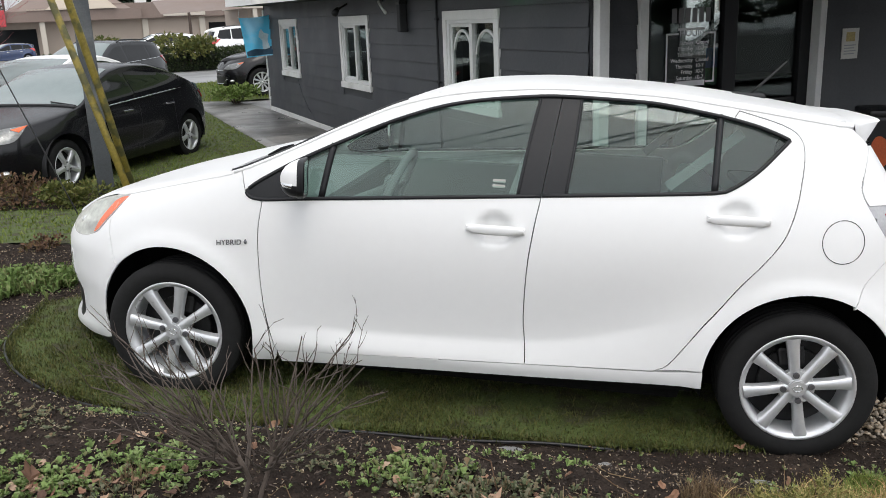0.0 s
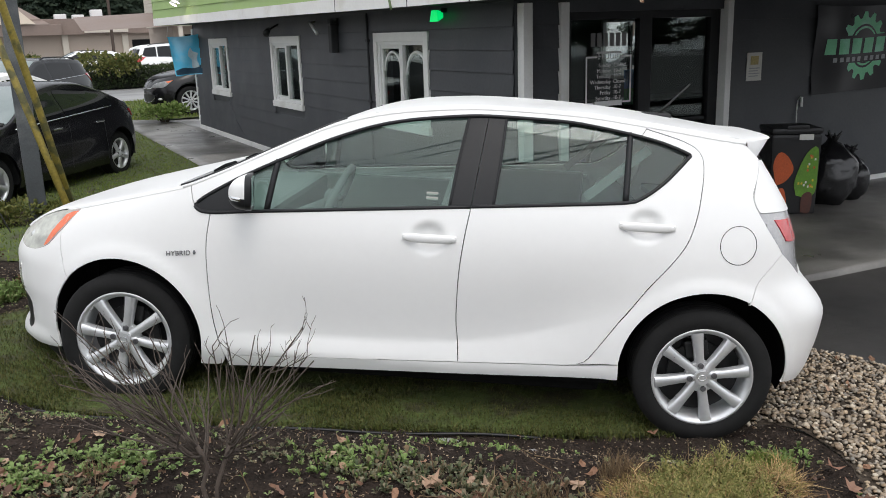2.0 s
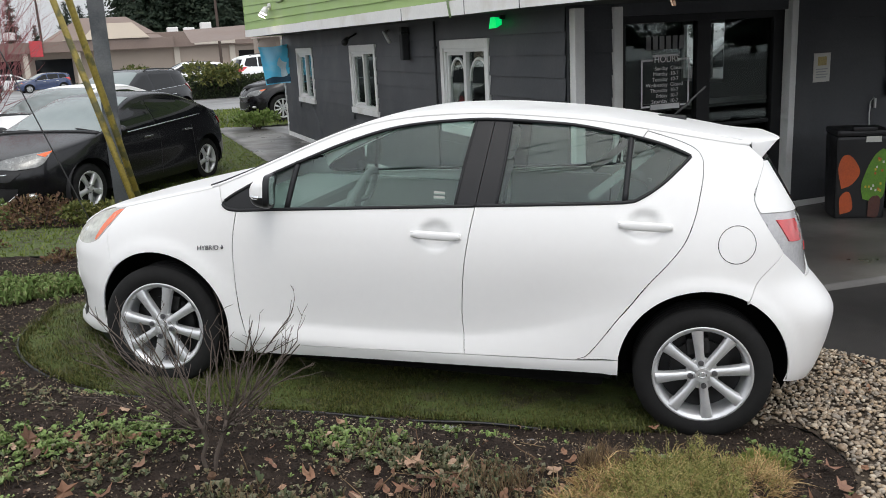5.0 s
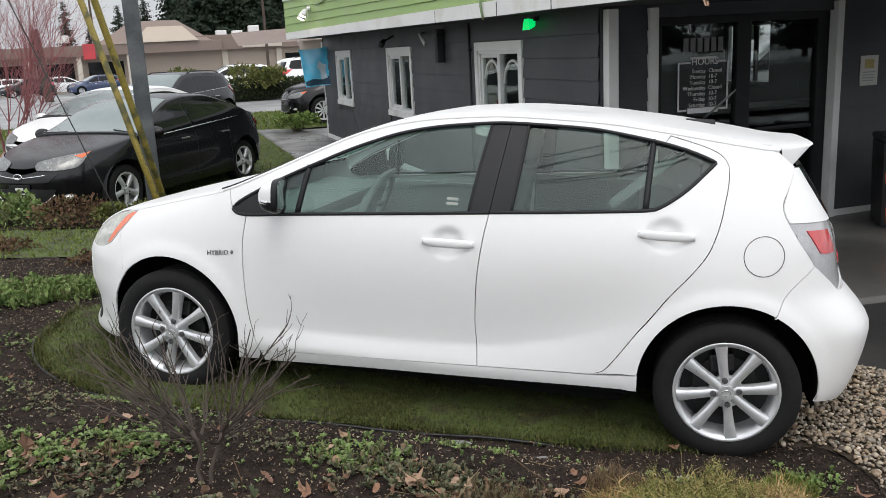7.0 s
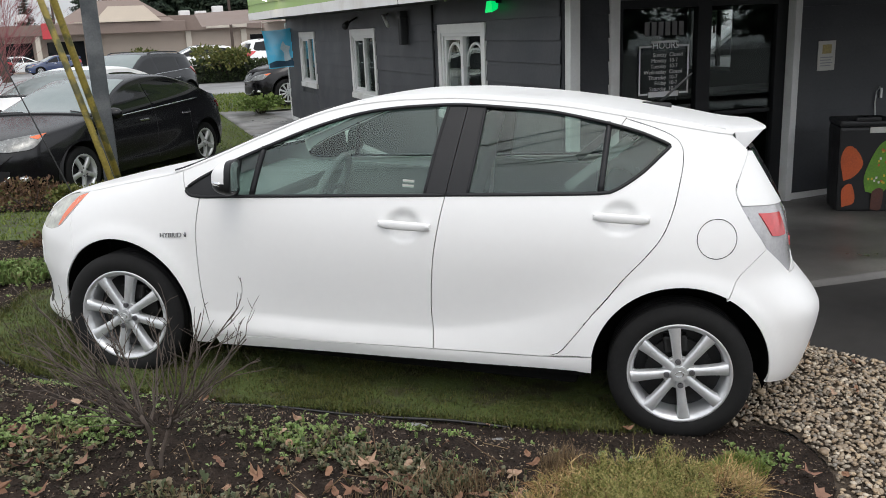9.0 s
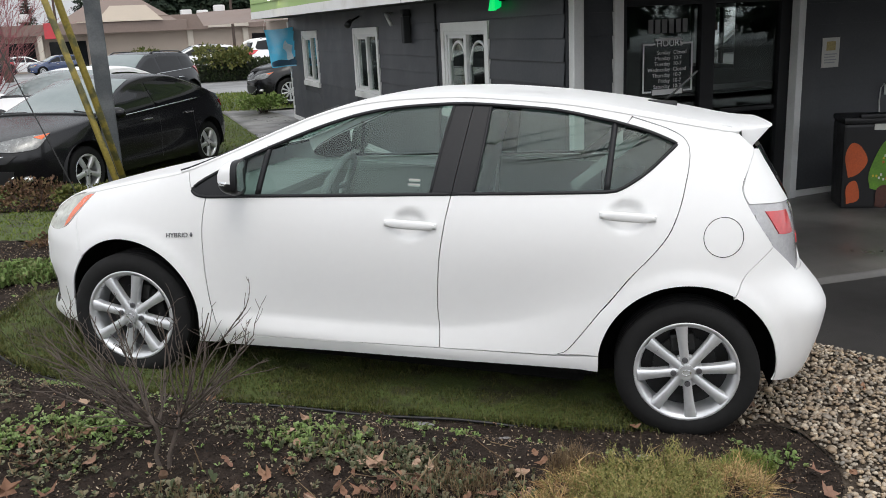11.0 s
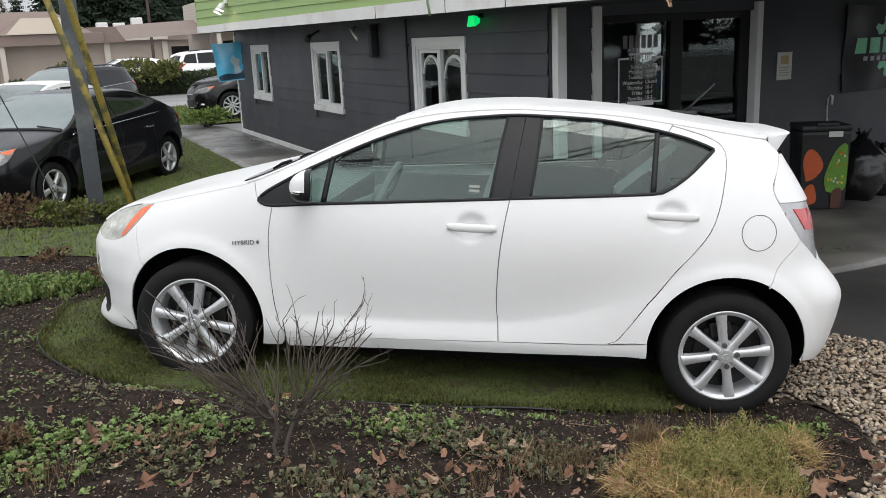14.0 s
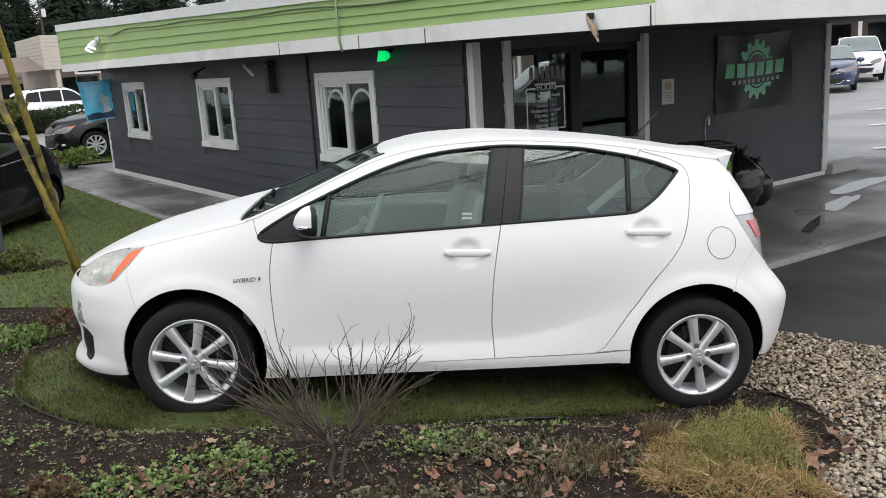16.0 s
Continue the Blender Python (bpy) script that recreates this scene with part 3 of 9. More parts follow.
def wheel(parent, x, side, radius=0.298, rim=0.212, width=0.185, spokes=8, turn=0.0, outer=0.80, style=0, rim_mat=None):
    """A wheel with its tyre, rim, spokes, bolts and brake disc. side: 1 left, -1 right."""
    hub = new("wheel")
    hub.parent = parent
    hub.matrix_basis = pose(x, side * outer, radius, 0, turn if side > 0 else -turn, 0 if side > 0 else 180)
    o, i = 0.0, -width
    prof = [(rim - 0.012, i + 0.01), (rim + 0.02, i), (radius - 0.03, i), (radius - 0.008, i + 0.012)]
    for g in range(5):
        y = i + 0.02 + (width - 0.04) * g / 4
        prof += [(radius - 0.001, y - 0.010), (radius, y), (radius - 0.001, y + 0.010), (radius - 0.007, y + 0.013), (radius - 0.007, y + 0.0185)]
    prof = [q for q in prof if q[1] <= o - 0.014] + [(radius - 0.006, o - 0.012), (radius - 0.022, o - 0.001), (radius - 0.042, o + 0.004), (rim + 0.03, o + 0.003), (rim + 0.012, o - 0.001), (rim + 0.004, o - 0.006), (rim - 0.004, o - 0.016)]
    v, f = lathe(prof, 64)
    tyre = sheet("tyre", v, f, RUBBER, hub)
    mat = rim_mat or ALLOY
    v, f = lathe([(rim - 0.03, i + 0.02), (rim - 0.026, o - 0.05), (rim - 0.018, o - 0.014), (rim - 0.004, o - 0.004), (rim + 0.004, o - 0.002), (rim + 0.0055, o - 0.008), (rim - 0.002, o - 0.02)], 64)
    bm = bmesh.new()
    vs = [bm.verts.new(q) for q in v]
    for q in f:
        bm.faces.new([vs[k] for k in q])
    rim_ob = part("rim", bm, mat, hub, smooth=True)
    for k in range(spokes):
        t = k * math.tau / spokes
        sp = bmesh.new()
        stations = [(0.030, 0.021, -0.010), (0.06, 0.0180, -0.011), (0.11, 0.0188, -0.007), (0.16, 0.0215, -0.005), (rim - 0.012, 0.0265, -0.005)]
        if style:
            stations = [(0.030, 0.024, -0.010), (0.07, 0.026, -0.004), (0.12, 0.026, -0.003), (rim - 0.012, 0.034, -0.008)]
        rows = []
        for r, h, y in stations:
            rows.append([sp.verts.new(q) for q in ((r, y - 0.035, -h * 1.05), (r, y - 0.006, -h), (r, y, -h * 0.78), (r, y + 0.001, 0), (r, y, h * 0.78), (r, y - 0.006, h), (r, y - 0.035, h * 1.05))])
        for p, q in zip(rows, rows[1:]):
            for j in range(6):
                sp.faces.new((p[j], p[j + 1], q[j + 1], q[j]))
        bmesh.ops.rotate(sp, cent=(0, 0, 0), matrix=Matrix.Rotation(t, 3, 'Y'), verts=sp.verts)
        bmesh.ops.recalc_face_normals(sp, faces=sp.faces)
        part("spoke", sp, mat, hub, smooth=True)
    part("hub_cap", disc_bm((0, -0.012, 0), 0.034, 0.028, sides=28, bevel=0.004), mat, hub, smooth=False)
    part("hub_flange", disc_bm((0, -0.03, 0), 0.07, 0.03, sides=28, bevel=0.004), mat, hub, smooth=False)
    if not style:
        em = tube_bm([(0.017 * math.cos(q * math.tau / 20), 0.003, 0.012 * math.sin(q * math.tau / 20)) for q in range(21)], 0.0016, 6)
        part("emblem", em, CHROME, hub, smooth=True)
    for k in range(4 if not style else 5):
        t = k * math.tau / (4 if not style else 5) + (0.0 if not style else 0.3)
        c = (0.052 * math.cos(t), -0.011, 0.052 * math.sin(t))
        nut = disc_bm(c, 0.0125, 0.022, sides=14, bevel=0.003)
        part("wheel_nut", nut, BADGE_GREY, hub)
    part("brake_disc", disc_bm((0, -0.09, 0), 0.135, 0.02, sides=40, bevel=0.003), DARK_METAL, hub)
    part("brake_caliper", box_bm(-0.05, -0.13, 0.07, 0.05, -0.06, 0.15, 0.012), DARK_METAL, hub)
    part("wheel_backing", disc_bm((0, -0.12, 0), rim - 0.02, 0.01, sides=32), PLASTIC, hub)
    return hub


def other_car(name, label, m, paint, style, wheels=(2.70, 0.315), glass_mat=None, screen_mat=None, group="", plate=False):
    """A parked car: skin, glass, lamps, wheels, mirrors and handles. style: sedan, wagon or suv."""
    car = thing(name, label, "car", m, group)
    wb, wr = wheels
    fx, rx = wb / 2, -wb / 2
    dark, screen_mat = glass_mat or GLASS_DARK, screen_mat or GLASS_PALE
    h = {"sedan": 1.0, "wagon": 1.05, "suv": 1.22}[style]
    lift = {"sedan": 0.0, "wagon": 0.02, "suv": 0.08}[style]
    F, R = fx + 0.87, rx - (0.95 if style == "sedan" else 0.85)
    if style == "sedan":
        sh = [(F - 0.02, 0.60), (F - 0.12, 0.70), (fx + 0.35, 0.82), (fx - 0.05, 0.90), (fx - 0.38, 0.965), (fx - 0.55, 1.03), (fx - 1.0, 1.235), (fx - 1.3, 1.325), (fx - 1.65, 1.36), (-0.7, 1.345), (-1.1, 1.255), (-1.5, 1.11), (-1.8, 1.02), (-2.1, 0.975), (R, 0.93)]
        cr = [(F - 0.02, 0.66), (F - 0.12, 0.76), (fx + 0.35, 0.88), (fx - 0.05, 0.955), (fx - 0.30, 1.0), (fx - 0.55, 1.085), (fx - 1.0, 1.295), (fx - 1.3, 1.39), (fx - 1.65, 1.425), (-0.7, 1.41), (-1.1, 1.33), (-1.5, 1.18), (-1.72, 1.085), (-2.0, 1.045), (R, 1.0)]
        ends = [(0.2, R + 0.12), (0.35, R + 0.02), (0.55, R), (0.75, R + 0.05), (0.9, R + 0.06), (1.0, R + 0.1), (1.4, R + 0.3)]
        tip = (-1.42, 1.075)
        x_screen, x_back = (fx - 1.28, fx - 0.36), (-1.70, -0.95)
    else:
        H = 1.50 * h / 1.05 if style == "wagon" else 1.74
        b = 0.92 + lift * 1.6
        sh = [(F - 0.02, b - 0.30), (F - 0.12, b - 0.18), (fx + 0.35, b - 0.07), (fx - 0.05, b + 0.0), (fx - 0.38, b + 0.06), (fx - 0.55, b + 0.14), (fx - 1.0, H - 0.20), (fx - 1.3, H - 0.09), (fx - 1.65, H - 0.065), (-0.7, H - 0.07), (-1.3, H - 0.10), (rx - 0.3, H - 0.14), (rx - 0.6, H - 0.22), (R, H - 0.34)]
        cr = [(F - 0.02, b - 0.22), (F - 0.12, b - 0.10), (fx + 0.35, b + 0.0), (fx - 0.05, b + 0.06), (fx - 0.30, b + 0.10), (fx - 0.55, b + 0.20), (fx - 1.0, H - 0.12), (fx - 1.3, H - 0.02), (fx - 1.65, H), (-0.7, H), (-1.3, H - 0.03), (rx - 0.3, H - 0.06), (rx - 0.6, H - 0.12), (R, H - 0.22)]
        ends = [(0.2, R + 0.1), (0.35, R + 0.01), (0.55, R), (0.75, R + 0.04), (0.95, R + 0.07), (1.2, R + 0.16), (1.5, R + 0.30), (1.8, R + 0.42)]
        tip = (rx - 0.38, b + 0.22)
        x_screen, x_back = (fx - 1.22, fx - 0.36), None
    W = 0.885 if style != "suv" else 0.94
    ht = max(z for _, z in sh)
    B = Body(front=[(0.15, F - 0.10), (0.22, F - 0.02), (0.4, F), (0.55, F), (0.68 + lift, F - 0.05), (0.78 + lift, F - 0.15), (0.88 + lift, F - 0.32), (1.0 + lift, F - 0.6), (1.2 + lift, F - 0.8), (1.9, F - 0.9)], rear=ends,
             width=[(0.15, W - 0.10), (0.24, W - 0.03), (0.4, W - 0.005), (0.6, W), (0.8 + lift, W - 0.012), (0.93 + lift, W - 0.05), (1.05 + lift, W - 0.10), (ht - 0.12, W - 0.21), (ht, W - 0.25), (ht + 0.1, W - 0.29)],
             shoulder=sh, crown=cr, nf=2.6, nr=3.2, xs=(fx - 0.4, rx + 0.4), runs=(1.5, 1.5), axles=(fx, rx), arch=wr + 0.062, hub=wr + 0.01, flare=0.014, sculpt=0.02)
    ra, zc = wr + 0.062, wr + 0.01
    zb = 0.21 + lift
    arc = lambda ax, t0, t1: [(ax + ra * math.cos(t), zc + ra * math.sin(t)) for t in np.linspace(t0, t1, 14)]
    lo = math.asin((zb - zc) / ra)
    xe = fx - 0.4 + 1.499
    xr = rx + 0.4 - 1.4995
    shoulder_run = [(x, float(B.shoulder(x))) for x in np.linspace(F - 0.16, R + 0.2, 40)]
    poly = B.skin(shoulder_run, [shoulder_run[-1], (xr, float(B.shoulder(R)) - 0.02, 1)], [(xr, float(B.shoulder(R)) - 0.02, 1), (xr, zb, 1)], [(xr, zb, 1), (rx - ra * math.cos(lo), zb)], arc(rx, math.pi - lo, lo), [(rx + ra * math.cos(lo), zb), (fx - ra * math.cos(lo), zb)], arc(fx, math.pi - lo, lo),
                  [(fx + ra * math.cos(lo), zb), (xe, zb, 1)], [(xe, zb, 1), (xe, 0.62 + lift, 1)], [(xe, 0.62 + lift, 1), (F - 0.16, float(B.shoulder(F - 0.16)))], step=0.05)
    both_sides("body_side", B, poly, paint, car, cell=0.05, gap=0.0, depth=0.02)
    xf_top, xr_top = F - 0.05, R + 0.02
    top = outline([(xr_top, -0.99), (xf_top - 0.08, -0.99)], [(xf_top - 0.08, -0.99), (xf_top, 0), (xf_top - 0.08, 0.99)], [(xf_top - 0.08, 0.99), (xr_top, 0.99)], [(xr_top, 0.99), (xr_top, -0.99)], step=0.1)
    over_top("body_top", B, top, paint, car, cell=0.08, gap=0.0)
    a0, a1 = x_screen
    sc = outline([(a1, 0.84), (a0, 0.72)], [(a0, 0.72), (a0 + 0.03, 0), (a0, -0.72)], [(a0, -0.72), (a1, -0.84)], [(a1, -0.84), (a1 + 0.06, 0), (a1, 0.84)], step=0.08)
    over_top("windscreen", B, sc, screen_mat, car, "windscreen with the pale sky's reflection in its colour", cell=0.08, gap=0.0, depth=0.01, lift=0.006)
    for sgn in (1, -1):
        part("wiper", tube_bm([Vector(B.top(a1 + 0.02, sgn * 0.5 + 0.3)) + Vector((0, 0, 0.015)), Vector(B.top(a1 - 0.02, sgn * 0.5 - 0.2)) + Vector((0, 0, 0.018))], 0.009, 6), PLASTIC, car)
    part("cowl", tube_bm([Vector(B.top(a1 + 0.05, q)) + Vector((0, 0, 0.004)) for q in np.linspace(-0.82, 0.82, 12)], 0.02, 6), PLASTIC, car, smooth=True)
    if x_back:
        bk = outline([(x_back[1], 0.70), (x_back[0], 0.80)], [(x_back[0], 0.80), (x_back[0], -0.80)], [(x_back[0], -0.80), (x_back[1], -0.70)], [(x_back[1], -0.70), (x_back[1], 0.70)], step=0.08)
        over_top("rear_window", B, bk, dark, car, cell=0.08, gap=0.0, depth=0.01, lift=0.006)
    else:
        zt, zl = float(B.shoulder(rx - 0.5)) - 0.05, 1.0 + lift
        bk = B.skin([(xr + 0.42, zl, 1), (xr + 0.46, zt, 1)], [(xr + 0.46, zt, 1), (xr, zt, 1)], [(xr, zt, 1), (xr, zl, 1)], [(xr, zl, 1), (xr + 0.42, zl, 1)], step=0.08)
        both_sides("rear_window", B, bk, dark, car, cell=0.08, gap=0.0, depth=0.01, lift=0.006)
    belt = lambda x: 0.90 + lift * 1.5 + (fx - x) * 0.045
    under = lambda x: float(B.shoulder(x)) - 0.055
    xs0, xs1 = fx - 0.55, tip[0]
    mid = -0.12
    def pane(x0, x1, front=None, back=None):
        pts = [(x, under(x)) for x in np.linspace(x0, x1, 8)]
        run0 = [front, (x0, under(x0))] if front else [(x0, belt(x0)), (x0, under(x0))]
        run1 = [(x1, under(x1)), back] if back else [(x1, under(x1)), (x1, belt(x1))]
        end0 = front or (x0, belt(x0)); end1 = back or (x1, belt(x1))
        both_sides("side_window", B, B.skin(run0, pts, run1, [end1, (end1[0] * 0.85 + end0[0] * 0.15, belt(end1[0])), (end0[0], belt(end0[0]))] if back else [end1, end0], step=0.05), dark, car, "dark tinted side window", cell=0.06, gap=0.0, depth=0.006, lift=0.005)
    pane(xs0 - 0.14, mid, front=(xs0 + 0.10, belt(xs0) + 0.01))
    if style == "sedan":
        pane(mid - 0.06, -1.10, back=tip)
    else:
        pane(mid - 0.07, rx + 0.30)
        pane(rx + 0.24, rx - 0.25, back=tip)
    for sgn in (1, -1):
        ln = [Vector(B.side(B.to_a(x, belt(x) - 0.012), belt(x) - 0.012)) for x in np.linspace(xs0 + 0.08, xs1 + 0.12, 16)]
        part("belt_moulding", tube_bm([(q.x, (q.y + 0.003) * sgn, q.z) for q in ln], 0.008, 6), CHROME, car, smooth=True)
        for sx in (mid - 0.03, xs0 + 0.02, rx + 0.38):
            ln = [Vector(B.side(B.to_a(sx - 0.03 * (z - 0.4), z), z)) for z in np.linspace(zb + 0.08, 0.88 + lift, 10)]
            part("door_gap", tube_bm([(q.x, (q.y + 0.0008) * sgn, q.z) for q in ln], 0.003, 5), PLASTIC, car)
        for hx in (0.12, -0.86):
            z = 0.83 + lift
            q = Vector(B.side(B.to_a(hx, z), z))
            part("door_handle", box_bm(hx - 0.10, min(sgn * (q.y + 0.005), sgn * (q.y + 0.03)), z - 0.013, hx + 0.10, max(sgn * (q.y + 0.005), sgn * (q.y + 0.03)), z + 0.013, 0.01), paint if style == "suv" else CHROME, car)
        q = Vector(B.side(B.to_a(xs0 + 0.02, 0.98 + lift), 0.98 + lift))
        bm = bmesh.new()
        bmesh.ops.create_uvsphere(bm, u_segments=20, v_segments=12, radius=1)
        for v in bm.verts:
            v.co = (q.x - 0.02 + v.co.x * 0.07, (q.y + 0.13 + v.co.y * 0.12) * sgn, q.z + v.co.z * 0.075)
        mir = part("door_mirror", bm, paint, car, smooth=True)
        part("mirror_arm", tube_bm([(q.x, (q.y - 0.02) * sgn, q.z - 0.06), (q.x, (q.y + 0.06) * sgn, q.z - 0.04)], 0.025, 8), PLASTIC, mir)
    hz = (0.70 if style == "sedan" else 0.66) + lift
    hl = B.skin([(F - 0.50, hz + 0.14), (F - 0.30, hz - 0.01), (F - 0.12, hz - 0.045)], [(F - 0.12, hz - 0.045), (F - 0.06, hz - 0.03)], [(F - 0.06, hz - 0.03), (F - 0.13, hz + 0.055), (F - 0.30, hz + 0.115), (F - 0.50, hz + 0.14)], step=0.03)
    both_sides("headlight", B, hl, LAMP_GREY, car, "clear headlight", cell=0.03, gap=0, depth=0.01, lift=0.014)
    hi = B.skin([(F - 0.50, hz + 0.138), (F - 0.38, hz + 0.075)], [(F - 0.38, hz + 0.075), (F - 0.34, hz + 0.105)], [(F - 0.34, hz + 0.105), (F - 0.50, hz + 0.138)], step=0.03)
    both_sides("indicator", B, hi, LAMP_AMBER, car, "orange indicator", cell=0.03, gap=0, depth=0.005, lift=0.018)
    tz = (0.86 if style == "sedan" else 0.95) + lift
    tt = 0.06 if style == "sedan" else 0.11
    te = 0.46 if style == "sedan" else 0.60
    tl = B.skin([(R + te, tz + tt), (R + 0.32, tz - tt + 0.01), (R + 0.12, tz - tt - 0.02)], [(R + 0.12, tz - tt - 0.02), (R + 0.10, tz + tt)], [(R + 0.10, tz + tt), (R + te, tz + tt)], step=0.03)
    both_sides("tail_light", B, tl, LAMP_RED, car, "red tail light", cell=0.03, gap=0, depth=0.01, lift=0.014)
    gr = B.skin([(xe - 0.40, 0.62 + lift * 0.8, 1), (xe, 0.62 + lift * 0.8, 1)], [(xe, 0.62 + lift * 0.8, 1), (xe, 0.53 + lift, 1)], [(xe, 0.53 + lift, 1), (xe - 0.28, 0.53 + lift, 1)], [(xe - 0.28, 0.53 + lift, 1), (xe - 0.40, 0.62 + lift * 0.8, 1)], step=0.05)
    both_sides("grille", B, gr, PLASTIC, car, "dark front grille", cell=0.06, gap=0, depth=0.01, lift=0.014)
    lw = B.skin([(xe - 0.36, 0.44 + lift, 1), (xe, 0.46 + lift, 1)], [(xe, 0.46 + lift, 1), (xe, 0.27 + lift, 1)], [(xe, 0.27 + lift, 1), (xe - 0.30, 0.27 + lift, 1)], [(xe - 0.30, 0.27 + lift, 1), (xe - 0.36, 0.44 + lift, 1)], step=0.05)
    both_sides("lower_grille", B, lw, PLASTIC, car, "dark lower grille", cell=0.06, gap=0, depth=0.01, lift=0.014)
    if plate:
        x = float(B.side(xe, 0.60)[0]) + 0.028
        part("emblem", tube_bm([(x, 0.062 * math.cos(t), 0.605 + 0.032 * math.sin(t)) for t in np.linspace(0, math.tau, 25)], 0.007, 6), CHROME, car, "oval chrome emblem", smooth=True)
        x = float(B.side(xe, 0.42)[0]) + 0.02
        p = part("number_plate", box_bm(x - 0.008, -0.16, 0.38, x, 0.16, 0.51, 0.004), GLOSS_BLACK, car, "dark dealer plate with pale print")
        part("plate_bar", box_bm(x, -0.06, 0.445, x + 0.003, 0.06, 0.475), PAPER, p)
        part("plate_bar", box_bm(x, -0.13, 0.395, x + 0.003, 0.13, 0.408), PAPER, p)
    for sgn in (1, -1):
        ln = [Vector(B.side(a, z)) for a, z in zip(np.linspace(xe - 0.36, xe, 10), np.interp(np.linspace(0, 1, 10), (0, 0.4, 1), (0.38 + lift, 0.27 + lift, 0.255 + lift)))]
        part("bumper_strip", tube_bm([(q.x + 0.016, q.y * sgn, q.z) for q in ln], 0.010, 6), CHROME, car, smooth=True)
        ln = [Vector(B.side(a, 0.585 + lift + (xe - a) * 0.12)) for a in np.linspace(xe - 0.26, xe, 8)]
        part("grille_bar", tube_bm([(q.x + 0.016, q.y * sgn, q.z) for q in ln], 0.009, 6), CHROME, car, smooth=True)
        fg = Vector(B.side(xe - 0.50, 0.34 + lift))
        bm = bmesh.new()
        bmesh.ops.create_uvsphere(bm, u_segments=14, v_segments=8, radius=1)
        for v in bm.verts:
            v.co = (fg.x + v.co.x * 0.06, (fg.y + v.co.y * 0.07) * sgn, fg.z + v.co.z * 0.035)
        part("fog_lamp", bm, LAMP_INNER, car, smooth=True)
        for ax in (fx, rx):
            rows = []
            bm = bmesh.new()
            for i in range(19):
                t = radians(-10) + radians(200) * i / 18
                rows.append([bm.verts.new((ax + r * math.cos(t), y * sgn, zc + r * math.sin(t))) for r, y in ((ra + 0.012, W - 0.03), (ra + 0.014, 0.5), (0.03, 0.5))])
            for p, q in zip(rows, rows[1:]):
                for j in range(2):
                    bm.faces.new((p[j], p[j + 1], q[j + 1], q[j]))
            part("wheel_arch_liner", bm, PLASTIC, car, smooth=True)
            wheel(car, ax, sgn, radius=wr, rim=wr * 0.69, spokes=5 if style == "sedan" else 10, outer=W - 0.045, turn=14, style=1 if style == "sedan" else 0)
    part("underbody", box_bm(R + 0.35, -0.62, 0.2 + lift, F - 0.5, 0.62, 0.36 + lift, 0.03), PLASTIC, car)
    if style != "sedan":
        for sgn in (1, -1):
            ln = [Vector(B.top(x, sgn * 0.72)) + Vector((0, 0, 0.04 if 0 < i < 9 else 0.0)) for i, x in enumerate(np.linspace(fx - 1.45, rx - 0.1, 10))]
            part("roof_rail", tube_bm(ln, 0.016, 6), PLASTIC, car, smooth=True)
    return car

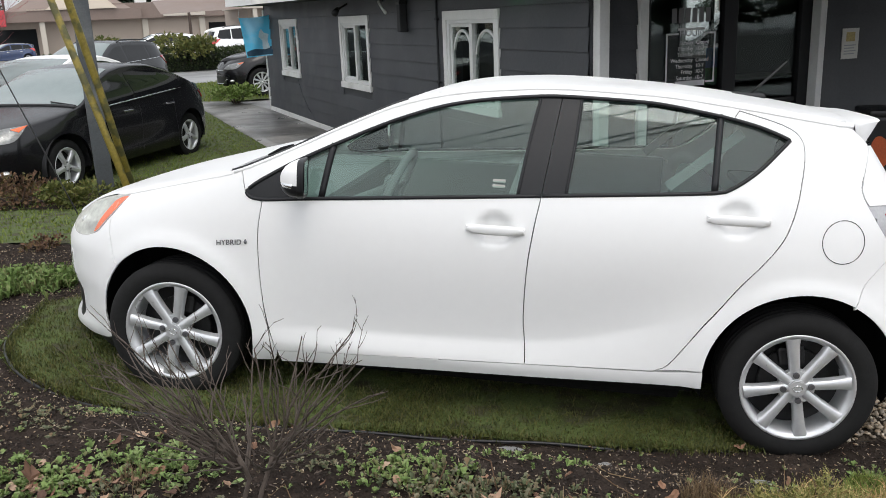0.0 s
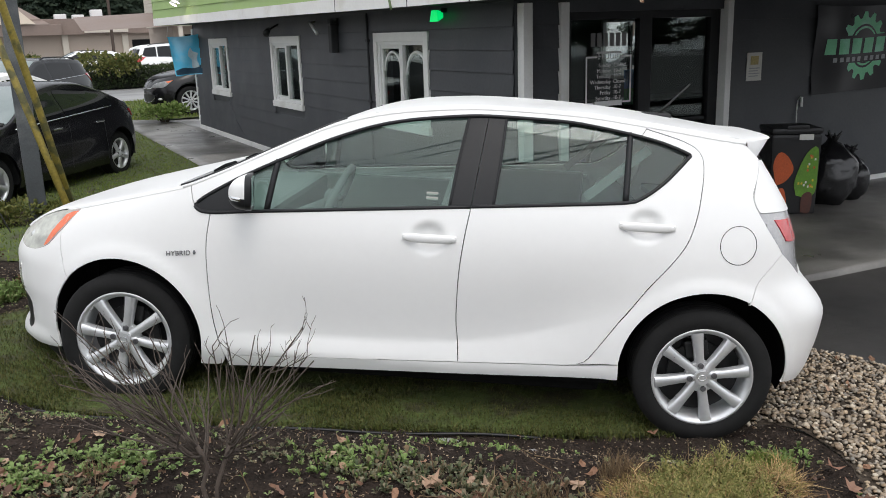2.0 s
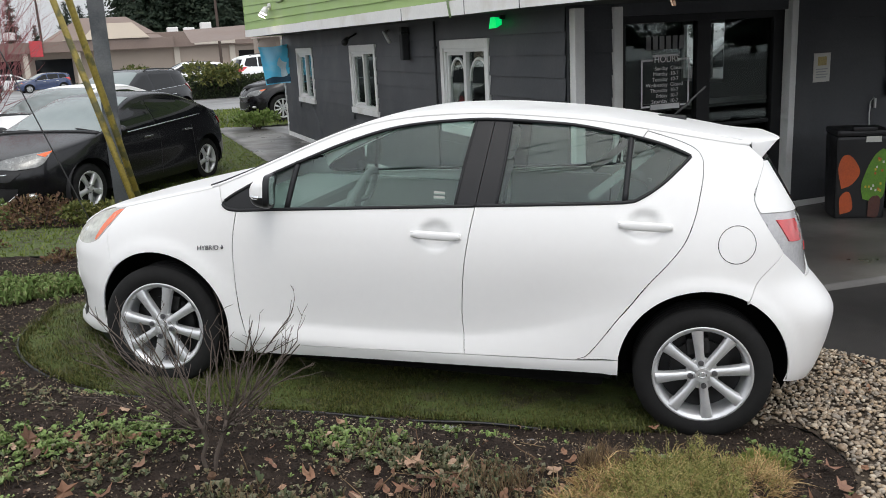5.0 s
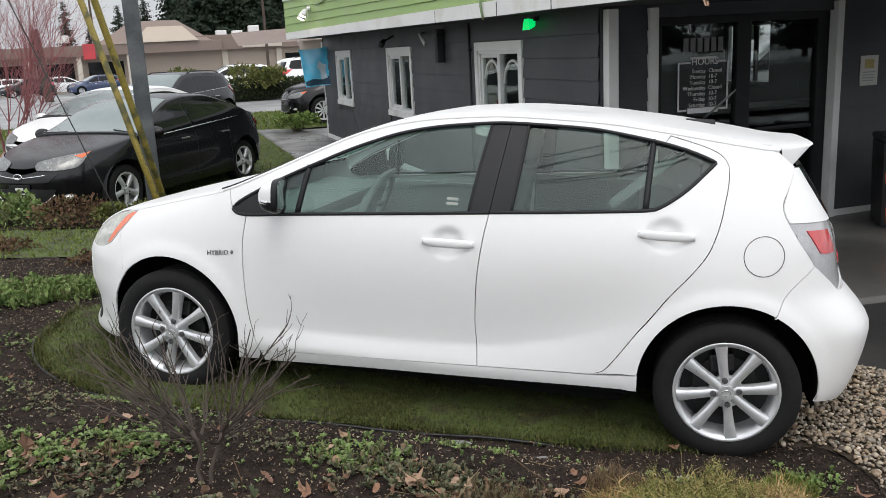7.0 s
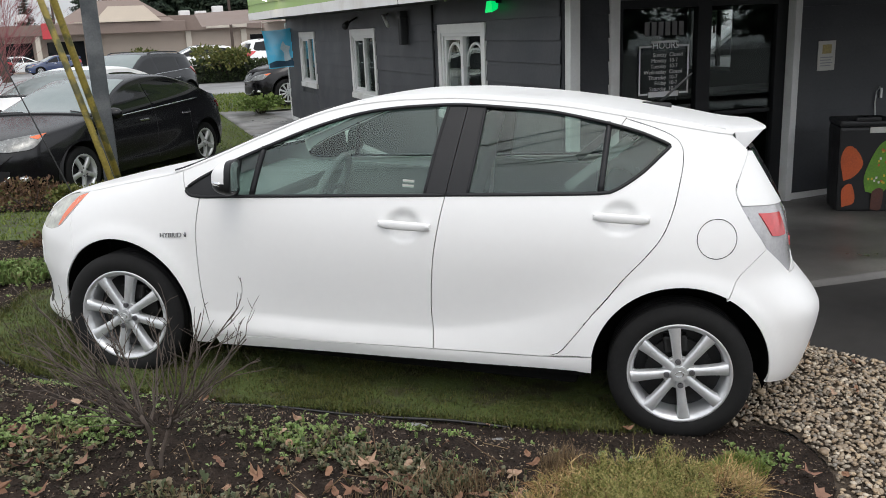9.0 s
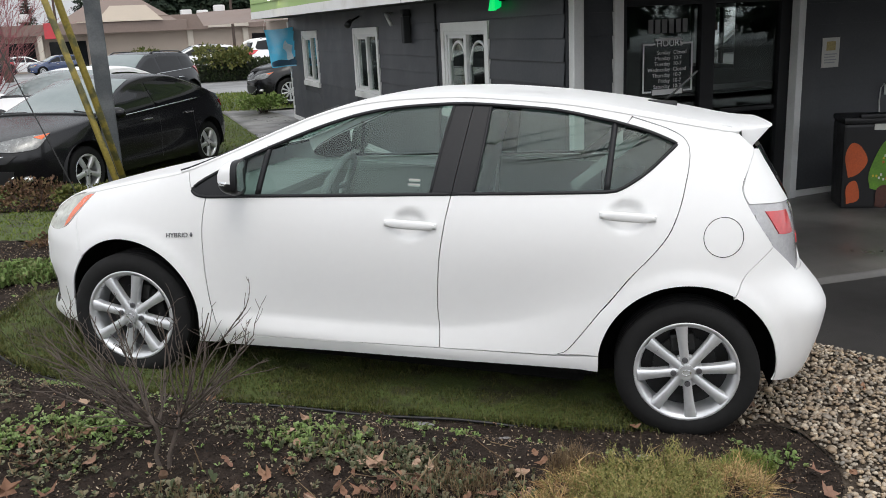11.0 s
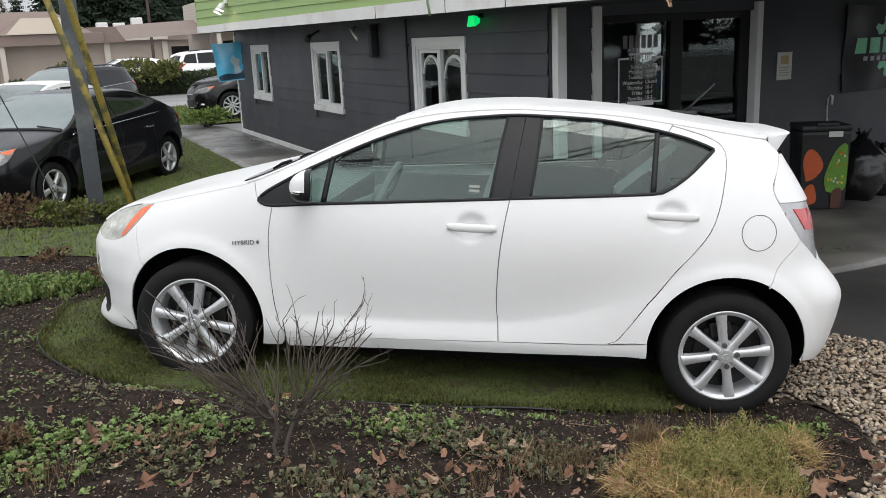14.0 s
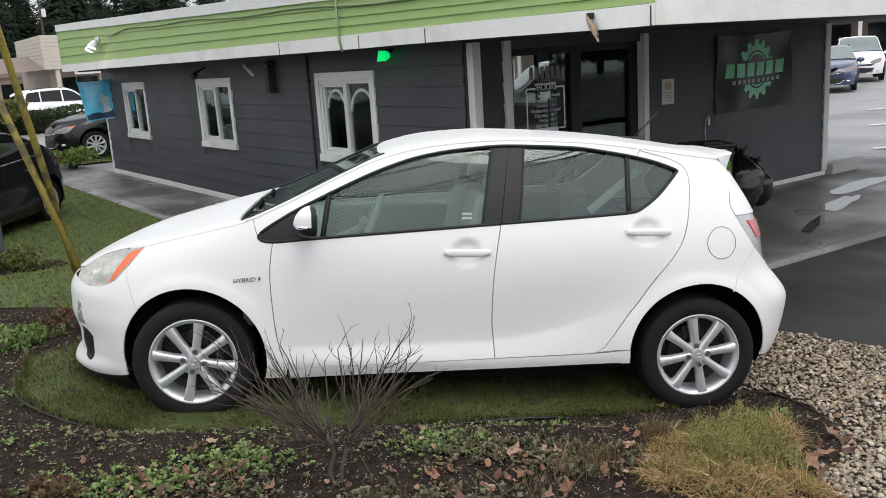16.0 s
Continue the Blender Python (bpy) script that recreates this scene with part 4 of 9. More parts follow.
# ---- the white hatchback ----
def white_hatchback(m):
    car = thing("hatchback_car", "white five-door hybrid hatchback parked on grass beside a mulch bed", "car", m)
    B = Body(front=[(0.10, 1.97), (0.15, 2.03), (0.185, 2.065), (0.22, 2.05), (0.28, 2.015), (0.36, 2.02), (0.48, 2.055), (0.58, 2.055), (0.66, 2.02), (0.73, 1.96), (0.80, 1.87), (0.87, 1.76), (0.94, 1.60), (1.0, 1.45), (1.1, 1.32), (1.5, 1.25)],
             rear=[(0.15, -1.72), (0.22, -1.80), (0.28, -1.84), (0.36, -1.866), (0.48, -1.892), (0.56, -1.900), (0.60, -1.885), (0.66, -1.835), (0.74, -1.765), (0.80, -1.745), (0.90, -1.725), (1.0, -1.69), (1.1, -1.635), (1.2, -1.57), (1.3, -1.51), (1.45, -1.47)],
             width=[(0.10, 0.70), (0.16, 0.755), (0.21, 0.795), (0.26, 0.818), (0.32, 0.835), (0.42, 0.842), (0.55, 0.845), (0.70, 0.846), (0.80, 0.842), (0.88, 0.832), (0.95, 0.817), (1.02, 0.795), (1.10, 0.764), (1.20, 0.717), (1.30, 0.667), (1.37, 0.630), (1.42, 0.603), (1.48, 0.575)],
             shoulder=[(2.05, 0.60), (1.98, 0.655), (1.93, 0.69), (1.86, 0.735), (1.776, 0.785), (1.65, 0.832), (1.51, 0.868), (1.3, 0.925), (1.15, 0.965), (1.0, 1.005), (0.88, 1.056), (0.765, 1.110), (0.55, 1.215), (0.36, 1.297), (0.18, 1.346), (0.0, 1.373), (-0.3, 1.393), (-0.65, 1.385), (-0.95, 1.357), (-1.2, 1.325), (-1.4, 1.298), (-1.56, 1.275)],
             crown=[(2.05, 0.64), (1.98, 0.695), (1.9, 0.75), (1.7, 0.838), (1.5, 0.895), (1.3, 0.945), (1.15, 0.982), (1.05, 1.005), (0.9, 1.060), (0.7, 1.150), (0.5, 1.245), (0.35, 1.316), (0.2, 1.364), (0.0, 1.398), (-0.3, 1.413), (-0.7, 1.405), (-1.0, 1.385), (-1.3, 1.348), (-1.56, 1.310)],
             nr=4.0, hub=0.315, arch=0.362, flare=0.013, sculpt=0.030)
    B.dents = [(-0.070, 0.850, 0.066, 0.056, 0.028), (-0.977, 0.948, 0.066, 0.056, 0.028)]
    P, K = PAINT_WHITE, GLOSS_BLACK
    # lines of the side that panels share
    door_front = [(0.872, 0.902), (0.886, 0.78), (0.884, 0.66), (0.868, 0.48), (0.845, 0.36), (0.815, 0.262)]
    mid_seam = [(-0.242, 0.985), (-0.222, 0.86), (-0.206, 0.70), (-0.204, 0.5), (-0.215, 0.40), (-0.222, 0.305)]
    rear_seam = [(-0.70, 0.325), (-0.765, 0.345), (-0.82, 0.415), (-0.91, 0.55), (-1.0, 0.68), (-1.09, 0.795), (-1.15, 0.885), (-1.183, 0.98), (-1.203, 1.09), (-1.213, 1.20), (-1.195, 1.258), (-1.13, 1.298), (-0.97, 1.342)]
    belt = lambda x: 0.902 + (0.872 - x) * 0.0745
    rail = lambda x: float(B.shoulder(x)) - 0.004
    glass_top = [(0.945, 0.938), (0.88, 0.985), (0.80, 1.035), (0.70, 1.087), (0.58, 1.145), (0.36, 1.243), (0.15, 1.312), (-0.05, 1.346), (-0.30, 1.366), (-0.60, 1.360), (-0.85, 1.330), (-1.02, 1.296), (-1.135, 1.258), (-1.158, 1.243)]
    gt = curve_of(*zip(*sorted(glass_top)))
    top_run = lambda x0, x1, k=10: [(x0 + (x1 - x0) * i / k, float(gt(x0 + (x1 - x0) * i / k))) for i in range(k + 1)]
    rail_run = lambda x0, x1, k=10: [(x0 + (x1 - x0) * i / k, rail(x0 + (x1 - x0) * i / k)) for i in range(k + 1)]
    belt_run = lambda x0, x1: [(x0, belt(x0)), (x1, belt(x1))]
    sill_low, sill_high = [(0.80, 0.207), (0.3, 0.228), (-0.3, 0.248), (-0.915, 0.274)], [(-0.912, 0.348), (-0.72, 0.325), (-0.222, 0.305), (0.3, 0.285), (0.815, 0.262)]
    # front wing
    wing = B.skin(door_front, [(0.815, 0.262), (0.83, 0.215), (0.925, 0.215)], B.arc(1.275, 0.56, 0.215)[::-1][:], [(1.275 + 0.362 * math.cos(math.asin((0.56 - 0.315) / 0.362)), 0.56), (1.585, 0.66), (1.60, 0.762)],
                  [(1.60, 0.762), (1.55, 0.82), (1.515, 0.862)], [(1.515, 0.862), (1.3, 0.92), (1.15, 0.96), (1.0, 1.0), (0.965, 1.012)], [(0.965, 1.012), (0.945, 0.938)], [(0.945, 0.938), (0.935, 0.917), (0.872, 0.902)])
    both_sides("front_wing", B, wing, P, car, cell=0.025, depth=0.007)
    # doors
    fd = B.skin(belt_run(0.872, -0.242), mid_seam, [(-0.222, 0.305), (0.3, 0.285), (0.815, 0.262)], door_front[::-1])
    both_sides("front_door", B, fd, P, car, cell=0.016)
    rd = B.skin([(-0.242, 0.985), (-0.6, 1.012), (-0.885, 1.034)], [(-0.885, 1.034), (-0.95, 1.052), (-1.04, 1.115), (-1.11, 1.185), (-1.158, 1.243)], [(-1.158, 1.243), (-1.135, 1.258), (-1.02, 1.296), (-0.95, 1.312)], [(-0.95, 1.312), (-0.97, 1.342)], rear_seam[::-1], [(-0.70, 0.325), (-0.222, 0.305)], mid_seam[::-1])
    both_sides("rear_door", B, rd, P, car, cell=0.016)
    upper = B.skin([(0.945, 0.938), (0.965, 1.012)], rail_run(0.965, -0.97, 24), [(-0.97, 1.342), (-0.95, 1.312)], top_run(-0.95, 0.945, 24))
    both_sides("window_surround", B, upper, P, car, cell=0.03, depth=0.03)
    sill = B.skin(sill_low, [(-0.915, 0.274), (-0.912, 0.348)], sill_high, [(0.815, 0.262), (0.80, 0.205)])
    both_sides("sill", B, sill, P, car, cell=0.03)
    # rear quarter
    quarter = B.skin(rear_seam, rail_run(-0.97, -1.40, 8), [(-1.40, 1.304), (-1.485, 1.232)], [(-1.485, 1.232), (-1.455, 1.15), (-1.432, 1.07), (-1.50, 0.955), (-1.577, 0.85)], [(-1.577, 0.85), (-1.48, 0.752), (-1.43, 0.643)],
                     [(-1.275 + 0.366 * math.cos(t), 0.322 + 0.366 * math.sin(t)) for t in np.linspace(math.pi - math.acos((1.43 - 1.275) / 0.366), math.asin((0.350 - 0.322) / 0.366), 16)], [(-0.910, 0.350), (-0.72, 0.328)])
    both_sides("rear_quarter", B, quarter, P, car, cell=0.022, depth=0.007)
    # bumpers
    fb = B.skin([(1.60, 0.762), (1.585, 0.66), (1.275 + 0.362 * math.cos(math.asin((0.56 - 0.315) / 0.362)), 0.56)], [(1.275 + 0.362 * math.cos(t), 0.315 + 0.362 * math.sin(t)) for t in np.linspace(math.asin((0.56 - 0.315) / 0.362), math.asin((0.21 - 0.315) / 0.362), 12)],
                [(1.6214, 0.21), (1.70, 0.185), (1.85, 0.165)], [(1.85, 0.165), (2.3995, 0.16, 1)], [(2.3995, 0.16, 1), (2.3995, 0.64, 1)], [(2.3995, 0.64, 1), (1.93, 0.655), (1.85, 0.642), (1.75, 0.655), (1.666, 0.692), (1.60, 0.762)])
    both_sides("front_bumper", B, fb, P, car, cell=0.025, depth=0.007, gap=0.0005)
    rb = B.skin([(-1.577, 0.85), (-1.66, 0.775), (-1.70, 0.735)], [(-1.70, 0.735), (-2.1995, 0.73, 1)], [(-2.1995, 0.73, 1), (-2.1995, 0.27, 1)], [(-2.1995, 0.27, 1), (-1.775, 0.258), (-1.63, 0.288)], [(-1.275 - 0.366 * math.cos(t), 0.322 + 0.366 * math.sin(t)) for t in np.linspace(math.asin((0.288 - 0.322) / 0.366), math.acos((1.43 - 1.275) / 0.366), 14)], [(-1.43, 0.643), (-1.48, 0.752), (-1.577, 0.85)])
    both_sides("rear_bumper", B, rb, P, car, cell=0.025, depth=0.007, gap=0.0006)
    # lamps
    hl = B.skin([(1.51, 0.862), (1.555, 0.812), (1.605, 0.757), (1.67, 0.69), (1.75, 0.652), (1.85, 0.640), (1.93, 0.655)], [(1.93, 0.655), (1.925, 0.69), (1.86, 0.733), (1.776, 0.783), (1.65, 0.829), (1.51, 0.862)])
    for ob in both_sides("headlight", B, hl, LAMP_INNER, car, "hazed clear headlight with a chrome reflector", cell=0.02, depth=0.03, lift=-0.03):
        sgn = 1 if ob.name == "headlight" else -1
        lens_poly = hl
        me = panel_mesh("lens", lens_poly, B.side, 0.02, 0.002, 0.03, 0.001, flip=True, mirror=sgn < 0)
        link("lens", me, LAMP_LENS, ob).visible_shadow = False
        am = B.skin([(1.522, 0.850), (1.557, 0.842), (1.600, 0.822)], [(1.600, 0.822), (1.655, 0.757), (1.693, 0.697), (1.70, 0.678)], [(1.70, 0.678), (1.672, 0.697), (1.61, 0.762), (1.522, 0.850)])
        link("indicator", panel_mesh("indicator", am, B.side, 0.015, 0, 0.01, 0.0015, flip=True, mirror=sgn < 0), LAMP_AMBER, ob, "orange side indicator")
        for cx, cz, r in ((1.80, 0.695, 0.030), (1.74, 0.705, 0.022)):
            a = B.to_a(cx, cz)
            q = Vector(B.side(a, cz)); q.y = (q.y - 0.04) * sgn
            bm = bmesh.new()
            bmesh.ops.create_uvsphere(bm, u_segments=20, v_segments=12, radius=r)
            bmesh.ops.translate(bm, vec=q, verts=bm.verts)
            part("projector", bm, LAMP_INNER, ob, smooth=True)
        bz = B.skin([(1.70, 0.70), (1.76, 0.735), (1.82, 0.725)], [(1.82, 0.725), (1.83, 0.69), (1.80, 0.665)], [(1.80, 0.665), (1.74, 0.668), (1.70, 0.70)])
        link("bezel", panel_mesh("bezel", bz, B.side, 0.02, 0, 0.006, -0.018, flip=True, mirror=sgn < 0), PLASTIC, ob, "dark inner lamp bezel")
    tl = B.skin([(-1.485, 1.232), (-1.455, 1.15), (-1.432, 1.07), (-1.50, 0.955), (-1.577, 0.85), (-1.66, 0.775), (-1.70, 0.735)], [(-1.70, 0.735), (-1.742, 0.80), (-1.72, 0.90), (-1.685, 0.98)], [(-1.685, 0.98), (-1.60, 1.10), (-1.505, 1.232)], [(-1.505, 1.232), (-1.485, 1.232)])
    for ob in both_sides("tail_light", B, tl, LAMP_SMOKE, car, "tail light with a red reflector and clear grey lens", cell=0.02, depth=0.015, lift=-0.004):
        sgn = 1 if ob.name == "tail_light" else -1
        cap = B.skin([(-1.483, 1.226), (-1.453, 1.15), (-1.434, 1.072), (-1.462, 1.02)], [(-1.462, 1.02), (-1.55, 1.02), (-1.655, 1.015)], [(-1.655, 1.015), (-1.60, 1.09), (-1.508, 1.226)], [(-1.508, 1.226), (-1.483, 1.226)])
        link("lamp_cover", panel_mesh("lamp_cover", cap, B.side, 0.02, 0.001, 0.01, 0.001, flip=True, mirror=sgn < 0), P, ob, "white upper lamp cover")
        red = B.skin([(-1.532, 0.992), (-1.632, 0.988)], [(-1.632, 0.988), (-1.66, 0.93), (-1.672, 0.892)], [(-1.672, 0.892), (-1.628, 0.893), (-1.60, 0.898)], [(-1.60, 0.898), (-1.532, 0.992)])
        link("red_lens", panel_mesh("red_lens", red, B.side, 0.02, 0.001, 0.006, 0.001, flip=True, mirror=sgn < 0), LAMP_RED, ob, "red lens")
        red2 = B.skin([(-1.715, 0.86), (-1.724, 0.82)], [(-1.724, 0.82), (-1.733, 0.82), (-1.728, 0.86)], [(-1.728, 0.86), (-1.715, 0.86)])
        link("red_lens", panel_mesh("red_lens", red2, B.side, 0.02, 0, 0.006, 0.001, flip=True, mirror=sgn < 0), LAMP_RED, ob, "red lens")
    # tailgate
    tg = B.skin([(-1.70, 0.735), (-1.742, 0.80), (-1.72, 0.90), (-1.685, 0.98)], [(-1.685, 0.98), (-2.1995, 0.98, 1)], [(-2.1995, 0.98, 1), (-2.1995, 0.735, 1)], [(-2.1995, 0.735, 1), (-1.70, 0.735)])
    both_sides("tailgate", B, tg, P, car, cell=0.04)
    tgl = B.skin([(-1.685, 0.985), (-1.60, 1.10), (-1.505, 1.232)], [(-1.505, 1.232), (-2.1995, 1.24, 1)], [(-2.1995, 1.24, 1), (-2.1995, 0.985, 1)], [(-2.1995, 0.985, 1), (-1.685, 0.985)])
    both_sides("rear_window", B, tgl, GLASS_DARK, car, "dark rear window", cell=0.05)
    # glazing and black trim
    sail = B.skin([(0.945, 0.938), (0.935, 0.917), (0.872, 0.902), (0.70, 0.915)], [(0.70, 0.915), (0.70, 1.087)], top_run(0.70, 0.945, 6))
    both_sides("mirror_sail", B, sail, K, car, "black triangular mirror base panel", cell=0.03, gap=0.0, lift=-0.001)
    q1 = B.skin(belt_run(0.70, 0.632), [(0.632, belt(0.632)), (0.600, float(gt(0.600)))], top_run(0.600, 0.70, 4), [(0.70, float(gt(0.70))), (0.70, belt(0.70))])
    both_sides("quarter_glass", B, q1, GLASS_CAR, car, cell=0.04, gap=0.003, depth=0.004, lift=-0.012)
    g1 = B.skin(belt_run(0.632, -0.15), [(-0.15, belt(-0.15)), (-0.213, float(gt(-0.213)))], top_run(-0.213, 0.600, 14), [(0.600, float(gt(0.600))), (0.632, belt(0.632))])
    both_sides("front_window", B, g1, GLASS_CAR, car, "greenish side window", cell=0.05, gap=0.003, depth=0.004, lift=-0.012)
    bp1 = B.skin(belt_run(-0.15, -0.242), [(-0.242, belt(-0.242)), (-0.297, float(gt(-0.297)))], top_run(-0.297, -0.213, 4), [(-0.213, float(gt(-0.213))), (-0.15, belt(-0.15))])
    bp2 = B.skin(belt_run(-0.242, -0.335), [(-0.335, belt(-0.335)), (-0.373, float(gt(-0.373)))], top_run(-0.373, -0.297, 4), [(-0.297, float(gt(-0.297))), (-0.242, belt(-0.242))])
    both_sides("pillar_cover", B, bp1, K, car, cell=0.03, gap=0.0015, lift=-0.003)
    both_sides("pillar_cover", B, bp2, K, car, cell=0.03, gap=0.0015, lift=-0.003)
    g2 = B.skin([(-0.335, belt(-0.335)), (-0.6, 1.012), (-0.878, 1.034)], [(-0.878, 1.034), (-0.893, float(gt(-0.893)))], top_run(-0.893, -0.373, 10), [(-0.373, float(gt(-0.373))), (-0.335, belt(-0.335))])
    both_sides("rear_side_window", B, g2, GLASS_CAR, car, "greenish side window", cell=0.05, gap=0.003, depth=0.004, lift=-0.012)
    g3 = B.skin([(-0.898, 1.036), (-0.95, 1.055), (-1.04, 1.118), (-1.11, 1.187), (-1.155, 1.243)], [(-1.155, 1.243), (-1.135, 1.256), (-1.02, 1.294), (-0.913, float(gt(-0.913)))], [(-0.913, float(gt(-0.913))), (-0.898, 1.036)])
    both_sides("quarter_glass", B, g3, GLASS_CAR, car, cell=0.04, gap=0.003, depth=0.004, lift=-0.012)
    # rubber edges round the glass
    def strip(name, run, r, lift=0.0, mat=K):
        pts = spline([(B.to_a(x, z), z) for x, z in run], 0.03)
        for sgn in (1, -1):
            line = [Vector(B.side(a, z)) + Vector((0, lift, 0)) for a, z in pts]
            part(name, tube_bm([(q.x, q.y * sgn, q.z) for q in line], r, 8), mat, car, smooth=True)
    strip("window_seal", [(q[0], q[1] - 0.004) for q in top_run(0.93, -1.13, 26)] + [(-1.157, 1.243)], 0.008, -0.002)
    strip("belt_moulding", [(0.94, 0.930), (0.925, 0.914), (0.872, 0.905)] + [(x, belt(x) + 0.004) for x in (0.7, 0.4, 0.0, -0.24)], 0.008, -0.001)
    strip("belt_moulding", [(-0.245, 0.99), (-0.6, 1.016), (-0.885, 1.040), (-0.95, 1.058), (-1.04, 1.122), (-1.11, 1.192), (-1.157, 1.243)], 0.008, -0.001)
    strip("window_divider", [(0.632, belt(0.632)), (0.616, 1.03), (0.600, float(gt(0.600)))], 0.014, -0.012)
    strip("window_divider", [(-0.890, 1.04), (-0.896, 1.18), (-0.903, float(gt(-0.903)))], 0.013, -0.012)
    strip("window_divider", [(-0.15, belt(-0.15)), (-0.18, 1.18), (-0.213, float(gt(-0.213)))], 0.007, -0.006)
    strip("window_divider", [(-0.335, belt(-0.335)), (-0.357, 1.18), (-0.373, float(gt(-0.373)))], 0.007, -0.006)
    # bonnet, screen, roof
    hood = outline([(1.005, -0.997), (1.1, -0.997), (1.3, -0.997), (1.6, -0.997), (1.9, -0.99)], [(1.9, -0.99), (1.975, -0.5), (1.985, 0), (1.975, 0.5), (1.9, 0.99)], [(1.9, 0.99), (1.6, 0.997), (1.3, 0.997), (1.005, 0.997)], [(1.005, 0.997), (1.048, 0.6), (1.065, 0), (1.048, -0.6), (1.005, -0.997)], step=0.04)
    over_top("bonnet", B, hood, P, car, gap=0.0)
    cowl = outline([(1.07, 0), (1.053, 0.6), (1.01, 0.985)], [(1.01, 0.985), (0.97, 0.90)], [(0.97, 0.90), (1.012, 0.6), (1.03, 0), (1.012, -0.6), (0.97, -0.90)], [(0.97, -0.90), (1.01, -0.985)], [(1.01, -0.985), (1.053, -0.6), (1.07, 0)], step=0.04)
    over_top("cowl_grille", B, cowl, WELL_BLACK, car, "black plastic cowl below the windscreen", lift=-0.012, gap=0)
    screen = outline([(0.972, 0.80), (0.70, 0.73), (0.34, 0.65)], [(0.34, 0.65), (0.37, 0.35), (0.38, 0), (0.37, -0.35), (0.34, -0.65)], [(0.34, -0.65), (0.70, -0.73), (0.972, -0.80)], [(0.972, -0.80), (1.02, -0.5), (1.032, 0), (1.02, 0.5), (0.972, 0.80)], step=0.04)
    over_top("windscreen", B, screen, GLASS_CAR, car, "laminated windscreen", gap=0.012, depth=0.005, lift=-0.004)
    roof = outline([(1.10, 0.995), (0.6, 0.998), (0.0, 0.998), (-0.9, 0.998), (-1.42, 0.995)], [(-1.42, 0.995), (-1.44, 0.5), (-1.445, 0), (-1.44, -0.5), (-1.42, -0.995)], [(-1.42, -0.995), (-0.9, -0.998), (0.0, -0.998), (0.6, -0.998), (1.10, -0.995)],
                   [(1.10, -0.995), (1.02, -0.86)], [(1.02, -0.81), (0.70, -0.73), (0.33, -0.66)], [(0.33, -0.66), (0.36, -0.35), (0.37, 0), (0.36, 0.35), (0.33, 0.66)], [(0.33, 0.66), (0.70, 0.73), (1.02, 0.81)], [(1.02, 0.86), (1.10, 0.995)], step=0.04)
    over_top("roof", B, roof, P, car, gap=0.001)
    for sgn in (1, -1):
        pts = [Vector(B.top(x, sgn * (0.805 - (1.02 - x) * 0.21))) + Vector((0, 0, 0.001)) for x in np.linspace(1.02, 0.33, 16)]
        part("screen_seal", tube_bm(pts, 0.006, 8), PLASTIC, car, smooth=True)
        pts = [Vector(B.top(x, sgn * 0.80)) + Vector((0, 0, -0.001)) for x in np.linspace(0.2, -1.38, 20)]
        part("roof_ditch", tube_bm(pts, 0.006, 6), P, car, smooth=True)
        # body-coloured joints between side and top
        for nm, x0, x1, r, sink in (("roof_joint", 1.0, -1.41, 0.0075, 0.004), ("bonnet_joint", 1.60, 1.0, 0.006, 0.006)):
            line = []
            for x in np.linspace(x0, x1, 40):
                zz = float(B.shoulder(x)) - sink
                q = Vector(B.side(B.to_a(x, zz), zz))
                line.append((q.x, (q.y - 0.004) * sgn, q.z))
            part(nm, tube_bm(line, r, 8), P, car, smooth=True)
    # spoiler
    sv, sf = [], []
    nb = 25
    for i in range(nb):
        b = -0.985 + 1.97 * i / (nb - 1)
        p0 = Vector(B.top(-1.425, b)); p1 = Vector(B.top(-1.5, b * 0.98))
        w = abs(b)
        tip = Vector((-1.59 + 0.025 * w ** 3, p1.y * 0.985, 1.322 - 0.012 * w ** 2.2))
        low = Vector((-1.555 + 0.05 * w ** 3, p1.y * 0.97, 1.292 - 0.018 * w ** 2.2 - 0.03 * w ** 12))
        back = Vector((-1.47, p0.y * 0.985, 1.245 - 0.015 * w ** 2))
        base = Vector((-1.43, p0.y * 1.0, min(p0.z - 0.02, 1.30)))
        sv += [p0 + Vector((0, 0, 0.001)), (p0 + p1) / 2 + Vector((-0.012, 0, 0.003)), p1 * 0.45 + tip * 0.55 + Vector((0, 0, 0.004)), tip, low, back, base]
    for i in range(nb - 1):
        for j in range(6):
            q = i * 7 + j
            sf.append((q, q + 7, q + 8, q + 1))
    sf += [tuple(range(7)), tuple(reversed(range((nb - 1) * 7, nb * 7)))]
    sp = sheet("roof_spoiler", sv, sf, P, car)
    md = sp.modifiers.new("edge", 'EDGE_SPLIT'); md.split_angle = radians(40)
    # handles with their cups, fuel flap, badge
    for hx, hz, nm in ((-0.075, 0.852, "front"), (-0.982, 0.949, "rear")):
        for sgn in (1, -1):
            y = float(B.side(B.to_a(hx + 0.12, hz), hz)[1])
            ln, hh = 0.112, 0.0165
            bm = bmesh.new()
            rows = []
            for i in range(17):
                t = -1 + 2 * i / 16
                x = hx + ln * t
                r = hh * (1 - abs(t) ** 6) ** 0.5 * (1.0 if abs(t) < 0.99 else 0.35) + 0.003
                yo = y + 0.012 + 0.014 * (1 - t * t) - 0.004
                z = hz
                rows.append([bm.verts.new((x, (yo + 0.009 * math.cos(k * math.tau / 12)) * sgn, z + r * math.sin(k * math.tau / 12))) for k in range(12)])
            for p, q2 in zip(rows, rows[1:]):
                for k in range(12):
                    bm.faces.new((p[k], p[(k + 1) % 12], q2[(k + 1) % 12], q2[k]))
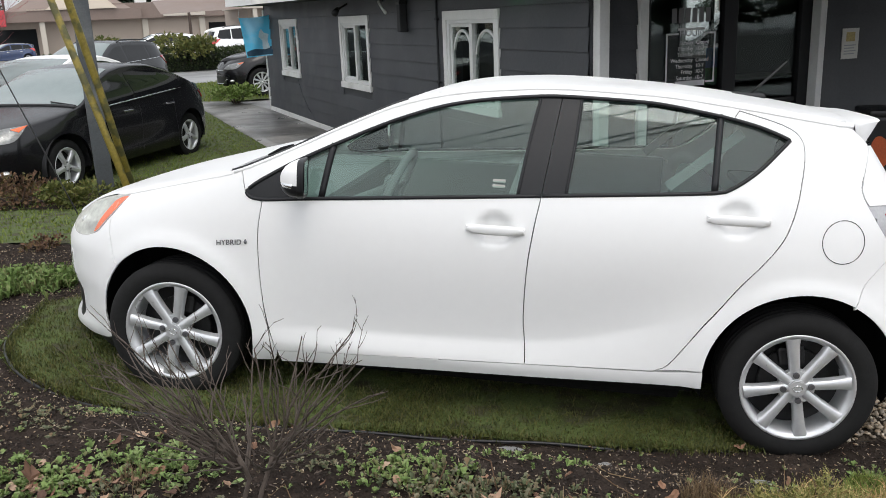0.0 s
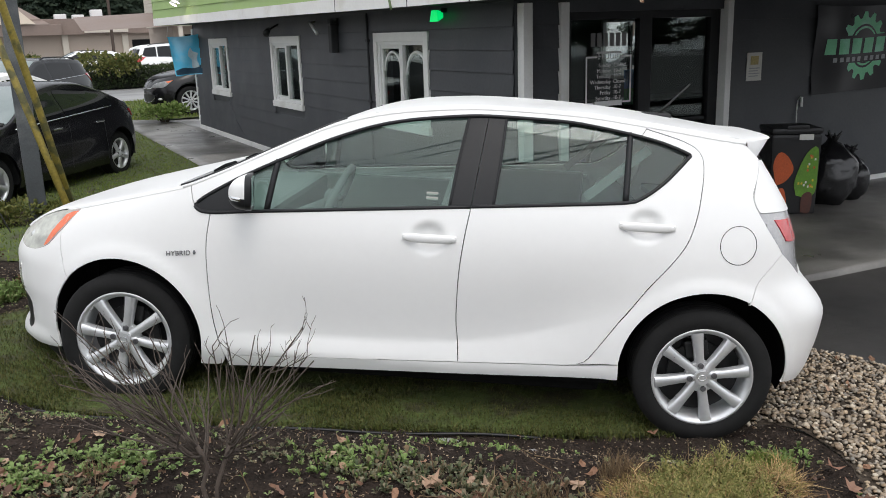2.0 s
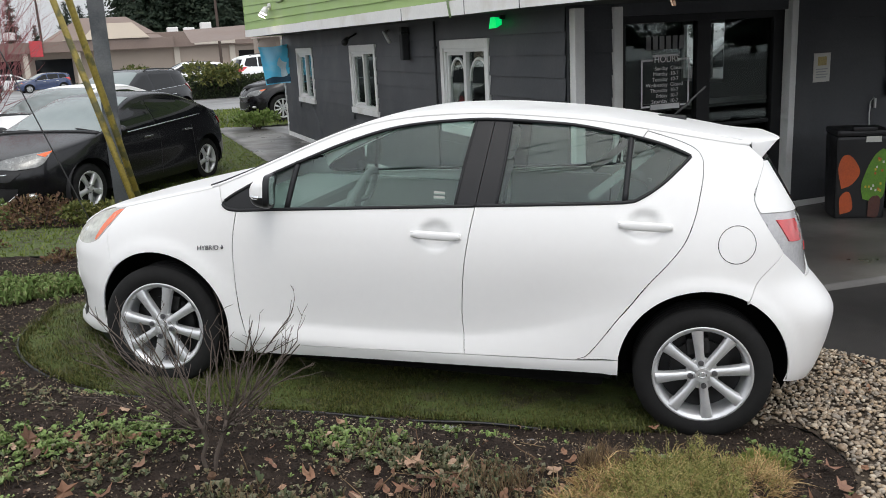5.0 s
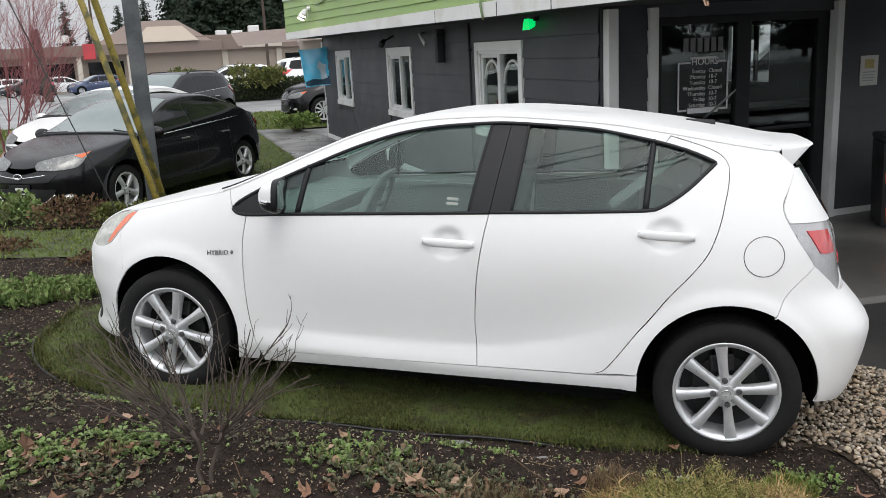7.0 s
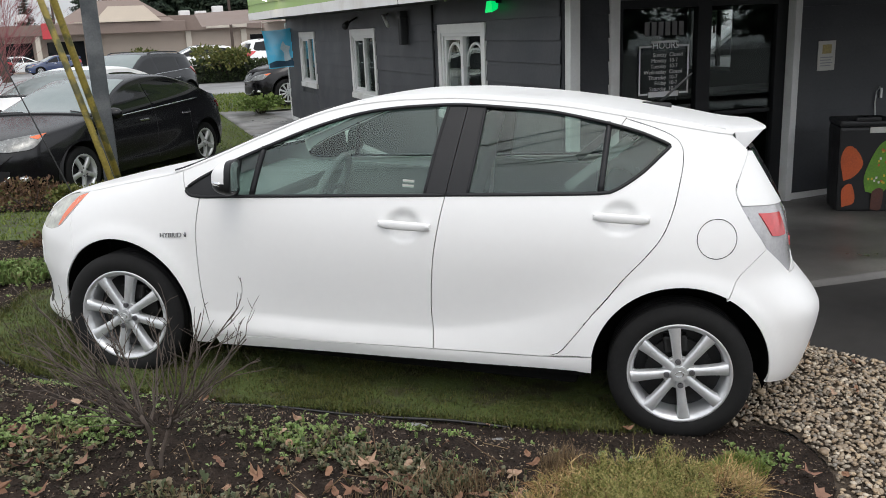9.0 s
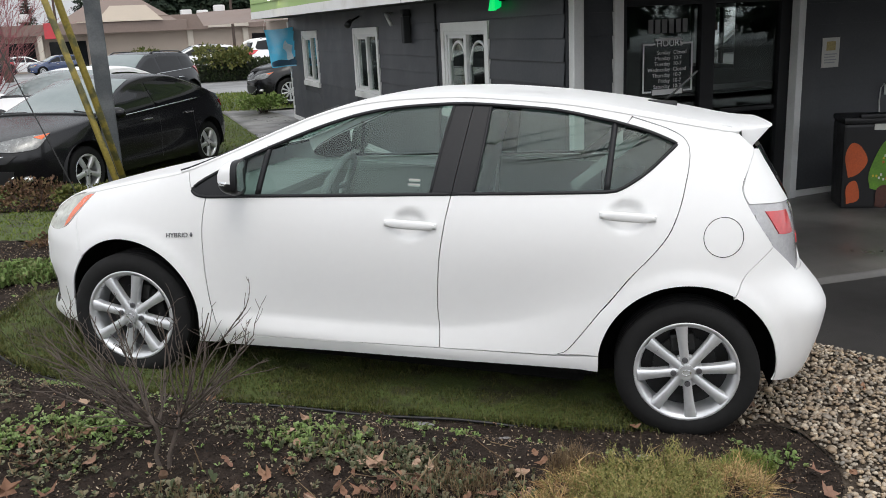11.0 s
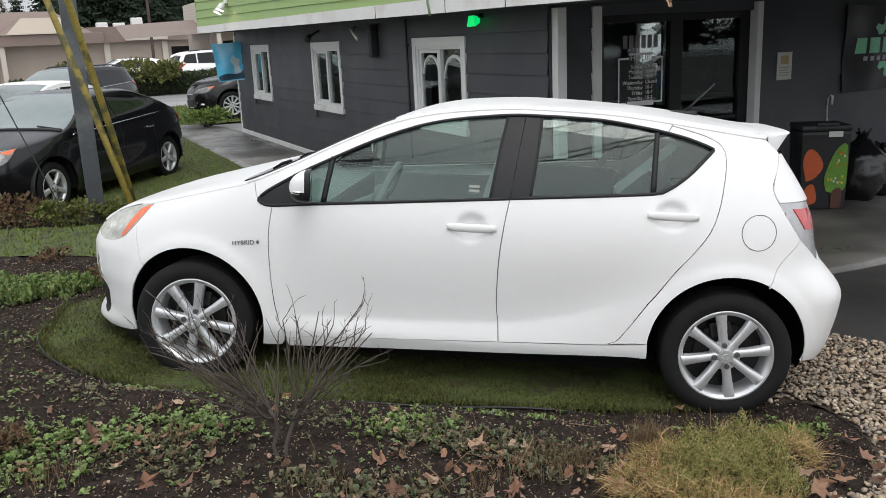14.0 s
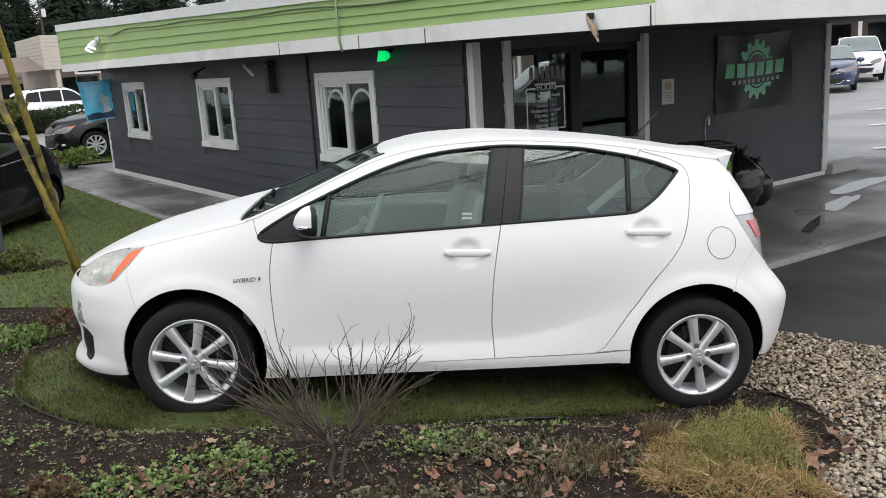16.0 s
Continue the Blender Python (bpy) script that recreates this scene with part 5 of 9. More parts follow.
            bm.faces.new(rows[0]); bm.faces.new(rows[-1])
            for t in (-0.92, 0.92):
                box_bm(hx + ln * t - 0.012, min(sgn * (y - 0.03), sgn * (y + 0.015)), hz - 0.012, hx + ln * t + 0.012, max(sgn * (y - 0.03), sgn * (y + 0.015)), hz + 0.012, 0.004, bm)
            bmesh.ops.recalc_face_normals(bm, faces=bm.faces)
            part("door_handle", bm, P, car, smooth=True)
    y = float(B.side(-0.15, 0.852)[1])
    part("key_cover", box_bm(-0.168, y + 0.017, 0.845, -0.150, y + 0.0215, 0.858, 0.002), CHROME, car)
    ring = [(-1.368 + 0.079 * math.cos(t), 0.890 + 0.079 * math.sin(t)) for t in np.linspace(0, math.tau, 60)]
    part("fuel_flap_gap", tube_bm([Vector(B.side(B.to_a(x, z), z)) + Vector((0, 0.0003, 0)) for x, z in ring], 0.0016, 6), PLASTIC, car, "round fuel flap outline")
    badge = bpy.data.curves.new("hybrid_badge", 'FONT')
    badge.body, badge.size, badge.extrude, badge.space_character = "HYBRID", 0.030, 0.0015, 1.05
    tmp = bpy.data.objects.new("tmp", badge)
    bme = bpy.data.meshes.new_from_object(tmp)
    bpy.data.objects.remove(tmp)
    for v in bme.vertices:
        x, z = 1.062 - v.co.x * 1.0, 0.708 + v.co.y + (v.co.x) * 0.09
        s = Vector(B.side(B.to_a(x, z), z))
        v.co = (s.x, s.y + 0.0022 + v.co.z, z)
    link("badge", bme, BADGE_GREY, car, "chrome lettered badge", smooth=False)
    bm = tube_bm([Vector(B.side(B.to_a(0.937, z), z)) + Vector((0, 0.003, 0)) for z in (0.722, 0.73, 0.741)], [0.004, 0.007, 0.002], 8)
    part("badge_leaf", bm, BADGE_GREY, car, smooth=True)
    # door mirrors
    def mirror_form(u0, u1, z_low, z_high, grow, sgn, nu=12, nv=28):
        """A rounded box that swells towards its flat rear edge, kept between two heights."""
        bm = bmesh.new()
        rows = []
        for i in range(nu + 1):
            u = u0 + (u1 - u0) * i / nu
            k = max(0.02, (1 - max(u, 0.0) ** 2.4)) ** 0.5
            row = []
            for j in range(nv):
                a = j * math.tau / nv
                ca, sa = math.cos(a), math.sin(a)
                y = (0.094 + grow) * k * math.copysign(abs(ca) ** 0.62, ca)
                z = (0.074 + grow) * k * math.copysign(abs(sa) ** 0.62, sa)
                zz = 1.020 + z - 0.012 * u
                row.append(bm.verts.new((0.668 + 0.092 * u - 0.018 * ca * (1 - u), (0.918 + y) * sgn, min(max(zz, z_low), z_high))))
            rows.append(row)
        for p, q in zip(rows, rows[1:]):
            for j in range(nv):
                bm.faces.new((p[j], p[(j + 1) % nv], q[(j + 1) % nv], q[j]))
        bm.faces.new(rows[0]); bm.faces.new(rows[-1])
        bmesh.ops.remove_doubles(bm, verts=bm.verts, dist=0.0003)
        bmesh.ops.recalc_face_normals(bm, faces=bm.faces)
        return bm
    for sgn in (1, -1):
        shell = part("door_mirror", mirror_form(0.0, 1.0, 1.001, 1.2, 0.0, sgn), P, car, "white door mirror with a black base", smooth=True)
        md = shell.modifiers.new("edge", 'EDGE_SPLIT'); md.split_angle = radians(50)
        low = part("mirror_base", mirror_form(0.0, 1.0, 0.9, 1.004, -0.002, sgn), GLOSS_BLACK, shell, smooth=True)
        md = low.modifiers.new("edge", 'EDGE_SPLIT'); md.split_angle = radians(50)
        part("repeater", mirror_form(0.35, 0.9, 0.990, 1.007, 0.0015, sgn), CHROME, shell, "bright indicator strip", smooth=True)
        part("mirror_rim", mirror_form(-0.06, 0.17, 0.9, 1.2, 0.0015, sgn), GLOSS_BLACK, shell, smooth=True)
        part("mirror_arm", tube_bm([(0.73, 0.78 * sgn, 0.945), (0.72, 0.83 * sgn, 0.955), (0.71, 0.88 * sgn, 0.968)], [0.03, 0.026, 0.022], 10), K, shell, smooth=True)
        part("mirror_glass", mirror_form(-0.075, -0.062, 0.9, 1.2, -0.010, sgn), CHROME, shell)
    # wipers parked at the foot of the screen, seat belts
    for y0, y1 in ((-0.05, 0.42), (-0.58, -0.10)):
        p = Vector((1.03, y0, float(B.top(1.03, y0 / 0.8)[2]) + 0.002)); q = Vector((0.985, y1, float(B.top(0.985, y1 / 0.8)[2]) + 0.006))
        part("wiper", tube_bm([p, (p + q) / 2 + Vector((0.0, 0, 0.006)), q], [0.010, 0.009, 0.006], 8), WELL_BLACK, car, smooth=True)
    for sgn in (1, -1):
        for a, b in (((-1.0, 0.60, 1.255), (-0.74, 0.57, 1.02)), ((-0.24, 0.63, 1.16), (-0.22, 0.60, 0.80))):
            a, b = Vector((a[0], a[1] * sgn, a[2])), Vector((b[0], b[1] * sgn, b[2]))
            d = (b - a).normalized(); w = d.cross(Vector((0, 1, 0))).normalized() * 0.021
            bm = bmesh.new()
            th = Vector((0, 0.002, 0))
            vs = [bm.verts.new(q) for q in (a - w - th, a + w - th, b + w - th, b - w - th, a - w + th, a + w + th, b + w + th, b - w + th)]
            for f in ((0, 1, 2, 3), (7, 6, 5, 4), (0, 4, 5, 1), (1, 5, 6, 2), (2, 6, 7, 3), (3, 7, 4, 0)):
                bm.faces.new([vs[i] for i in f])
            part("seat_belt", bm, SEAT, car, "grey woven seat belt")
    # fog lamp recess on the bumper's corner
    fog = B.skin([(1.83, 0.37), (1.862, 0.40), (1.905, 0.41)], [(1.905, 0.41), (1.915, 0.33), (1.90, 0.25)], [(1.90, 0.25), (1.86, 0.235), (1.835, 0.28), (1.83, 0.37)])
    both_sides("fog_recess", B, fog, PLASTIC, car, "dark fog lamp recess", cell=0.02, gap=0, depth=0.004, lift=0.002)
    vent = B.skin([(1.868, 0.435), (1.895, 0.55)], [(1.895, 0.55), (1.912, 0.55), (1.925, 0.43)], [(1.925, 0.43), (1.868, 0.435)])
    both_sides("running_lamp", B, vent, LAMP_INNER, car, "silver lamp surround", cell=0.02, gap=0, depth=0.004, lift=0.002)
    # under side, wheel wells
    part("underbody", box_bm(-1.60, -0.49, 0.155, 1.55, 0.49, 0.34, 0.03), WELL_BLACK, car)
    part("floor_tray", box_bm(-0.86, -0.70, 0.16, 0.84, 0.70, 0.25, 0.03), WELL_BLACK, car)
    for sgn in (1, -1):
        part("floor_pan", box_bm(-0.89, min(0.48 * sgn, 0.785 * sgn), 0.235, 0.86, max(0.48 * sgn, 0.785 * sgn), 0.30, 0.01), WELL_BLACK, car)
    skirt = B.skin([(1.62, 0.225), (1.70, 0.20), (1.85, 0.18)], [(1.85, 0.18), (2.3995, 0.175, 1)], [(2.3995, 0.175, 1), (2.3995, 0.10, 1)], [(2.3995, 0.10, 1), (1.70, 0.085), (1.60, 0.10)], [(1.60, 0.10), (1.62, 0.225)])
    both_sides("air_dam", B, skirt, PLASTIC, car, "black lower air dam", cell=0.04, gap=0, depth=0.08, lift=-0.006)
    part("radiator_duct", box_bm(1.50, -0.5, 0.14, 1.80, 0.5, 0.60, 0.03), PLASTIC, car)
    for ax, zc in ((1.275, 0.315), (-1.275, 0.322)):
        for sgn in (1, -1):
            bm = bmesh.new()
            rows = []
            for i in range(33):
                t = radians(-14) + radians(208) * i / 32
                lx, lz = ax + 0.372 * math.cos(t), zc + 0.372 * math.sin(t)
                edge_y = float(B.side(B.to_a(lx, max(lz, 0.2)), max(lz, 0.2))[1]) - 0.016
                rows.append([bm.verts.new((ax + r * math.cos(t), y * sgn, zc + r * math.sin(t))) for r, y in ((0.3635 if ax > 0 else 0.3675, edge_y + 0.004), (0.376, edge_y - 0.05), (0.378, 0.50), (0.03, 0.50))])
            for p, q in zip(rows, rows[1:]):
                for j in range(3):
                    bm.faces.new((p[j], p[j + 1], q[j + 1], q[j]))
            part("wheel_arch_liner", bm, WELL_BLACK, car, smooth=True)
    # cabin
    cabin = [("cabin_floor", (-0.86, -0.70, 0.34, 0.84, 0.70, 0.38), CABIN), ("boot_floor", (-1.60, -0.49, 0.60, -0.87, 0.49, 0.64), CABIN), ("dashboard", (0.66, -0.70, 0.45, 1.05, 0.70, 0.90), CABIN), ("parcel_shelf", (-1.60, -0.62, 0.92, -1.18, 0.62, 0.95), CABIN), ("centre_console", (-0.2, -0.12, 0.36, 0.7, 0.12, 0.62), CABIN)]
    for nm, c, mt in cabin:
        part(nm, box_bm(*c, 0.03), mt, car)
    for sgn in (1, -1):
        part("door_lining", box_bm(-0.22, 0.735 * sgn - 0.02, 0.36, 0.80, 0.735 * sgn + 0.02, 0.90, 0.015), CABIN, car)
        part("door_lining", box_bm(-0.86, 0.725 * sgn - 0.02, 0.36, -0.25, 0.725 * sgn + 0.02, 0.985, 0.015), CABIN, car)
    liner = outline([(0.30, -0.78), (-1.38, -0.80)], [(-1.38, -0.80), (-1.38, 0.80)], [(-1.38, 0.80), (0.30, 0.78)], [(0.30, 0.78), (0.30, -0.78)], step=0.1)
    over_top("headliner", B, liner, LINER, car, cell=0.08, gap=0, depth=0, lift=-0.045)
    def seat(x, y, w, bench=False):
        s = new("seat"); s.parent = car; s.matrix_basis = pose(x, y, 0.38)
        def cushion(nm, size, at, tilt):
            bm = box_bm(-size[0] / 2, -size[1] / 2, -size[2] / 2, size[0] / 2, size[1] / 2, size[2] / 2, min(size) * 0.4, segments=4)
            bmesh.ops.transform(bm, matrix=pose(*at, 0, tilt, 0), verts=bm.verts)
            part(nm, bm, SEAT, s, smooth=True)
        cushion("seat_cushion", (0.5, w, 0.16), (0.05, 0, 0.13), -6)
        cushion("backrest", (0.15, w, 0.46 if bench else 0.60), (-0.22 if bench else -0.26, 0, 0.37 if bench else 0.43), -16)
        for dy in (() if bench else (0,)):
            cushion("headrest", (0.09, 0.26, 0.18), (-0.385, dy, 0.80), -12)
    seat(0.12, 0.36, 0.50); seat(0.12, -0.36, 0.50); seat(-0.72, 0, 1.26, True)
    sw = tube_bm([Vector((0.42, 0.36, 0.90)) + Matrix.Rotation(radians(-24), 3, 'Y') @ Vector((0, 0.185 * math.cos(t), 0.185 * math.sin(t))) for t in np.linspace(0, math.tau, 41)], 0.018, 10, caps=False)
    # light grey on the rim stands in for the light it reflects
    stw = part("steering_wheel", sw, SEAT, car, smooth=True)
    part("steering_boss", disc_bm((0.44, 0.36, 0.90), 0.065, 0.05, axis=0, bevel=0.012), CABIN, stw)
    part("steering_column", tube_bm([(0.43, 0.36, 0.90), (0.75, 0.36, 0.76)], 0.035, 10), CABIN, stw, smooth=True)
    for dy in (-0.1, 0.1):
        part("steering_spoke", tube_bm([(0.435, 0.36, 0.90), (0.42, 0.36 + dy * 1.7, 0.90)], 0.014, 8), CABIN, stw, smooth=True)
    # window sticker and aerial
    for dz in (0.0, 0.02):
        y = float(B.side(-0.075, 1.02 + dz)[1])
        part("window_sticker", box_bm(-0.10, y - 0.013, 1.008 + dz, -0.05, y - 0.0105, 1.020 + dz), PAPER, car, "small paper sticker on the glass")
    part("aerial_base", box_bm(-1.19, -0.035, 1.355, -1.05, 0.035, 1.385, 0.01), PLASTIC, car)
    part("aerial", tube_bm([(-1.13, 0, 1.38), (-1.27, 0, 1.53)], [0.006, 0.004], 8), DARK_METAL, car, "tilted roof aerial", smooth=True)
    # the wheels on the camera's side stand almost flush with the body
    for ob in car.children:
        ob.location = ob.location + Vector((0.002, -0.026, -0.008))
    for ax in (1.275, -1.275):
        for sgn in (1, -1):
            wheel(car, ax, sgn, turn=-9.5 if ax > 0 else 11)
    return car


# the bank falls away from the camera's side, so the car leans a little to its right
white_hatchback(pose(1.751, 3.609, -0.096, 0, -4.29, 148.13) @ pose(0, 0.79, 0.30, 2.2, 0, 0) @ pose(0, -0.79, -0.30))

# ---- the charcoal shop ----
WX, WY, FLOOR = 3.935, 6.06, -0.30
def fascia_x(y):
    return 3.13 + (18.2 - y) * 0.026


def wall_block(name, a, b, z0, z1, thick, holes, material, label):
    """A straight wall from a to b (seen from its outer side, left to right) with openings (from, to, low, high) cut through."""
    ax, ay = a; bx, by = b
    L = math.dist(a, b)
    ux, uy = (bx - ax) / L, (by - ay) / L
    nx, ny = -uy, ux
    cuts = sorted({0.0, L, *[h[0] for h in holes], *[h[1] for h in holes]})
    zs = sorted({z0, z1, *[h[2] for h in holes], *[h[3] for h in holes]})
    bm = bmesh.new()
    for i in range(len(cuts) - 1):
        for j in range(len(zs) - 1):
            cu, cz = (cuts[i] + cuts[i + 1]) / 2, (zs[j] + zs[j + 1]) / 2
            if any(h[0] < cu < h[1] and h[2] < cz < h[3] for h in holes):
                continue
            c = [(ax + ux * u + nx * w, ay + uy * u + ny * w, z) for z in (zs[j], zs[j + 1]) for w in (0, thick) for u in (cuts[i], cuts[i + 1])]
            v = [bm.verts.new(q) for q in c]
            for f in ((0, 1, 5, 4), (1, 3, 7, 5), (3, 2, 6, 7), (2, 0, 4, 6), (4, 5, 7, 6), (2, 3, 1, 0)):
                bm.faces.new([v[k] for k in f])
    bmesh.ops.remove_doubles(bm, verts=bm.verts, dist=1e-5)
    seen = {}
    bm.verts.index_update()
    for f in bm.faces[:]:
        seen.setdefault(frozenset(v.index for v in f.verts), []).append(f)
    bmesh.ops.delete(bm, geom=[f for fs in seen.values() if len(fs) > 1 for f in fs], context='FACES')
    bmesh.ops.recalc_face_normals(bm, faces=bm.faces)
    return tagged(part(name, bm, material), label, "wall", kind="structure")


WINDOWS = [(15.66, 17.05, 0.54, 1.595), (11.62, 13.01, 0.54, 1.595), (7.64, 9.0, 0.54, 1.595)]
TOP = 1.80
SHOP_END = 18.52
RIGHT_X = 10.05
T = 0.09
hole = lambda w: (SHOP_END - w[1] + T, SHOP_END - w[0] - T, w[2] + T, w[3] - T)
wall_block("wall_west", (WX, SHOP_END), (WX, WY), FLOOR, TOP + 0.35, 0.16, [hole(w) for w in WINDOWS], SIDING, "charcoal painted lap-sided shop wall with three windows")
wall_block("wall_south", (WX + 0.16, WY), (RIGHT_X, WY), FLOOR, TOP + 0.35, 0.16, [(4.41 - WX - 0.16, 6.40 - WX - 0.16, FLOOR + 0.0, 1.72)], SIDING, "charcoal painted shop wall with a glazed entrance")
wall_block("wall_east", (RIGHT_X, WY + 0.16), (RIGHT_X, SHOP_END), FLOOR, TOP + 0.35, 0.16, [(5.08, 6.28, 0.68, 1.72)], SIDING, "charcoal painted end wall with one window")
wall_block("wall_north", (RIGHT_X, SHOP_END), (WX, SHOP_END), FLOOR, TOP + 0.35, 0.16, [], SIDING, "charcoal painted back wall")
# floor and ceiling take the room's shade from their black colour
tagged(part("floor", box_bm(WX + 0.16, WY + 0.16, FLOOR - 0.1, RIGHT_X - 0.1, SHOP_END - 0.2, FLOOR + 0.02), ROOM_SHADE), "shop floor blackened as room shade", "floor", kind="structure")
tagged(part("ceiling", box_bm(WX + 0.16, WY + 0.16, 1.83, RIGHT_X - 0.16, SHOP_END - 0.16, 1.85), ROOM_SHADE), "shop ceiling blackened as room shade", "ceiling", kind="structure")


def siding(parent_name, along, fixed, lo, hi, z0, z1, holes, outward):
    """Lap boards, one object each, proud of the wall behind and split at the openings."""
    wall = bpy.data.objects[parent_name]
    pitch = 0.198
    z = z0
    k = 0
    while z < z1 - 0.02:
        zt = min(z + pitch, z1)
        segs = [(lo, hi)]
        for a, b, c, d in holes:
            if d > z + 0.01 and c < zt - 0.01:
                nxt = []
                for p, q in segs:
                    if b <= p or a >= q:
                        nxt.append((p, q))
                    else:
                        if a > p: nxt.append((p, a))
                        if b < q: nxt.append((b, q))
                segs = nxt
        for p, q in segs:
            n = max(2, int((q - p) / 0.5))
            V, F = [], []
            for i in range(n + 1):
                u = p + (q - p) * i / n
                wob = 0.0015 * noise.noise((u * 1.3, z * 5, 1.0))
                for d, zz in ((0.002, z), (0.024 + wob, z), (0.023 + wob, z + 0.005), (0.005 + wob, zt - 0.001), (0.0, zt)):
                    c = fixed + outward * d
                    V.append((c, u, zz) if along == 'y' else (u, c, zz))
            for i in range(n):
                for j in range(4):
                    a = i * 5 + j
                    f = (a, a + 1, a + 6, a + 5)
                    F.append(f if (along == 'y') == (outward < 0) else f[::-1])
            sheet("siding_board", V, F, SIDING, wall, smooth=False)
        z = zt
        k += 1


siding("wall_west", 'y', WX, WY, SHOP_END, FLOOR + 0.13, TOP + 0.02, [(w[0], w[1], w[2], w[3]) for w in WINDOWS], -1)
siding("wall_south", 'x', WY, 4.06, RIGHT_X, FLOOR + 0.13, TOP + 0.02, [(4.385, 6.43, -1, 3)], -1)


def trim_box(name, c, material, label, bevel=0.006, parent=None):
    ob = part(name, box_bm(*c, bevel), material, parent)
    return ob if parent else tagged(ob, label, "trim", kind="structure")


def sash_window(n, w, arched):
    """A white vinyl slider in a broad white wooden surround."""
    y0, y1, z0, z1 = w
    win = tagged(new("window_%d" % n), "white framed sliding window with dark reflecting panes in a charcoal wall", "window", kind="structure")
    win.matrix_basis = Matrix.Translation((WX, (y0 + y1) / 2, (z0 + z1) / 2))
    W, H = (y1 - y0) / 2, (z1 - z0) / 2
    o = -0.036
    for nm, c in (("surround_board", (o, -W, H - T - 0.005, 0.02, W, H)), ("surround_board", (o, -W, -H + T, 0.02, -W + T, H - T - 0.005)), ("surround_board", (o, W - T, -H + T, 0.02, W, H - T - 0.005))):
        part(nm, box_bm(*c, 0.004), WHITE_TRIM, win)
    part("window_sill", box_bm(-0.052, -W - 0.01, -H, 0.02, W + 0.01, -H + T, 0.006), WHITE_TRIM, win)
    fw, fd = W - T, H - T
    for nm, c in (("window_frame", (-0.02, -fw, fd - 0.045, 0.06, fw, fd)), ("window_frame", (-0.02, -fw, -fd, 0.06, fw, -fd + 0.045)), ("window_frame", (-0.02, -fw, -fd + 0.045, 0.06, -fw + 0.045, fd - 0.045)), ("window_frame", (-0.02, fw - 0.045, -fd + 0.045, 0.06, fw, fd - 0.045))):
        part(nm, box_bm(*c, 0.004), VINYL, win)
    part("meeting_rail", box_bm(-0.008, -0.028, -fd + 0.045, 0.05, 0.028, fd - 0.045, 0.004), VINYL, win)
    # the sliding leaf has a frame of its own
    for c in ((0.0, 0.028, -fd + 0.045, 0.035, 0.066, fd - 0.045), (0.0, fw - 0.083, -fd + 0.045, 0.035, fw - 0.045, fd - 0.045), (0.0, 0.066, fd - 0.083, 0.035, fw - 0.083, fd - 0.045), (0.0, 0.066, -fd + 0.045, 0.035, fw - 0.083, -fd + 0.083)):
        part("sash_frame", box_bm(*c, 0.003), VINYL, win)
    for a, b, x in ((-fw + 0.045, -0.028, 0.03), (0.066, fw - 0.083, 0.018)):
        g = part("pane", box_bm(x, a, -fd + 0.045, x + 0.005, b, fd - 0.045), GLASS_WIN, win)
        if arched:
            c, r = (a + b) / 2, (b - a) / 2 - 0.015
            pts = [(x + 0.014, c + r * math.cos(t), fd - 0.12 - r + r * math.sin(t)) for t in np.linspace(0, math.pi, 20)]
            part("arched_bar", tube_bm(pts, 0.018, 8), VINYL, win, smooth=True)
            part("arched_bar", tube_bm([(x + 0.014, c - r, -fd + 0.05), (x + 0.014, c - r, fd - 0.12 - r)], 0.012, 6), VINYL, win, smooth=True)
    # added black sheet in place of the room's shade
    part("blackout", box_bm(0.30, -W - 0.3, -H - 0.2, 0.32, W + 0.3, H + 0.2), ROOM_SHADE, win, "black sheet standing in for the unlit room behind the panes")
    if not arched:
        bm = bmesh.new()
        V = []
        for i in range(40):
            t = i / 39
            y = -fw + 0.06 + t * (fw * 0.55)
            V.append([bm.verts.new((0.14 + 0.02 * math.sin(t * 40), y, z)) for z in (-fd, fd)])
        for p, q in zip(V, V[1:]):
            bm.faces.new((p[0], q[0], q[1], p[1]))
        part("curtain", bm, CABIN, win, smooth=True)
    return win


for k, w in enumerate(WINDOWS):
    sash_window(k + 1, w, k == 2)

# white corner boards and the skirting board at the wall's foot
trim_box("trim_corner_front", (3.962, 5.962, FLOOR + 0.02, 4.058, WY - 0.002, TOP), WHITE_TRIM, "white painted corner post beside the entrance")
trim_box("trim_far_corner", (WX - 0.03, SHOP_END - 0.06, FLOOR + 0.10, WX + 0.02, SHOP_END + 0.03, TOP), WHITE_TRIM, "white corner board")
trim_box("baseboard_west", (WX - 0.03, WY + 0.02, FLOOR - 0.02, WX - 0.001, SHOP_END + 0.03, FLOOR + 0.13), WHITE_TRIM, "white painted base board")
trim_box("baseboard_south", (6.435, WY - 0.03, FLOOR - 0.02, RIGHT_X, WY - 0.001, FLOOR + 0.14), WHITE_TRIM, "white painted base board")
trim_box("trim_right_corner", (RIGHT_X - 0.085, WY - 0.035, FLOOR + 0.14, RIGHT_X + 0.03, WY + 0.17, TOP), WHITE_TRIM, "white corner board")
trim_box("trim_door_left", (4.385, WY - 0.05, FLOOR, 4.475, WY + 0.10, 1.80), WHITE_TRIM, "white painted door post")
trim_box("trim_door_right", (6.355, WY - 0.06, FLOOR, 6.43, WY + 0.10, 1.80), WHITE_TRIM, "white painted door post")
trim_box("threshold", (4.475, WY - 0.02, FLOOR - 0.05, 6.355, WY + 0.16, FLOOR + 0.06), CONCRETE, "concrete threshold")


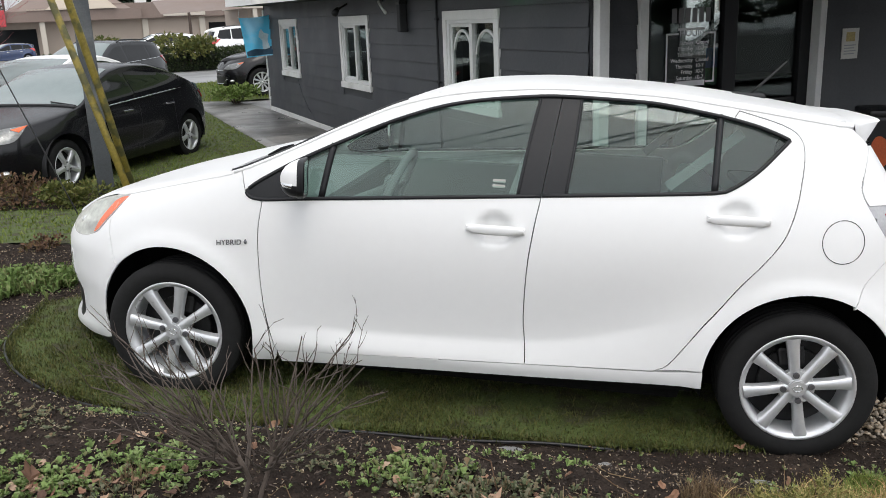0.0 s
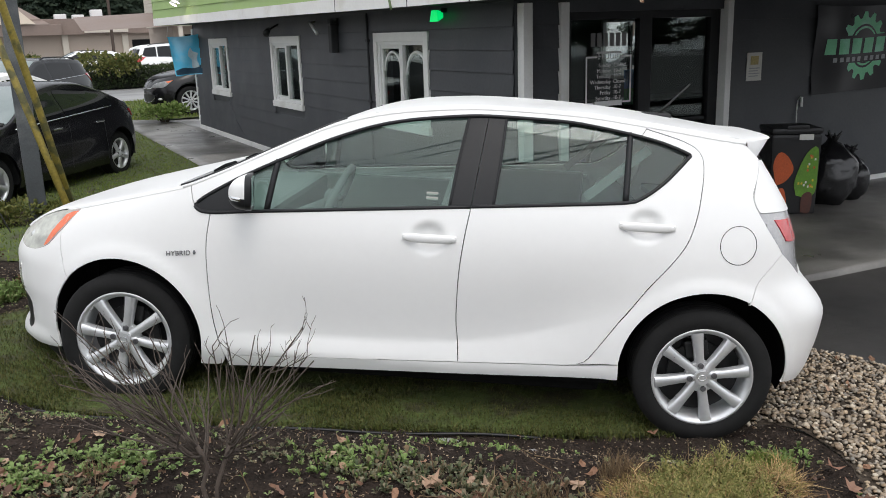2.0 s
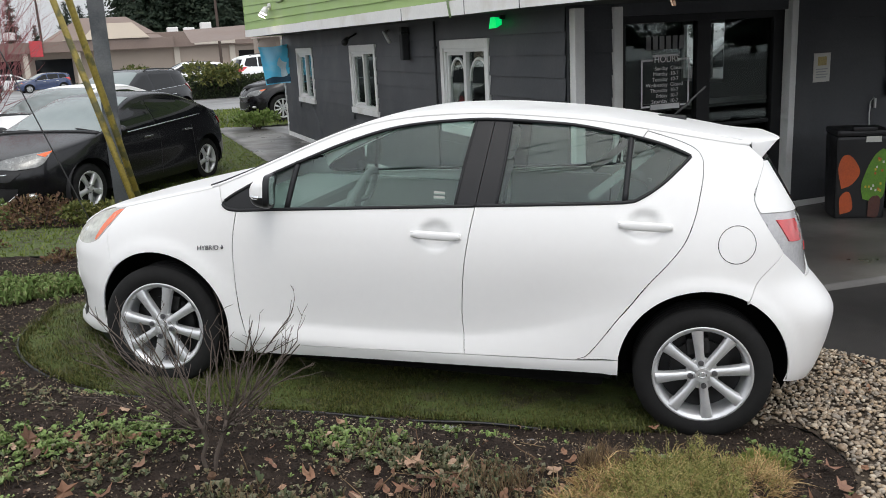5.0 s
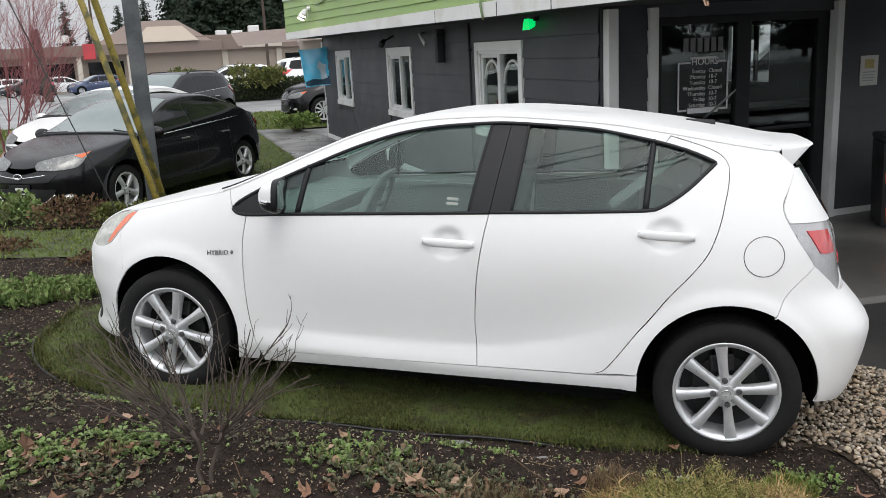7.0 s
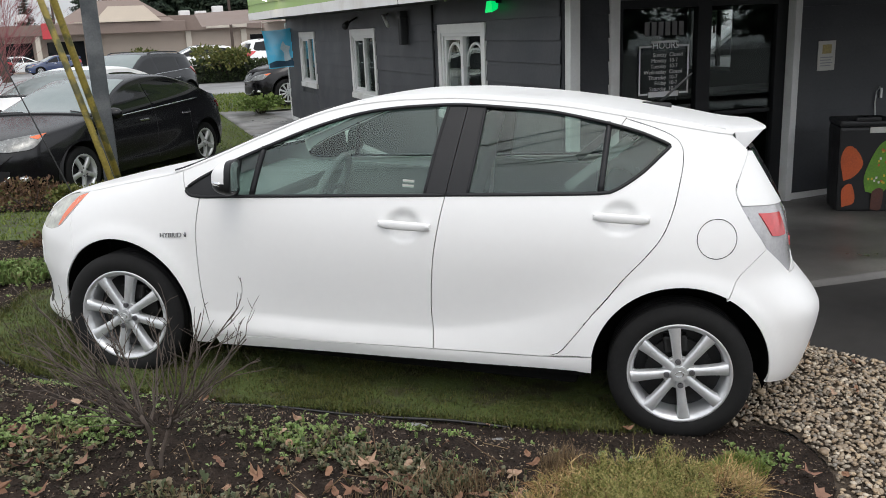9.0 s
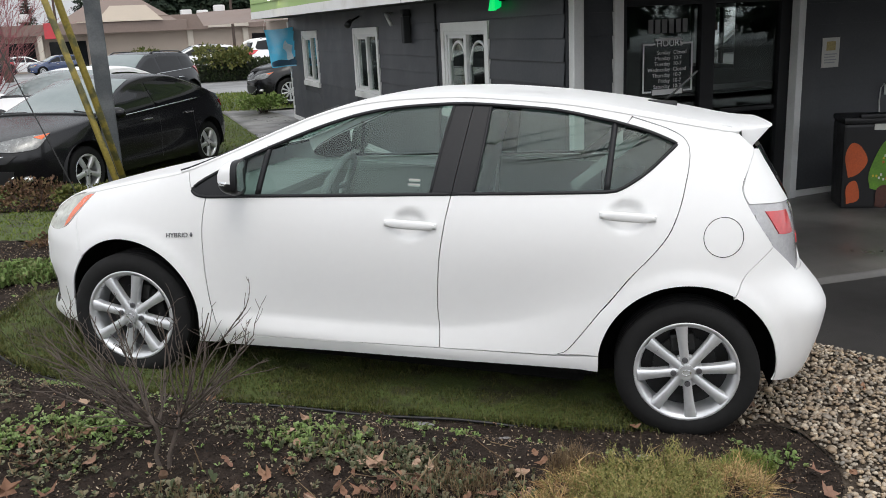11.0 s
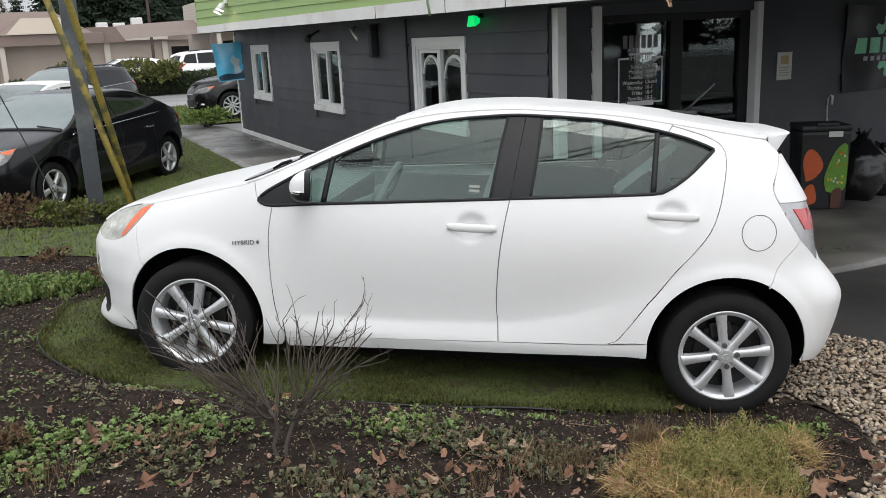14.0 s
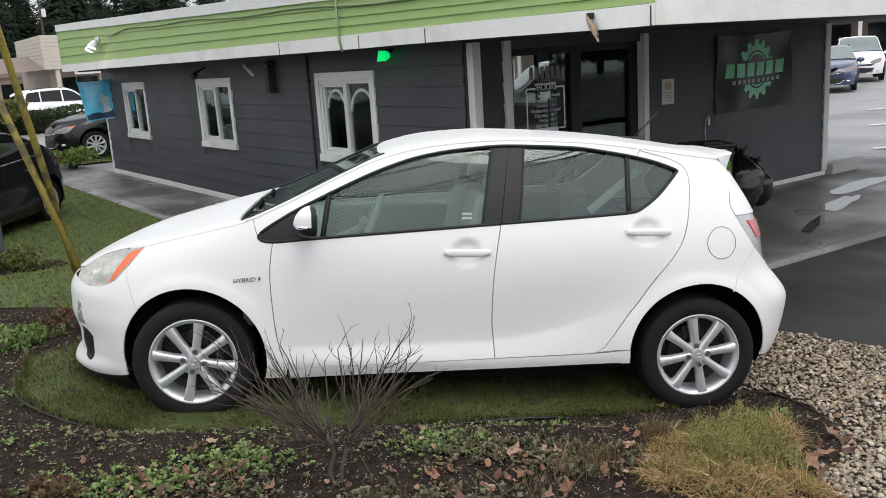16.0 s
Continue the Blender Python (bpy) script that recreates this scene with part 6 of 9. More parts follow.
def entrance():
    d = tagged(new("door_1"), "dark glazed shop entrance with a side window and opening hours in white letters", "door", kind="structure")
    y = WY + 0.06
    z0, z1 = FLOOR + 0.06, 1.72
    def bar(nm, x0, zz0, x1, zz1, dy=0.05, mat=GLOSS_BLACK):
        return part(nm, box_bm(x0, y - 0.02, zz0, x1, y + dy, zz1, 0.004), mat, d)
    bar("door_frame", 4.475, z0, 4.56, z1); bar("door_frame", 5.34, z0, 5.49, z1); bar("door_frame", 6.23, z0, 6.355, z1)
    bar("door_frame", 4.56, z1 - 0.07, 5.34, z1); bar("door_frame", 5.49, z1 - 0.07, 6.23, z1)
    bar("bottom_rail", 4.56, z0, 5.34, z0 + 0.14); bar("bottom_rail", 5.49, z0, 6.23, z0 + 0.24)
    part("pane", box_bm(4.56, y + 0.02, z0 + 0.14, 5.34, y + 0.026, z1 - 0.07), GLASS_WIN, d)
    part("pane", box_bm(5.49, y + 0.02, z0 + 0.24, 6.23, y + 0.026, z1 - 0.07), GLASS_WIN, d)
    part("push_bar", box_bm(5.55, y - 0.05, 0.66, 6.17, y - 0.02, 0.70, 0.01), GLOSS_BLACK, d)
    yy = y + 0.012
    def words(text, x, z, size, mat=None, right=False):
        cu = bpy.data.curves.new("lettering", 'FONT')
        cu.body, cu.size, cu.extrude = text, size, 0.001
        cu.align_x = 'RIGHT' if right else 'LEFT'
        ob = bpy.data.objects.new("tmp", cu)
        me = bpy.data.meshes.new_from_object(ob)
        bpy.data.objects.remove(ob)
        for v in me.vertices:
            v.co = (x + v.co.x, yy - v.co.z, z + v.co.y)
        return link("lettering", me, mat or WINDOW_LETTERS, d, "white vinyl lettering", smooth=False)
    def block(nm, x0, zz0, x1, zz1, mat):
        return part(nm, box_bm(x0, yy - 0.001, zz0, x1, yy + 0.001, zz1), mat, d)
    # trade name as plain upright bars
    for i in range(6):
        x = 4.80 + i * 0.072
        block("name_bar", x, 1.41, x + 0.05, 1.53, FAINT_LETTERS)
    block("name_bar", 4.87, 1.345, 5.15, 1.365, WINDOW_LETTERS)
    bx0, bx1, bz0, bz1 = 4.745, 5.275, 0.89, 1.325
    for c in ((bx0, bz0, bx0 + 0.016, bz1), (bx1 - 0.016, bz0, bx1, bz1), (bx0 + 0.016, bz1 - 0.016, 4.875, bz1), (5.14, bz1 - 0.016, bx1 - 0.016, bz1), (bx0 + 0.016, bz0, 4.84, bz0 + 0.016), (5.18, bz0, bx1 - 0.016, bz0 + 0.016)):
        block("hours_frame", *c, WINDOW_LETTERS)
    words("HOURS", 4.885, 1.295, 0.085)
    rows = ["Sunday", "Monday", "Tuesday", "Wednesday", "Thursday", "Friday", "Saturday"]
    for i, r in enumerate(rows):
        z = 1.225 - i * 0.050
        words(r, 5.035, z, 0.05, right=True)
        words("Closed" if r in ("Sunday", "Wednesday") else "10-7", 5.065, z, 0.05)
    block("telephone_bar", 4.85, 0.868, 5.17, 0.915, WINDOW_LETTERS)
    return d


FAINT_LETTERS = surface("faded_vinyl_letters", (0.22, 0.22, 0.22), 0.6, vary=0.1)
WINDOW_LETTERS = surface("white_vinyl_letters", (0.80, 0.80, 0.80), 0.6, vary=0.03)
entrance()


# ---- roof edge: a white fascia below green boards ----
def roof_edge():
    y_far, y_near = 18.25, 3.45
    ys = np.linspace(y_near, y_far, 31)
    bot = lambda y: 1.80 + (y - y_near) * 0.0054
    top = lambda y: 2.32 + (y - y_near) * 0.0318
    rk = 0.14
    roofo = thing("roof_edge", "low canopy roof edge with white fascia under lime green boards", "roof", kind="structure")
    def strip(name, lo, hi, mat, d0, d1, thick, joints=()):
        V, F = [], []
        for y in ys:
            x = fascia_x(y)
            wob = 0.006 * noise.noise((y * 0.8, lo(y) * 3, 5))
            for dx, z in ((d0, lo(y) + wob), (d1, hi(y) + wob), (d1 + thick, hi(y) + wob), (d0 + thick, lo(y) + wob)):
                V.append((x + dx, y, z))
        for i in range(len(ys) - 1):
            for j in range(4):
                a, b = i * 4 + j, i * 4 + (j + 1) % 4
                F.append((a, a + 4, b + 4, b))
        F += [(0, 1, 2, 3), tuple(reversed(range(len(V) - 4, len(V))))]
        return sheet(name, V, F, mat, roofo, smooth=False)
    strip("fascia_board", bot, lambda y: bot(y) + rk, FASCIA, -0.012, -0.012, 0.03)
    n = 4
    for k in range(n):
        lo = lambda y, k=k: bot(y) + rk + (top(y) - 0.13 - bot(y) - rk) * k / n + 0.002
        hi = lambda y, k=k: bot(y) + rk + (top(y) - 0.13 - bot(y) - rk) * (k + 1) / n
        strip("green_board", lo, hi, GREEN_BOARD, -0.004, 0.012, 0.03)
    strip("coping_board", lambda y: top(y) - 0.13, top, WHITE_TRIM, -0.02, -0.02, 0.06)
    # the side over the driveway
    x0 = fascia_x(y_near)
    part("fascia_board", box_bm(x0 + 0.02, y_near - 0.012, 1.80, RIGHT_X + 2.2, y_near + 0.02, 1.80 + 0.26, 0.004), FASCIA, roofo)
    for k in range(3):
        part("green_board", box_bm(x0 + 0.02, y_near - 0.004, 2.062 + k * 0.09, RIGHT_X + 2.2, y_near + 0.03, 2.062 + k * 0.09 + 0.087, 0.003), GREEN_BOARD, roofo)
    # the far end and the ceiling under the eaves
    part("end_board", box_bm(fascia_x(y_far) + 0.0, y_far, bot(y_far), WX + 5, y_far + 0.03, top(y_far), 0.003), GREEN_BOARD, roofo)
    V = [(fascia_x(y_near) + 0.018, y_near + 0.02, 1.812), (RIGHT_X + 2.2, y_near + 0.02, 1.812), (RIGHT_X + 2.2, y_far, 1.86), (fascia_x(y_far) + 0.018, y_far, 1.89)]
    V += [(x, y, z + 0.05) for x, y, z in V]
    sheet("soffit", V, [(3, 2, 1, 0), (4, 5, 6, 7), (0, 1, 5, 4), (1, 2, 6, 5), (2, 3, 7, 6), (3, 0, 4, 7)], SOFFIT, roofo, "dark painted soffit", smooth=False)
    V = [(fascia_x(y_near) + 0.05, y_near + 0.05, 2.25), (RIGHT_X + 2.2, y_near + 0.05, 2.3), (RIGHT_X + 2.2, y_far, 2.75), (fascia_x(y_far) + 0.06, y_far, 2.75)]
    V += [(x, y, z - 0.05) for x, y, z in V]
    sheet("roof_deck", V, [(0, 1, 2, 3), (7, 6, 5, 4), (4, 5, 1, 0), (5, 6, 2, 1), (6, 7, 3, 2), (7, 4, 0, 3)], SOFFIT, roofo, "dark roof felt", smooth=False)
    # joints and wear on the fascia
    for y in (3.46, 7.05, 8.75, 5.95):
        x = fascia_x(y)
        part("fascia_joint", box_bm(x - 0.0145, y - 0.006, bot(y) - 0.002, x - 0.011, y + 0.006, bot(y) + rk * 0.9), SOFFIT, roofo, "dark open joint")
    # conduit on the green boards, and its drop
    run = [(y, top(y) - 0.16 - 0.10 * math.exp(-((y - 14.9) / 0.8) ** 2) - 0.015 * math.sin(y * 2.1)) for y in np.linspace(15.0, 4.5, 60)]
    part("cable_conduit", tube_bm([(fascia_x(y) - 0.014, y, z - 0.03) for y, z in run], 0.011, 6), GREEN_PIPE, roofo, smooth=True)
    part("drop_pipe", tube_bm([(fascia_x(7.4) - 0.02, 7.4, 2.44), (fascia_x(7.4) - 0.024, 7.4, 2.0), (fascia_x(7.4) - 0.03, 7.39, 1.93), (fascia_x(7.4) - 0.02, 7.36, 1.80)], 0.012, 8), GREEN_PIPE, roofo, smooth=True)
    return roofo


FASCIA = surface("weathered_white_fascia", (0.82, 0.81, 0.79), 0.55, vary=0.06, scale=3, fine=35, bump=0.001, bump_scale=30, second=(0.70, 0.67, 0.62), patch=2.2, patch_low=0.55, patch_high=0.75)
SOFFIT = surface("dark_soffit_paint", (0.028, 0.029, 0.032), 0.7, vary=0.2, scale=2)
GREEN_PIPE = surface("green_painted_pipe", (0.22, 0.30, 0.15), 0.5, vary=0.1)
roof_edge()
trim_box("entry_step", (RIGHT_X + 0.03, WY - 0.12, FLOOR - 0.05, RIGHT_X + 0.75, WY + 0.10, -0.08), PALE_CONCRETE, "low pale kerb block beside the corner", 0.015)


def east_window():
    w = tagged(new("window_4"), "white framed window in the shop's end wall letting daylight in", "window", kind="structure")
    w.matrix_basis = Matrix.Translation((RIGHT_X - 0.08, WY + 0.16 + 5.68, 1.20))
    for c in ((-0.04, -0.6, -0.52, 0.04, 0.6, -0.46), (-0.04, -0.6, 0.46, 0.04, 0.6, 0.52), (-0.04, -0.6, -0.46, 0.04, -0.54, 0.46), (-0.04, 0.54, -0.46, 0.04, 0.6, 0.46)):
        part("window_frame", box_bm(*c, 0.004), VINYL, w)
    part("mullion", box_bm(-0.03, -0.19, -0.46, 0.03, -0.13, 0.46, 0.004), GLOSS_BLACK, w)
    for a, b in ((-0.54, -0.19), (-0.13, 0.54)):
        part("pane", box_bm(-0.003, a, -0.46, 0.003, b, 0.46), GLASS_WIN, w)


east_window()


def inside_things():
    """A counter, a hung poster and a stool, dim behind the entrance glass."""
    c = thing("shop_counter", "dark counter dimly seen inside the shop", "counter", pose(7.6, 8.6, FLOOR + 0.02))
    part("body", box_bm(-0.9, -0.3, 0, 0.9, 0.3, 0.9, 0.02), ROOM_SHADE, c)
    part("worktop", box_bm(-0.95, -0.34, 0.9, 0.95, 0.34, 0.94, 0.01), GLOSS_BLACK, c)
    q = thing("poster", "blue and green poster standing inside the shop", "poster", pose(6.75, 7.9, 0.86, 0, 0, 10))
    part("upper_field", box_bm(-0.10, -0.006, 0.0, 0.10, 0.004, 0.22), surface("blue_poster_field", (0.05, 0.16, 0.32), 0.6, vary=0.2, scale=9), q)
    part("lower_field", box_bm(-0.10, -0.006, -0.20, 0.10, 0.004, -0.002), surface("green_poster_field", (0.04, 0.20, 0.06), 0.6, vary=0.2, scale=9), q)
    part("stand", box_bm(-0.012, 0.004, -1.14, 0.012, 0.02, 0.2, 0.003), PLASTIC, q)


inside_things()

# ---- parked cars on the grass and the lot ----
other_car("sedan_car", "black four-door sedan parked on grass with pale sky painted into its windscreen", pose(0.04, 12.50, -0.31, 0, 0, 231.7), PAINT_BLACK, "sedan", plate=True)
other_car("sedan_car", "white sedan parked close beside a black sedan", pose(-0.38, 16.3, -0.275, 0, 0, 231.7), PAINT_WHITE, "sedan")
other_car("wagon_car", "dark grey hatch-backed wagon with red tail lights on the grass", pose(0.62, 22.3, -0.22, 0, 0, 231.7), PAINT_GREY, "wagon", (2.70, 0.35))
other_car("suv_car", "black sport utility car standing beyond the shop corner", pose(5.85, 23.4, -0.28, 0, 0, 186), PAINT_BLACK, "suv", (2.76, 0.36))
other_car("suv_car", "white boxy sport utility car on the far lot", pose(8.6, 44.2, -0.28, 0, 0, 4), PAINT_WHITE, "suv", (2.80, 0.36))
other_car("wagon_car", "white hatchback behind a clipped hedge on the far lot", pose(4.2, 46.5, -0.28, 0, 0, 184), PAINT_WHITE, "wagon", (2.65, 0.33))
other_car("suv_car", "white sport utility car parked on the open lot", pose(34.1, 18.8, -0.28, 0, 0, 212), PAINT_WHITE, "suv", (2.80, 0.36))
other_car("wagon_car", "dark blue compact car parked on the open lot", pose(28.3, 16.6, -0.28, 0, 0, 210), PAINT_BLUE, "wagon", (2.5, 0.30))


# ---- the steel pole and its guy wires ----
def utility_pole():
    p = thing("utility_pole", "grey painted square steel pole standing in a planted bed", "pole", pose(0.20, 9.12, -0.24))
    part("shaft", box_bm(-0.080, -0.080, 0, 0.080, 0.080, 7.5, 0.012), POLE_GREY, p)
    part("base_plate", box_bm(-0.15, -0.15, 0, 0.15, 0.15, 0.03, 0.006), POLE_GREY, p)
    for x, y in ((-0.115, -0.115), (0.115, -0.115), (0.115, 0.115), (-0.115, 0.115)):
        part("bolt", disc_bm((x, y, 0.045), 0.014, 0.04, axis=2, sides=6), DARK_METAL, p)
    part("junction_box", box_bm(-0.135, -0.14, 2.95, -0.08, 0.02, 3.25, 0.008), POLE_GREY, p)


POLE_GREY = surface("weathered_grey_steel_paint", (0.060, 0.066, 0.072), 0.6, vary=0.3, scale=3, fine=60, bump=0.0006, second=(0.12, 0.125, 0.13), patch=2)
GUARD = surface("weathered_yellow_guard_tube", (0.27, 0.21, 0.04), 0.55, vary=0.35, scale=7, fine=60, second=(0.09, 0.085, 0.03), patch=7, patch_low=0.48, patch_high=0.56, bump=0.001)
WIRE = surface("steel_wire", (0.06, 0.06, 0.06), 0.5, metal=0.6, vary=0.2)
utility_pole()
for a, b in (((0.385, 5.84, 0.02), (-0.335, 6.5, 3.0)), ((0.425, 6.41, -0.12), (-0.178, 5.474, 3.0))):
    a, b = Vector(a), Vector(b)
    d = (b - a).normalized()
    g = thing("guy_wire", "steel guy wire in a weathered yellow plastic guard", "cable", group="guy wires")
    part("guard_tube", tube_bm([a + d * 0.1, a + d * 1.3 + Vector((0.006, 0, 0)), a + d * 2.6, a + d * 3.9], 0.024, 10), GUARD, g, smooth=True)
    part("wire", tube_bm([a - d * 0.15, a + d * 9.0], 0.007, 6), WIRE, g)
    part("anchor", tube_bm([a - d * 0.35, a + d * 0.12], 0.018, 8), DARK_METAL, g)
thin = thing("stay_wire", "thin slack steel stay wire beside a pole", "cable")
part("wire", tube_bm([(-0.02, 8.2, -0.25), (-0.9, 8.3, 2.4), (-1.9, 8.4, 6.0)], 0.006, 6), WIRE, thin)


# ---- on and under the eaves ----
def spot_lamp():
    y = 15.55
    x = fascia_x(y)
    s = thing("flood_light", "white twin flood light glowing warm on green boards", "lamp", pose(x, y, 2.36))
    part("mount", disc_bm((-0.03, 0, 0), 0.055, 0.05, axis=0, bevel=0.008), VINYL, s)
    for dy, dz in ((-0.12, -0.10), (0.11, -0.14)):
        part("arm", tube_bm([(-0.05, 0, 0), (-0.09, dy * 0.5, -0.03), (-0.13, dy, dz + 0.04)], 0.016, 8), VINYL, s, smooth=True)
        v, f = lathe([(0.02, -0.10), (0.045, -0.085), (0.062, -0.02), (0.075, 0.03), (0.07, 0.035)], 24, 'Z')
        head = sheet("lamp_head", v, f, VINYL, s)
        head.matrix_basis = pose(-0.15, dy, dz, 150, 0, -80)
        bulb = part("bulb", disc_bm((0, 0, 0.028), 0.066, 0.01, axis=2, bevel=0.003), BULB, head, "lit lamp face")
    return s


BULB = glow("lit_lamp_face", (1.0, 0.93, 0.75), 7.0)
spot_lamp()
lamp = new("flood_light_glow", bpy.data.lights.new("flood_light_glow", 'SPOT'))
lamp.data.energy, lamp.data.color, lamp.data.spot_size, lamp.data.shadow_soft_size = 9, (1.0, 0.86, 0.45), radians(75), 0.06
lamp.matrix_world = look((fascia_x(15.5) - 0.20, 15.45, 2.28), (fascia_x(15.2) + 0.1, 15.1, 1.75))

g = thing("green_light", "small bracketed flood light glowing bright green under the eaves", "lamp", pose(WX - 0.02, 7.30, 1.745))
part("bracket", box_bm(-0.05, -0.05, 0.02, 0.02, 0.05, 0.06, 0.006), PLASTIC, g)
bm = bmesh.new()
for q in ((-0.16, -0.09, 0.07), (-0.16, 0.09, 0.07), (-0.17, 0.14, -0.10), (-0.17, -0.14, -0.10), (-0.03, -0.06, 0.05), (-0.03, 0.06, 0.05), (-0.04, 0.07, -0.05), (-0.04, -0.07, -0.05)):
    bm.verts.new(Vector(q) * 0.62)
bm.verts.ensure_lookup_table()
for f in ((0, 1, 2, 3), (7, 6, 5, 4), (0, 4, 5, 1), (1, 5, 6, 2), (2, 6, 7, 3), (3, 7, 4, 0)):
    bm.faces.new([bm.verts[k] for k in f])
bmesh.ops.recalc_face_normals(bm, faces=bm.faces)
part("lit_hood", bm, glow("green_lamp_hood", (0.0, 0.75, 0.16), 0.9), g, "glowing green hood")

s = thing("security_camera", "small white bracket camera under the eaves", "camera", pose(WX - 0.02, 10.72, 1.75))
part("bracket", tube_bm([(0, 0.25, 0.02), (-0.05, 0.18, 0.0), (-0.10, 0.10, 0.0)], 0.014, 8), VINYL, s, smooth=True)
part("camera_body", tube_bm([(-0.10, 0.12, 0.0), (-0.16, -0.28, -0.14)], 0.022, 12), VINYL, s, smooth=True)
s = thing("door_spot_bracket", "dark bracket arm with a lamp under the eaves", "lamp", pose(WX - 0.02, 12.55, 1.72))
part("arm", tube_bm([(0, 0, 0.05), (-0.10, 0, 0.0), (-0.18, -0.02, -0.05)], 0.015, 8), PLASTIC, s, smooth=True)
part("head", tube_bm([(-0.14, 0.04, -0.02), (-0.22, -0.08, -0.08)], [0.035, 0.05], 12), PLASTIC, s, smooth=True)
s = thing("downpipe", "short dark pipe box on the shop wall under the eaves", "pipe", pose(WX - 0.02, 10.16, 1.60))
part("pipe", box_bm(-0.10, -0.055, -0.23, 0.0, 0.055, 0.19, 0.015), SOFFIT, s)
part("bracket", box_bm(-0.11, -0.07, 0.10, 0.0, 0.07, 0.13, 0.004), PLASTIC, s)
# the siding's dark vertical joint, stood in for by an added tube with clips
s = thing("wall_conduit", "dark vertical joint line of the charcoal siding, built as a thin tube", "pipe")
part("pipe", tube_bm([(WX - 0.032, 9.16, FLOOR + 0.14), (WX - 0.032, 9.16, TOP + 0.02)], 0.014, 8), SOFFIT, s, smooth=True)
for z in (0.1, 0.8, 1.5):
    part("clip", box_bm(WX - 0.05, 9.13, z, WX - 0.015, 9.19, z + 0.03, 0.004), SOFFIT, s)
s = thing("wall_cable", "thin pale cable hanging down the shop wall", "cable")
part("wire", tube_bm([(WX - 0.022, 15.9 - 0.02 * i - 0.0022 * i * i, 0.54 - 0.040 * i) for i in range(19)], 0.0032, 6), POLE_GREY, s, smooth=True)


def feather_ornament():
    y = 3.98
    s = thing("feather_ornament", "brown and white feather ornament hung from the fascia", "ornament", pose(fascia_x(y) - 0.03, y, 1.86))
    for k in range(5):
        rnd = random.Random(k)
        a = -0.9 + k * 0.42
        V, F = [], []
        for i in range(9):
            t = i / 8
            w = 0.032 * math.sin(math.pi * min(1, t * 1.05 + 0.05)) + 0.002
            c = Vector((-0.01 * k, -0.10 * t - 0.02 * a * t + rnd.uniform(-0.01, 0.01), 0.03 - 0.17 * t + 0.02 * a * (1 - t)))
            V += [c + Vector((0.004, -w, -w * 0.3)), c + Vector((-0.004, 0, 0)), c + Vector((0.004, w, w * 0.3))]
        for i in range(8):
            for j in range(2):
                q = i * 3 + j
                F.append((q, q + 1, q + 4, q + 3))
        sheet("feather", V, F, FEATHER_A if k % 2 else FEATHER_B, s)
    part("clip", box_bm(-0.015, -0.03, 0.02, 0.02, 0.02, 0.06, 0.006), PLASTIC, s)


FEATHER_A = surface("brown_feather", (0.22, 0.10, 0.05), 0.8, vary=0.3, scale=30)
FEATHER_B = surface("pale_feather", (0.42, 0.30, 0.21), 0.8, vary=0.2, scale=30)
feather_ornament()


def cloth(name, label, category, corner, right, down, material, nx=24, nz=16, wave=0.03, seed=1.0):
    """A hung cloth with soft waves: from its upper left corner along right and down."""
    o, r, d = Vector(corner), Vector(right), Vector(down)
    n = r.cross(d).normalized()
    V, F = [], []
    for j in range(nz + 1):
        for i in range(nx + 1):
            u, v = i / nx, j / nz
            sag = 0.03 * math.sin(math.pi * u) * (1 - v)
            V.append(o + r * u + d * (v + sag) + n * (wave * noise.noise((u * 3.2, v * 2.1, seed)) + wave * 0.4 * math.sin(u * 9 + v * 3)))
    for j in range(nz):
        for i in range(nx):
            a = j * (nx + 1) + i
            F.append((a, a + 1, a + nx + 2, a + nx + 1))
    ob = thing(name, label, category)
    sheet("cloth", V, F, material, ob)
    return ob, lambda u, v, off: o + r * u + d * (v + 0.03 * math.sin(math.pi * u) * (1 - v)) + n * (wave * noise.noise((u * 3.2, v * 2.1, seed)) + wave * 0.4 * math.sin(u * 9 + v * 3) + off)


def on_cloth(at, poly, name, parent, material, off=0.004):
    """A flat printed shape laid on a cloth: poly in the cloth's u, v."""
    pts, faces = cells_of(poly, 0.05)
    sheet(name, [at(u, v, off) for u, v in pts], faces, material, parent)


BLUE_CLOTH = surface("sky_blue_flag_cloth", (0.10, 0.55, 0.82), 0.8, vary=0.12, scale=3, second=(0.25, 0.55, 0.75), patch=2.0)
NAVY = surface("dark_blue_print", (0.02, 0.06, 0.10), 0.8, vary=0.3, scale=8)
PALE_PRINT = surface("pale_blue_print", (0.50, 0.62, 0.68), 0.8, vary=0.2, scale=8)
flag, at = cloth("shop_flag", "sky blue printed flag hanging from the eaves at the shop corner", "flag", (3.36, 18.3, 1.66), (0.62, -0.45, 0.05), (0.10, 0.0, -0.80), BLUE_CLOTH, wave=0.07, seed=4.2)
on_cloth(at, outline([(0.04, 0.86), (0.3, 0.80), (0.55, 0.83), (0.8, 0.76), (0.97, 0.80)], [(0.97, 0.80), (0.97, 0.97)], [(0.97, 0.97), (0.04, 0.97)], [(0.04, 0.97), (0.04, 0.86)], step=0.05), "dark_print", flag, NAVY, -0.006)
on_cloth(at, outline([(0.55, 0.36), (0.60, 0.30), (0.64, 0.40), (0.76, 0.46)], [(0.76, 0.46), (0.70, 0.62), (0.74, 0.80)], [(0.74, 0.80), (0.52, 0.82), (0.56, 0.6), (0.50, 0.5), (0.55, 0.36)], step=0.05), "pale_print", flag, PALE_PRINT, -0.012)
